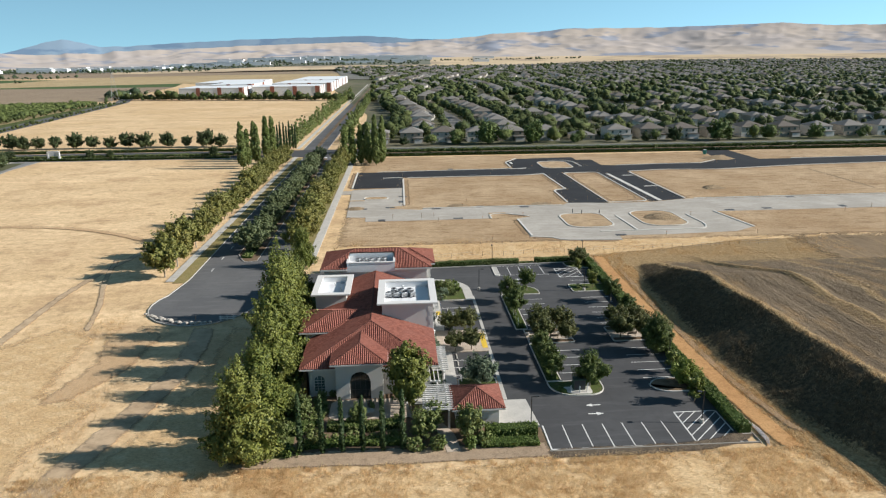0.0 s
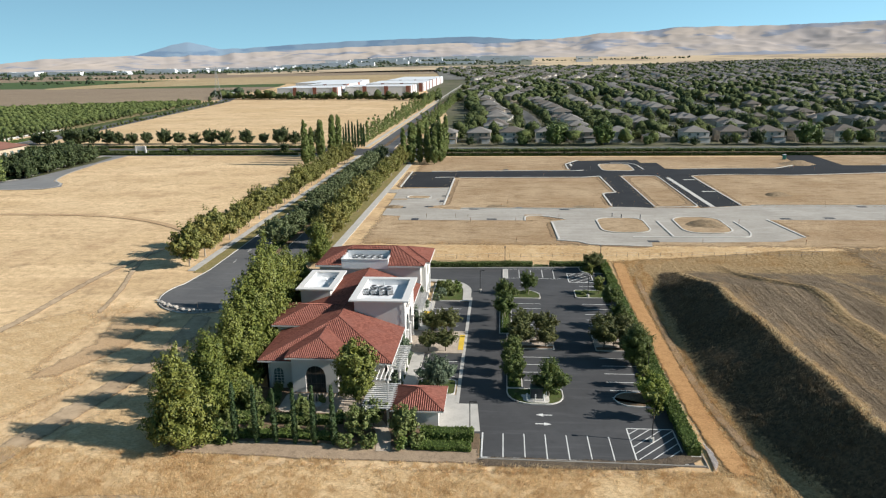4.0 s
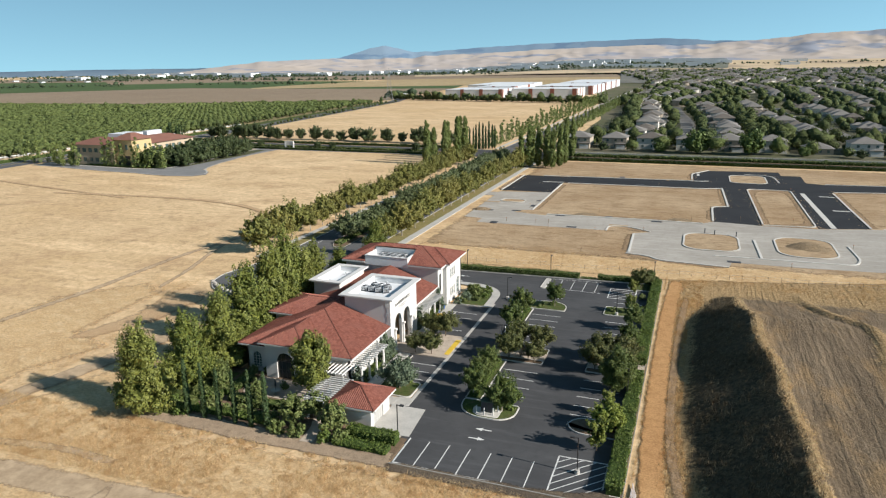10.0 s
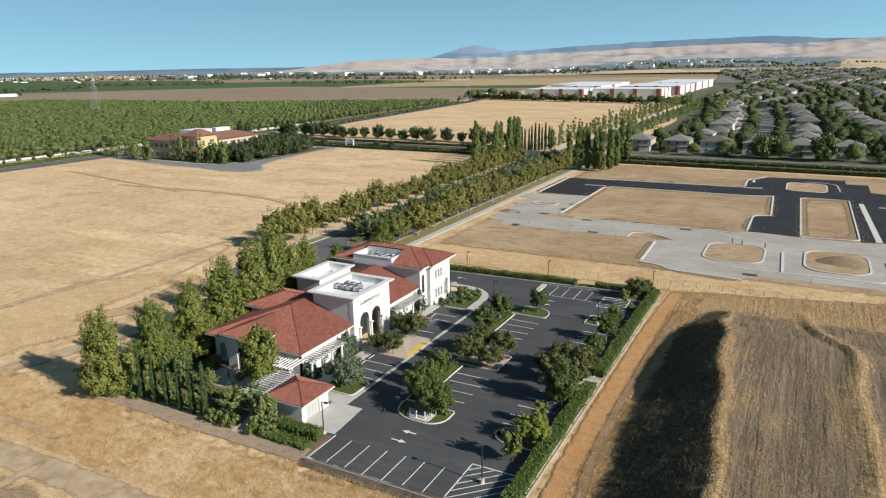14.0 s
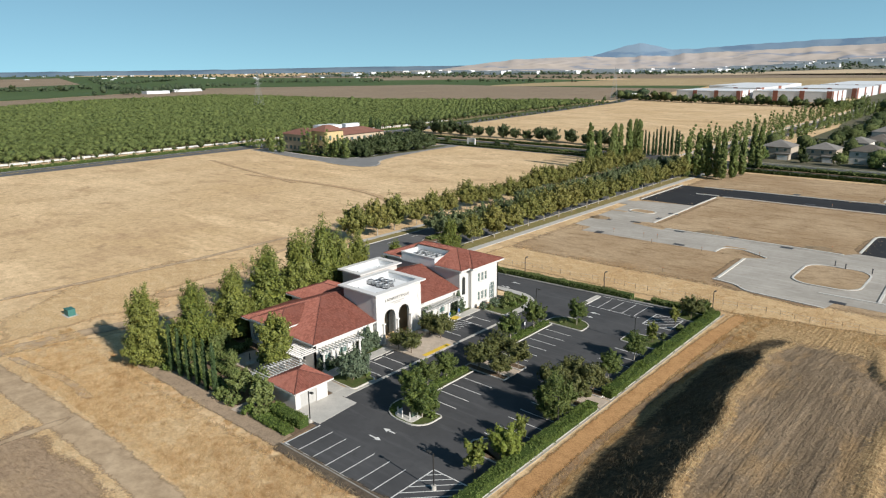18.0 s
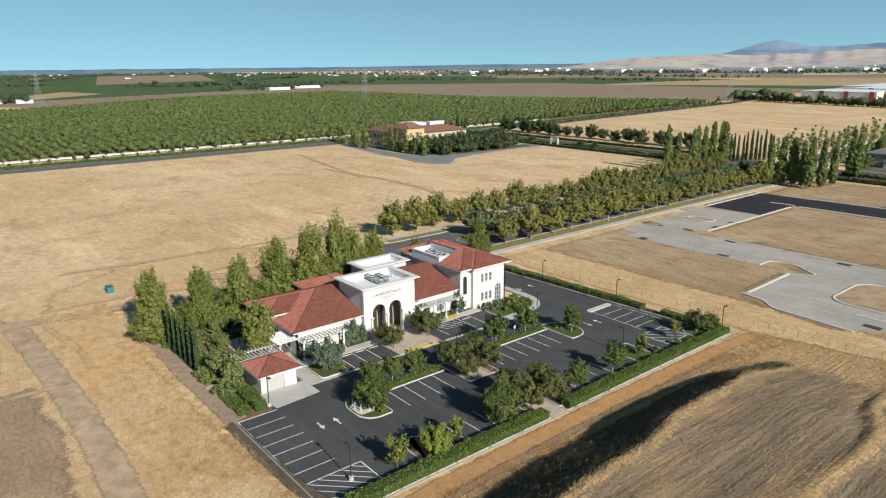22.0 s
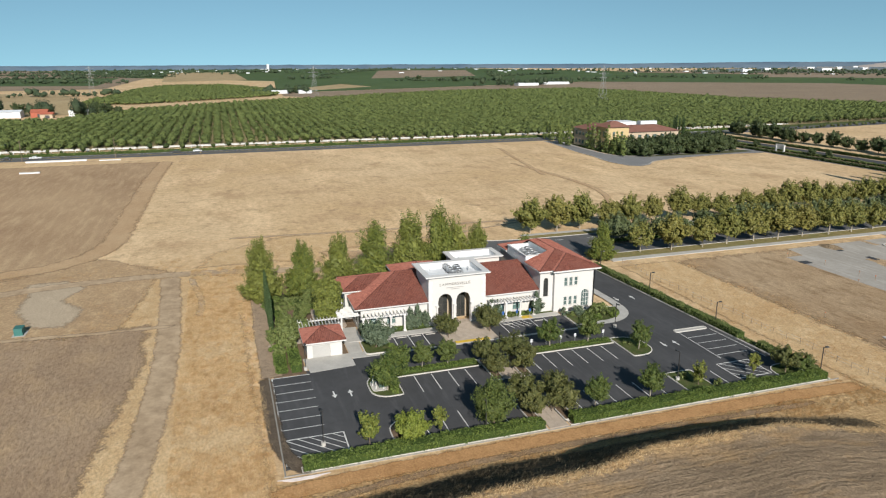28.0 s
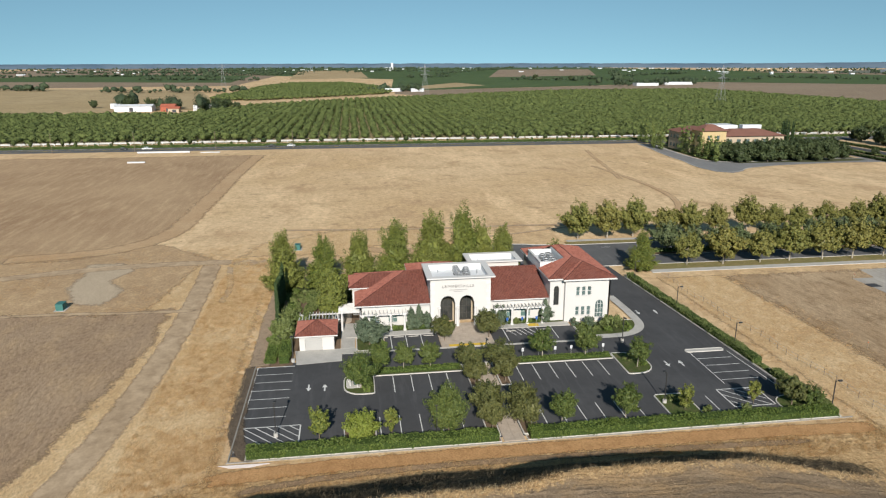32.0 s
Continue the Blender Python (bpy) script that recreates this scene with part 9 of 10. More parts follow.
walls_mt, roofs_mt = (M_HOUSE, M_HOUSE2), (M_SHINGLE, M_SHINGLE2)
far_w, far_r, tree_pts, near_pts = ([], []), ([], []), [], []
for row, x, y, w, d, turn in lots():
    two = _h.random() < 0.65
    g = fan_height(x, y)
    if row and noise.noise((x / 130, y / 130, 11)) > (0.10 if 560 < y < 950 and x > 60 else 0.36):
        (near_pts if y < 640 else tree_pts).extend((x + _h.uniform(-10, 10), y + _h.uniform(-10, 10), g) for _ in range(5))
        continue
    if y < 520 and x < 330:
        house(x, y, w, d, 2 if two else 1, turn, walls_mt[_h.random() < 0.35], roofs_mt[_h.random() < 0.4])
    else:
        h = 5.8 if two else 3.1
        k, m = _h.random() < 0.35, _h.random() < 0.4
        b = (x - d / 2, y - w / 2, x + d / 2, y + w / 2)
        far_w[k].append((*b, g, g + h))
        far_r[m].append((*b, g + h, min(w, d) * 0.24))
        if y < 1500:
            c, q = x - math.copysign(d / 2, turn), y + _h.choice((-1, 1)) * w * 0.2
            b = (c - 4.2, q - 3.4, c + 4.2, q + 3.4)
            far_w[k].append((*b, g, g + 3.0))
            far_r[m].append((*b, g + 3.0, 1.7))
    wood = noise.noise((x / 90, y / 90, 2)) + 0.6 * noise.noise((x / 30, y / 30, 5))
    to = near_pts if y < 640 else tree_pts
    side = math.copysign(1, turn)
    many = max(1, int((11.5 + 12 * wood) * (1.0 if y < 1100 else (0.55 if y < 1500 else 0.3))))
    for _ in range(many):
        to.append((x + (side * _h.uniform(11, 20) if row else _h.uniform(-10, 10)), y + (_h.uniform(-9, 9) if row else _h.uniform(10, 22)), g))
    if row and y < 1300:
        to.extend((x - side * _h.uniform(14.5, 17), y + _h.uniform(-3, 3) + q, g) for q in (-4.5, 4.5))
for k in (0, 1):
    V, F = [], []
    for x0, y0, x1, y1, g, h in far_w[k]:
        i = len(V)
        V += [(x0, y0, g), (x1, y0, g), (x1, y1, g), (x0, y1, g), (x0, y0, h), (x1, y0, h), (x1, y1, h), (x0, y1, h)]
        F += [(i, i + 1, i + 5, i + 4), (i + 1, i + 2, i + 6, i + 5), (i + 2, i + 3, i + 7, i + 6), (i + 3, i, i + 4, i + 7)]
    tagged(link_mesh("suburb_walls", V, np.array(F), walls_mt[k]), "stucco walls of many suburban houses", "houses", kind="stuff")
    V, F = [], []
    for x0, y0, x1, y1, h, r in far_r[k]:
        i, o = len(V), 0.6
        x0, y0, x1, y1 = x0 - o, y0 - o, x1 + o, y1 + o
        mx_, my_ = (x0 + x1) / 2, (y0 + y1) / 2
        if x1 - x0 > y1 - y0:
            e = (y1 - y0) / 2
            V += [(x0, y0, h), (x1, y0, h), (x1, y1, h), (x0, y1, h), (x0 + e, my_, h + r), (x1 - e, my_, h + r)]
            F += [(i, i + 1, i + 5, i + 4), (i + 2, i + 3, i + 4, i + 5), (i + 1, i + 2, i + 5, i + 5), (i + 3, i, i + 4, i + 4)]
        else:
            e = (x1 - x0) / 2
            V += [(x0, y0, h), (x1, y0, h), (x1, y1, h), (x0, y1, h), (mx_, y0 + e, h + r), (mx_, y1 - e, h + r)]
            F += [(i + 1, i + 2, i + 5, i + 4), (i + 3, i, i + 4, i + 5), (i, i + 1, i + 4, i + 4), (i + 2, i + 3, i + 5, i + 5)]
    F = [tuple(dict.fromkeys(f)) for f in F]
    tagged(link_mesh("suburb_roofs", V, F, roofs_mt[k]), "grey shingle roofs of many suburban houses", "houses", kind="stuff")
far_trees("suburb_trees_near", near_pts, 4.0, 7.8, 110, 0.85, "leafy green trees between the houses")
pts = [(x + _h.uniform(-3, 3), 386.5 + _h.uniform(-1.5, 4), 0.0) for x in np.arange(-8, 420, 14) if _h.random() < 0.7]
far_trees("boulevard_trees", pts, 4.6, 8.0, 420, 0.6, "bright green round trees along the boulevard before the houses", C_ORCHARD)
far_trees("suburb_trees", tree_pts, 4.8, 8.2, 11, 1.8, "leafy green trees between far houses")
sheet("suburb_ground", [(-20, 379.5), (700, 379.5), (1900, 1700), (-190, 1900), (-130, 1300), (-85, 1000), (-26, 600)], 0.03, earth("suburb_yards", lin(0.11, 0.115, 0.06), lin(0.16, 0.145, 0.10), lin(0.09, 0.09, 0.075), 0.01, 0.06, 0.5, 0.4, 0.2), "lawns, yards and streets between the houses", "ground")

for b in range(0, 5):
    pts = [(42 + 91 * b - 0.03 * (y - 440) + 5 * math.sin(y / 70 + b), y) for y in range(416, 770, 25)]
    bm = bmesh.new()
    for (x0, y0), (x1, y1) in zip(pts, pts[1:]):
        bm.faces.new([bm.verts.new(p) for p in ((x0 - 5, y0, 0.06), (x0 + 5, y0, 0.06), (x1 + 5, y1, 0.06), (x1 - 5, y1, 0.06))])
    tagged(part("road_suburb", bm, M_SHINGLE), "grey residential street between rows of houses", "road", kind="structure")

# ---------------------------------------------------------------- rooftop machines
def condenser(s=1.0):
    """An air-conditioning condenser: casing, coil sides, fan ring, blades and guard."""
    e = thing("condenser_unit", (0, 0, 0), "grey air-conditioning condenser with a round fan on the flat roof", "air conditioner", "rooftop condensers")
    part("base_frame", boxes((-0.55, -0.55, 0, 0.55, 0.55, 0.15)), M_DARK, e)
    part("casing", boxes((-0.52, -0.52, 0.15, -0.46, -0.46, 0.8), (0.46, -0.52, 0.15, 0.52, -0.46, 0.8), (-0.52, 0.46, 0.15, -0.46, 0.52, 0.8), (0.46, 0.46, 0.15, 0.52, 0.52, 0.8), (-0.52, -0.52, 0.72, 0.52, 0.52, 0.82)), M_STEEL, e)
    for k in range(6):
        part("louvre", boxes((-0.5, -0.5, 0.18 + 0.09 * k, 0.5, 0.5, 0.225 + 0.09 * k)), M_STEEL, e)
    part("coil", boxes((-0.44, -0.44, 0.16, 0.44, 0.44, 0.72)), M_DARK, e)
    bm = bmesh.new()
    tube(bm, (0, 0, 0.82), (0, 0, 0.94), 0.46, 0.44, 18, False)
    part("fan_ring", bm, M_STEEL, e)
    bm = bmesh.new()
    for i in range(5):
        a = 2 * math.pi * i / 5
        box(bm, 0.05, -0.07, 0.86, 0.40, 0.07, 0.88)
        bmesh.ops.rotate(bm, verts=bm.verts[-8:], cent=(0, 0, 0), matrix=Matrix.Rotation(a, 3, "Z"))
    part("fan_blade", bm, M_DARK, e)
    bm = bmesh.new()
    tube(bm, (0, 0, 0.825), (0, 0, 0.84), 0.43, 0.43, 18)
    part("fan_well", bm, M_DARK, e)
    return e


first = condenser()
spots = [(-1.4 + 1.3 * i, 110.7 + 0.25 * math.sin(3 * i), 8.5, 0.2 * i) for i in range(4)] + [(-0.5 + 1.35 * i, 112.4 + 0.2 * math.cos(2 * i), 8.5, 0.4 * i) for i in range(3)]
spots += [(-7.6 + 1.25 * i, 130.8 + 0.2 * math.sin(2 * i), 8.7, 0.3 * i) for i in range(5)] + [(-6.8 + 1.4 * i, 129.2 + 0.2 * math.cos(3 * i), 8.7, 0.5 * i) for i in range(4)]
first.matrix_basis = pose(*spots[0][:3])
for x, y, z, r in spots[1:]:
    copy_thing(first, pose(x, y, z, 0, 0, math.degrees(r)))
for x, y, z, h in ((-12.0, 117.0, 6.85, 0.5), (-10.2, 119.5, 6.85, 0.6), (-11.5, 122.5, 6.85, 0.4), (1.0, 114.5, 8.5, 0.7), (4.2, 107.0, 8.5, 0.5), (-0.8, 107.2, 8.5, 0.45), (-1.5, 129.0, 8.7, 0.6)):
    v = thing("roof_vent", (x, y, z), "small pale metal vent pipe on the flat roof", "vent", "roof vents")
    bm = bmesh.new()
    tube(bm, (x, y, z), (x, y, z + h), 0.12, 0.12, 10)
    part("pipe", bm, M_STEEL, v)
    bm = bmesh.new()
    tube(bm, (x, y, z + h), (x, y, z + h + 0.12), 0.2, 0.12, 10)
    part("cap", bm, M_STEEL, v)
for x0, y0, x1, y1 in ((2.6, 106.6, 4.6, 107.6), (-10.6, 123.6, -9.8, 124.4)):
    hb = thing("roof_hatch", (x0, y0, 8.5 if x0 > 0 else 6.85), "low pale roof hatch on the flat roof", "hatch")
    z = 8.5 if x0 > 0 else 6.85
    part("frame", boxes((x0, y0, z, x1, y1, z + 0.25)), M_STEEL, hb)
    part("lid", boxes((x0 - 0.06, y0 - 0.06, z + 0.25, x1 + 0.06, y1 + 0.06, z + 0.32)), M_MEMBRANE, hb)

# ---------------------------------------------------------------- car park furniture
def lamp_post(h=4.7):
    e = thing("lamp_post", (0, 0, 0), "dark square lamp post on a round concrete footing", "street lamp", "car park lamps")
    bm = bmesh.new()
    tube(bm, (0, 0, -0.1), (0, 0, 0.55), 0.3, 0.3, 14)
    part("footing", bm, M_CONC, e)
    part("pole", bevel_box(-0.06, -0.06, 0.55, 0.06, 0.06, h, 0.015), M_POLE, e)
    part("arm", boxes((-0.45, -0.035, h - 0.12, 0.0, 0.035, h - 0.05)), M_POLE, e)
    hd = part("lamp_head", bevel_box(-0.95, -0.19, h - 0.12, -0.4, 0.19, h + 0.04, 0.03), M_POLE, e)
    part("lens", boxes((-0.9, -0.15, h - 0.135, -0.45, 0.15, h - 0.121)), M_WHITE, hd)
    return e


lp = lamp_post()
places = [(40.85, 80.5, 0), (17.7, 81.0, 180), (44.5, 101.3, 0), (39.2, 134.9, 0), (17.2, 137.4, 180), (22.4, 155.3, 270), (3.0, 154.3, 270), (44.6, 157.0, 270), (23.0, 112.0, 180), (-15.0, 153.2, 270)]
lp.matrix_basis = pose(places[0][0], places[0][1], 0, 0, 0, places[0][2])
for x, y, r in places[1:]:
    copy_thing(lp, pose(x, y, 0, 0, 0, r))


def sign_post(face, label):
    e = thing("sign_post", (0, 0, 0), label, "sign", "parking signs")
    bm = bmesh.new()
    tube(bm, (0, 0, 0), (0, 0, 1.9), 0.03, 0.03, 8)
    part("post", bm, M_STEEL, e)
    pl = part("sign_plate", bevel_box(-0.03, -0.2, 1.35, -0.005, 0.2, 1.95, 0.01), face, e)
    part("sign_bar", boxes((-0.036, -0.13, 1.62, -0.031, 0.13, 1.68)), M_DARK, pl)
    return e


sp = sign_post(M_WHITE, "small white parking sign on a steel post")
sp.matrix_basis = pose(21.9, 115.6, 0.1)
for i in range(1, 7):
    copy_thing(sp, pose(21.9, 115.6 + 2.75 * i, 0.1, 0, 0, 180 if i % 2 else 0))
sb = sign_post(M_BLUE, "small blue accessible parking sign on a steel post")
sb.matrix_basis = pose(8.2, 118.9, 0.1, 0, 0, 180)
for x, y in ((8.2, 121.7), (8.2, 124.4)):
    copy_thing(sb, pose(x, y, 0.1, 0, 0, 180))
ws = thing("wheel_stop", (0, 0, 0), "pale concrete wheel stop at the head of a stall", "wheel stop", "wheel stops")
part("block", bevel_box(-0.09, -0.9, 0.0, 0.09, 0.9, 0.13, 0.03), M_CONC, ws)
stops = [(9.7, y) for y in (96.0, 98.8, 101.5, 104.2, 119.3, 125.6)]
ws.matrix_basis = pose(*stops[0], 0.0)
for x, y in stops[1:]:
    copy_thing(ws, pose(x, y, 0.0))


def bench():
    e = thing("bench", (0, 0, 0), "brown slatted timber bench beside the crossing path", "bench", "benches")
    for i in range(4):
        part("seat_slat", boxes((-0.8, -0.24 + i * 0.12, 0.42, 0.8, -0.14 + i * 0.12, 0.46)), M_TIMBER, e)
    for i in range(3):
        part("back_slat", boxes((-0.8, 0.25, 0.55 + i * 0.13, 0.8, 0.29, 0.65 + i * 0.13)), M_TIMBER, e)
    for x in (-0.65, 0.65):
        part("leg", boxes((x - 0.03, -0.22, 0, x + 0.03, -0.16, 0.42), (x - 0.03, 0.2, 0, x + 0.03, 0.26, 0.94)), M_POLE, e)
    return e


bn = bench()
bn.matrix_basis = pose(27.3, 110.25, 0.06, 0, 0, 180)
for x, y, r in ((27.3, 112.5, 0), (41.2, 110.2, 180), (41.2, 112.4, 0)):
    copy_thing(bn, pose(x, y, 0.06, 0, 0, r))
tagged(part("utility_pad", slab(rounded(24.6, 89.6, 28.6, 91.9, (1.6, 0.6, 0.2, 0.2)), 0.05, 0.16), M_KERB), "pale concrete pad at the tip of a car park island", "pad", kind="structure")
cab = thing("utility_cabinet", (26.8, 91.2, 0.16), "dark green utility cabinet on a concrete pad", "cabinet")
part("body", bevel_box(25.9, 90.7, 0.16, 27.7, 91.8, 1.75, 0.03), plain("green_cabinet_paint", lin(0.05, 0.085, 0.065), 0.5, 0.4), cab)
part("lid", bevel_box(25.85, 90.65, 1.75, 27.75, 91.85, 1.86, 0.02), plain("green_lid_paint", lin(0.06, 0.10, 0.075), 0.5, 0.4), cab)
for x in (26.0, 26.85):
    part("door", boxes((x, 90.675, 0.26, x + 0.76, 90.698, 1.65)), M_DARK, cab)
bl = thing("bollard", (0, 0, 0), "pale steel bollard before the utility cabinet", "bollard", "bollards")
bm = bmesh.new()
tube(bm, (0, 0, 0), (0, 0, 1.0), 0.09, 0.09, 10)
part("post", bm, M_TRIM, bl)
bm = bmesh.new()
tube(bm, (0, 0, 1.0), (0, 0, 1.06), 0.09, 0.04, 10)
part("cap", bm, M_WHITE, bl)
bl.matrix_basis = pose(25.4, 90.3, 0.16)
for x, y in ((26.6, 89.95), (27.8, 90.2), (28.2, 91.3)):
    copy_thing(bl, pose(x, y, 0.16))
tagged(part("drain_grate", boxes((16.0, 87.4, 0.0, 17.3, 88.0, 0.02)), M_DARK), "black drain grate in the asphalt", "drain")
pb = thing("pipe_bundle", (47.4, 77, 0.1), "loose bundle of pale plastic pipes beside the kerb", "pipes")
for i in range(6):
    bm = bmesh.new()
    tube(bm, (47.0 + i * 0.13, 74.2 + 0.3 * i, 0.08 + 0.02 * (i % 2)), (47.2 + i * 0.10, 80.4 - 0.4 * i, 0.10), 0.05, 0.05, 7)
    part("pipe", bm, plain("pale_pipe", lin(0.62, 0.55, 0.52), 0.5, 0.4) if i == 0 else pb.children[0].data.materials[0], pb)

# garden furniture
tb = thing("patio_table", (-4.0, 86.0, 0.08), "round pale patio table with a dark folded parasol", "table")
bm = bmesh.new()
tube(bm, (-4, 86, 0.78), (-4, 86, 0.83), 0.7, 0.7, 20)
part("tabletop", bm, M_CONC, tb)
bm = bmesh.new()
tube(bm, (-4, 86, 0.08), (-4, 86, 0.78), 0.12, 0.08, 10)
part("pedestal", bm, M_CONC, tb)
bm = bmesh.new()
tube(bm, (-4, 86, 0.83), (-4, 86, 2.6), 0.03, 0.03, 8)
part("parasol_pole", bm, M_POLE, tb)
bm = bmesh.new()
tube(bm, (-4, 86, 1.4), (-4, 86, 2.55), 0.16, 0.05, 8)
part("folded_canopy", bm, M_DARK, tb)

# ---------------------------------------------------------------- edges and utilities
M_BOULDER = plain("pale_rock", lin(0.46, 0.42, 0.37), 0.95, 0.2, vary=0.2, big=1.5, fine=8)
for x, y, r in ((-52.6, 77.0, 20), (-13.6, 33.6, -30)):
    e = thing("utility_box", (x, y, 0), "teal metal utility box on the open ground", "utility box", "utility boxes")
    part("body", bevel_box(x - 1.0, y - 0.7, 0.0, x + 1.0, y + 0.7, 1.3, 0.04), M_TEAL, e)
    part("lid", bevel_box(x - 1.06, y - 0.76, 1.3, x + 1.06, y + 0.76, 1.4, 0.03), M_TEAL, e)
    part("pad", boxes((x - 1.4, y - 1.1, -0.1, x + 1.4, y + 1.1, 0.06)), M_CONC, e)
bar = thing("barricade", (-32.4, 124.2, 0), "short white rail barricade at the end of the street", "barricade")
for x in (-33.6, -32.4, -31.2):
    part("post", boxes((x - 0.08, 124.12, 0, x + 0.08, 124.28, 0.95)), M_TRIM, bar)
for z in (0.35, 0.7):
    part("rail", boxes((-33.9, 124.05, z, -30.9, 124.12, z + 0.18)), M_TRIM, bar)
_b = random.Random(8)
for i in range(24):
    f = i / 23
    x = -49.0 + 13.4 * f + _b.uniform(-0.25, 0.25)
    y = 128.4 - 5.4 * min(1.0, f * 1.6) + 0.6 * max(0.0, f - 0.6) + _b.uniform(-0.35, 0.35)
    q = _b.uniform(0.28, 0.55)
    bm = bmesh.new()
    bmesh.ops.create_icosphere(bm, subdivisions=2, radius=q)
    for v in bm.verts:
        v.co *= 1 + 0.28 * noise.noise(v.co * 2.2 / q + Vector((i * 3.1, 0, 0)))
        v.co.z = max(-0.12, v.co.z * 0.75)
    bmesh.ops.translate(bm, verts=bm.verts[:], vec=(x, y, q * 0.3))
    tagged(part("boulder", bm, M_BOULDER), "pale rough boulder at the end of the street", "boulder", "street end boulders")
ck = thing("utility_pole", (-38.1, 123.6, 0), "short dark marker post at the street end", "post")
bm = bmesh.new()
tube(bm, (-38.1, 123.6, 0), (-38.1, 123.6, 1.4), 0.08, 0.08, 8)
part("post", bm, M_POLE, ck)
gs = thing("gateway_sign", (-171, 352, 0), "white entrance monument sign at the side street", "sign")
part("pillar", boxes((-174, 351.6, 0, -173.3, 352.4, 4.4)), M_TRIM, gs)
part("pillar", boxes((-168.7, 351.6, 0, -168, 352.4, 4.4)), M_TRIM, gs)
part("panel", boxes((-173.3, 351.8, 2.0, -168.7, 352.2, 4.6)), M_TRIM, gs)
fence = thing("site_fence", (20, 163, 0), "thin wire fence on timber posts along the site edge", "fence")
fp = [(-18 + i * 2.6, 161.0 + 0.16 * max(0, i - 6) + 0.4 * math.sin(i)) for i in range(46)]
for x, y in fp:
    part("post", boxes((x - 0.03, y - 0.03, -0.1, x + 0.03, y + 0.03, 1.15)), M_TIMBER, fence)
for z in (0.5, 1.1):
    bm = bmesh.new()
    for a, b in zip(fp, fp[1:]):
        tube(bm, (*a, z), (*b, z), 0.015, 0.015, 4, False)
    part("wire", bm, M_STEEL, fence)
_s = random.Random(31)
for i in range(34):
    x, y = _s.uniform(-12, 160), _s.choice((202, 206, 222, 228, 282, 300, 178)) + _s.uniform(-1.5, 1.5)
    st = thing("survey_stake", (x, y, 0), "thin timber survey stake with a bright ribbon", "stake", "survey stakes")
    part("stake", boxes((x - 0.04, y - 0.04, 0, x + 0.04, y + 0.04, 1.3)), M_TIMBER, st)
    part("ribbon", boxes((x - 0.06, y - 0.06, 1.05, x + 0.06, y + 0.06, 1.2)), M_ORANGE, st)
for x, y in ((57.5, 206.4), (63, 206), (55, 208)):
    hy = thing("utility_riser", (x, y, 0), "short dark utility riser standing in the site", "riser", "utility risers")
    bm = bmesh.new()
    tube(bm, (x, y, 0.1), (x, y, 1.2), 0.13, 0.12, 10)
    part("pipe", bm, M_DARK, hy)
    bm = bmesh.new()
    tube(bm, (x, y, 1.2), (x, y, 1.3), 0.18, 0.18, 10)
    part("cap", bm, M_DARK, hy)
pt = thing("portable_toilet", (151.8, 330, 0), "teal portable toilet on the building site", "portable toilet")
part("cabin", bevel_box(151.2, 329.4, 0.1, 152.4, 330.6, 2.2, 0.05), plain("teal_plastic", lin(0.02, 0.30, 0.25), 0.5, 0.4), pt)
part("roof", bevel_box(151.1, 329.3, 2.2, 152.5, 330.7, 2.4, 0.06), M_WHITE, pt)
part("door", boxes((151.4, 329.36, 0.2, 152.2, 329.39, 2.1)), M_TEAL, pt)
for x0, y0, x1, y1, h in ((-260.6, -21, -259.6, 6, 0.75), (-223, -15, -222, -7, 0.6), (-258, 12, -257.4, 22, 0.4)):
    wl = thing("low_wall", (x0, y0, 0), "low white barrier beside the country road", "barrier", "roadside barriers")
    part("panel", boxes((x0, y0, 0, x1, y1, h)), M_WHITE, wl)
    part("coping", boxes((x0 - 0.1, y0 - 0.1, h, x1 + 0.1, y1 + 0.1, h + 0.15)), M_CONC, wl)
orf = thing("orchard_fence", (-297, 150, 0), "low white rail fence along the orchard front", "fence")
for i in range(120):
    y = -240 + i * 6.0
    part("post", boxes((-300.2, y, 0, -299.9, y + 0.3, 1.3)), M_TRIM, orf)
part("rail", slab([(-300.4, -240), (-300.2, -240), (-298.4, 480), (-298.6, 480)], 0.9, 1.1), M_FARSHED, orf)


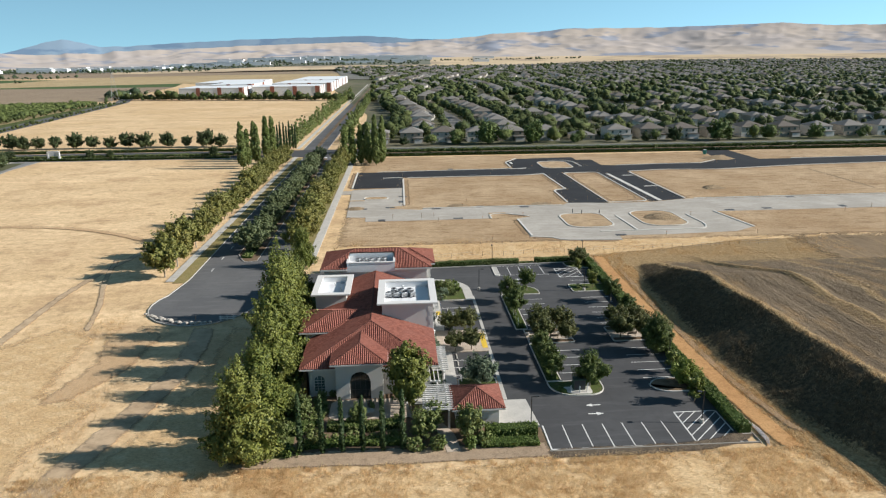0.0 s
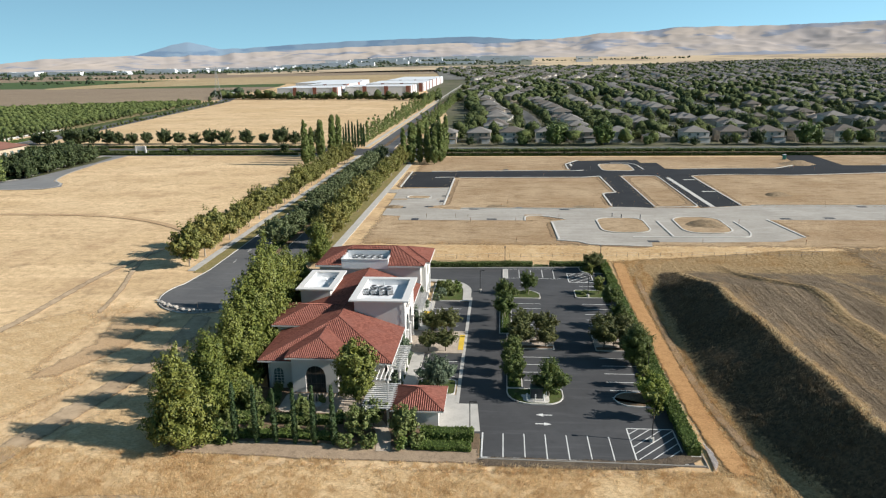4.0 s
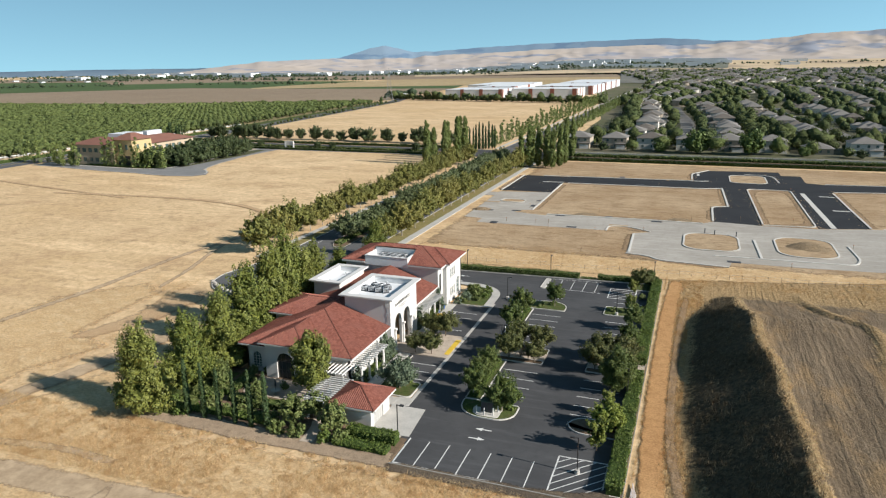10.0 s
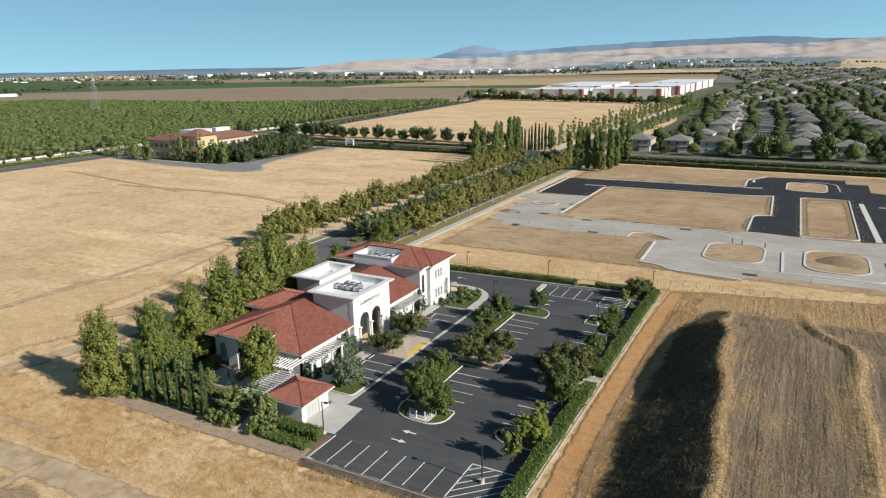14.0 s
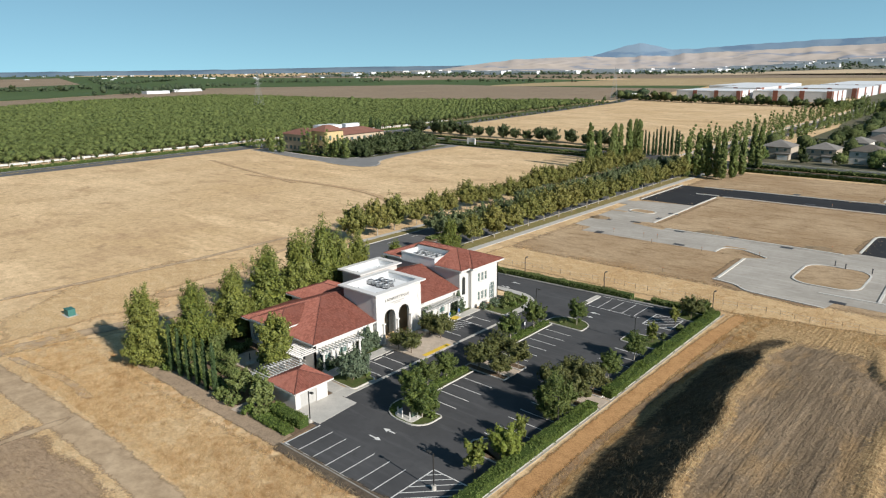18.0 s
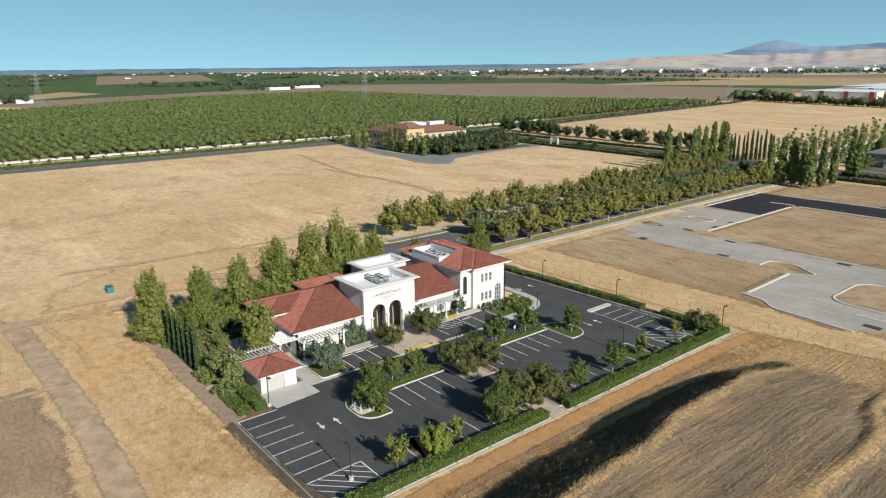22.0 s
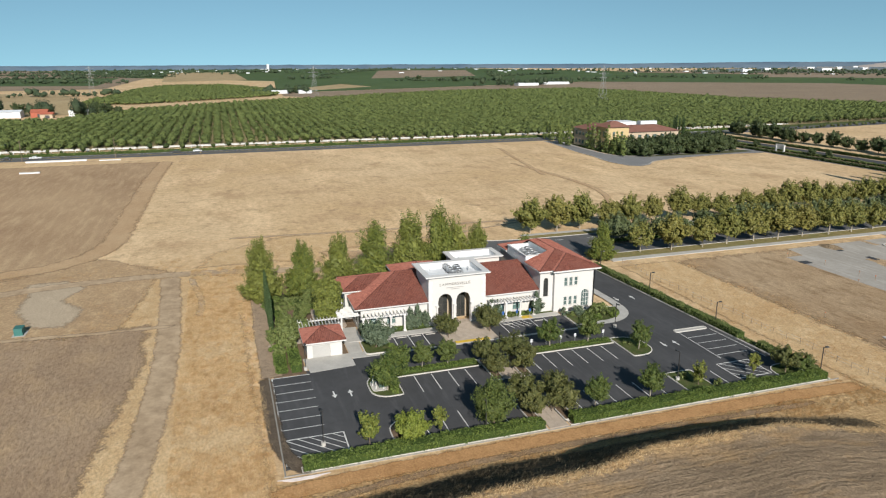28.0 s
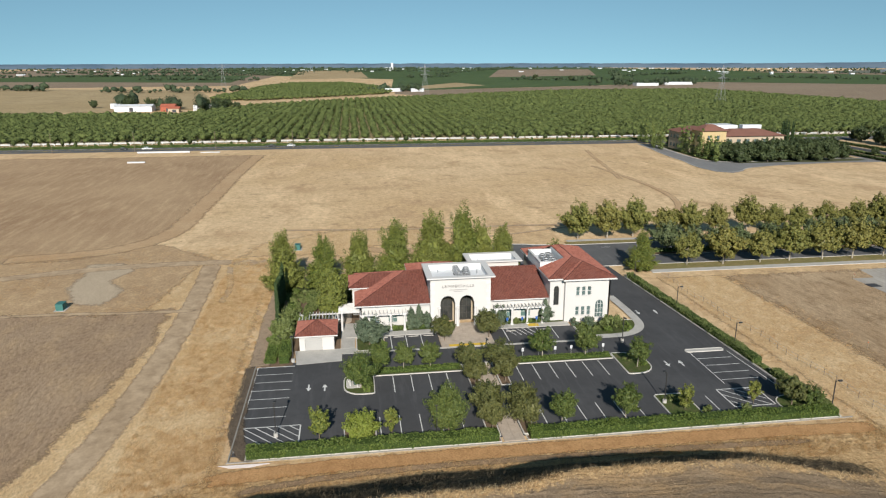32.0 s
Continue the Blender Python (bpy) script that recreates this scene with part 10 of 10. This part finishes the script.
def vehicle(kind, colour, label):
    """A car or a pickup: body, cabin, glass, wheels with tyres and rims, lamps, bumpers. It faces +x."""
    e = thing(kind, (0, 0, 0), label, "vehicle", "vehicles on the country road")
    L, W = (4.6, 1.8) if kind == "car" else (5.6, 1.95)
    bm = bevel_box(-L / 2, -W / 2, 0.35, L / 2, W / 2, 0.95, 0.12)
    part("body", bm, colour, e)
    cx0, cx1 = (-1.3, 0.9) if kind == "car" else (-0.4, 1.3)
    part("cabin", bevel_box(cx0, -W / 2 + 0.12, 0.93, cx1, W / 2 - 0.12, 1.55, 0.16), colour, e)
    part("side_glass", boxes((cx0 + 0.25, -W / 2 + 0.10, 1.05, cx1 - 0.25, W / 2 - 0.10, 1.42)), M_GLASS, e)
    part("windscreen", boxes((cx1 - 0.06, -W / 2 + 0.3, 1.02, cx1 + 0.02, W / 2 - 0.3, 1.45)), M_GLASS, e)
    for x in (-L * 0.31, L * 0.31):
        for y in (-W / 2 + 0.05, W / 2 - 0.05):
            bm = bmesh.new()
            tube(bm, (x, y - 0.11, 0.34), (x, y + 0.11, 0.34), 0.34, 0.34, 14)
            w = part("wheel", bm, M_DARK, e)
            bm = bmesh.new()
            tube(bm, (x, y - 0.12, 0.34), (x, y + 0.12, 0.34), 0.19, 0.19, 10)
            part("rim", bm, M_STEEL, w)
    for y in (-W / 2 + 0.3, W / 2 - 0.3):
        part("headlight", boxes((L / 2 - 0.06, y - 0.16, 0.62, L / 2 + 0.015, y + 0.16, 0.78)), M_WHITE, e)
        part("tail_light", boxes((-L / 2 - 0.015, y - 0.14, 0.62, -L / 2 + 0.05, y + 0.14, 0.8)), M_BRICKRED, e)
    part("bumper", boxes((L / 2 - 0.08, -W / 2 + 0.1, 0.32, L / 2 + 0.05, W / 2 - 0.1, 0.5)), M_DARK, e)
    return e


vehicle("pickup", M_POLE, "dark pickup truck on the country road").matrix_basis = pose(-279.5, 46.5, 0.02, 0, 0, 90)
vehicle("car", M_WHITE, "white car on the country road").matrix_basis = pose(-279.3, 58.0, 0.02, 0, 0, 90)
vehicle("pickup", M_WHITE, "white pickup truck on the country road").matrix_basis = pose(-275.4, -20.0, 0.02, 0, 0, -90)
vehicle("car", M_POLE, "dark car on the country road").matrix_basis = pose(-275.6, -33.0, 0.02, 0, 0, -90)


def utility_pole():
    e = thing("utility_pole", (0, 0, 0), "dark timber utility pole with a crossarm", "utility pole", "roadside poles")
    bm = bmesh.new()
    tube(bm, (0, 0, -0.2), (0, 0, 10.5), 0.18, 0.12, 8)
    part("pole", bm, M_BARK, e)
    part("crossarm", boxes((-1.2, -0.07, 9.6, 1.2, 0.07, 9.78)), M_BARK, e)
    for x in (-1.0, 0.0, 1.0):
        bm = bmesh.new()
        tube(bm, (x, 0, 9.78), (x, 0, 10.0), 0.06, 0.04, 6)
        part("insulator", bm, M_DARK, e)
    return e


up = utility_pole()
up.matrix_basis = pose(-266.5, -24.0, 0)
for i in range(9):
    if i != 0:
        copy_thing(up, pose(-266.5 + 0.004 * i * 42, -24.0 - i * 42, 0))
for y in (18.5, 60.0):
    copy_thing(up, pose(-266.2, y, 0))


M_PYLON = plain("dull_galvanised_lattice", lin(0.30, 0.31, 0.31), 0.7, 0.2, vary=0.1)


def pylon():
    """A lattice power pylon."""
    e = thing("power_pylon", (0, 0, 0), "tall grey lattice power pylon in the fields", "pylon", "power pylons")
    H, lv = 42.0, ((0, 4.2), (12, 3.0), (24, 1.7), (34, 0.9), (42, 0.25))
    for sx in (-1, 1):
        for sy in (-1, 1):
            bm = bmesh.new()
            for (z0, w0), (z1, w1) in zip(lv, lv[1:]):
                tube(bm, (sx * w0, sy * w0, z0), (sx * w1, sy * w1, z1), 0.11, 0.09, 5)
            part("leg", bm, M_PYLON, e)
    bm = bmesh.new()
    for (z0, w0), (z1, w1) in zip(lv, lv[1:]):
        for a, b in (((-1, -1), (1, -1)), ((1, -1), (1, 1)), ((1, 1), (-1, 1)), ((-1, 1), (-1, -1))):
            tube(bm, (a[0] * w0, a[1] * w0, z0), (b[0] * w1, b[1] * w1, z1), 0.05, 0.05, 4)
            tube(bm, (b[0] * w0, b[1] * w0, z0), (a[0] * w1, a[1] * w1, z1), 0.05, 0.05, 4)
    part("bracing", bm, M_PYLON, e)["kind"] = "stuff"
    for z, w in ((28, 7.0), (33, 8.5), (38, 6.0)):
        bm = bmesh.new()
        tube(bm, (0, -w, z), (0, w, z), 0.16, 0.16, 5)
        tube(bm, (0, -w, z), (0, 0, z + 1.6), 0.1, 0.1, 4)
        tube(bm, (0, w, z), (0, 0, z + 1.6), 0.1, 0.1, 4)
        part("crossarm", bm, M_PYLON, e)
    return e


py_ = pylon()
py_.matrix_basis = pose(-877, 201, 0, 0, 0, 20)
for x, y in ((-613, 506), (-1180, -130), (-330, 840)):
    copy_thing(py_, pose(x, y, 0, 0, 0, 20))
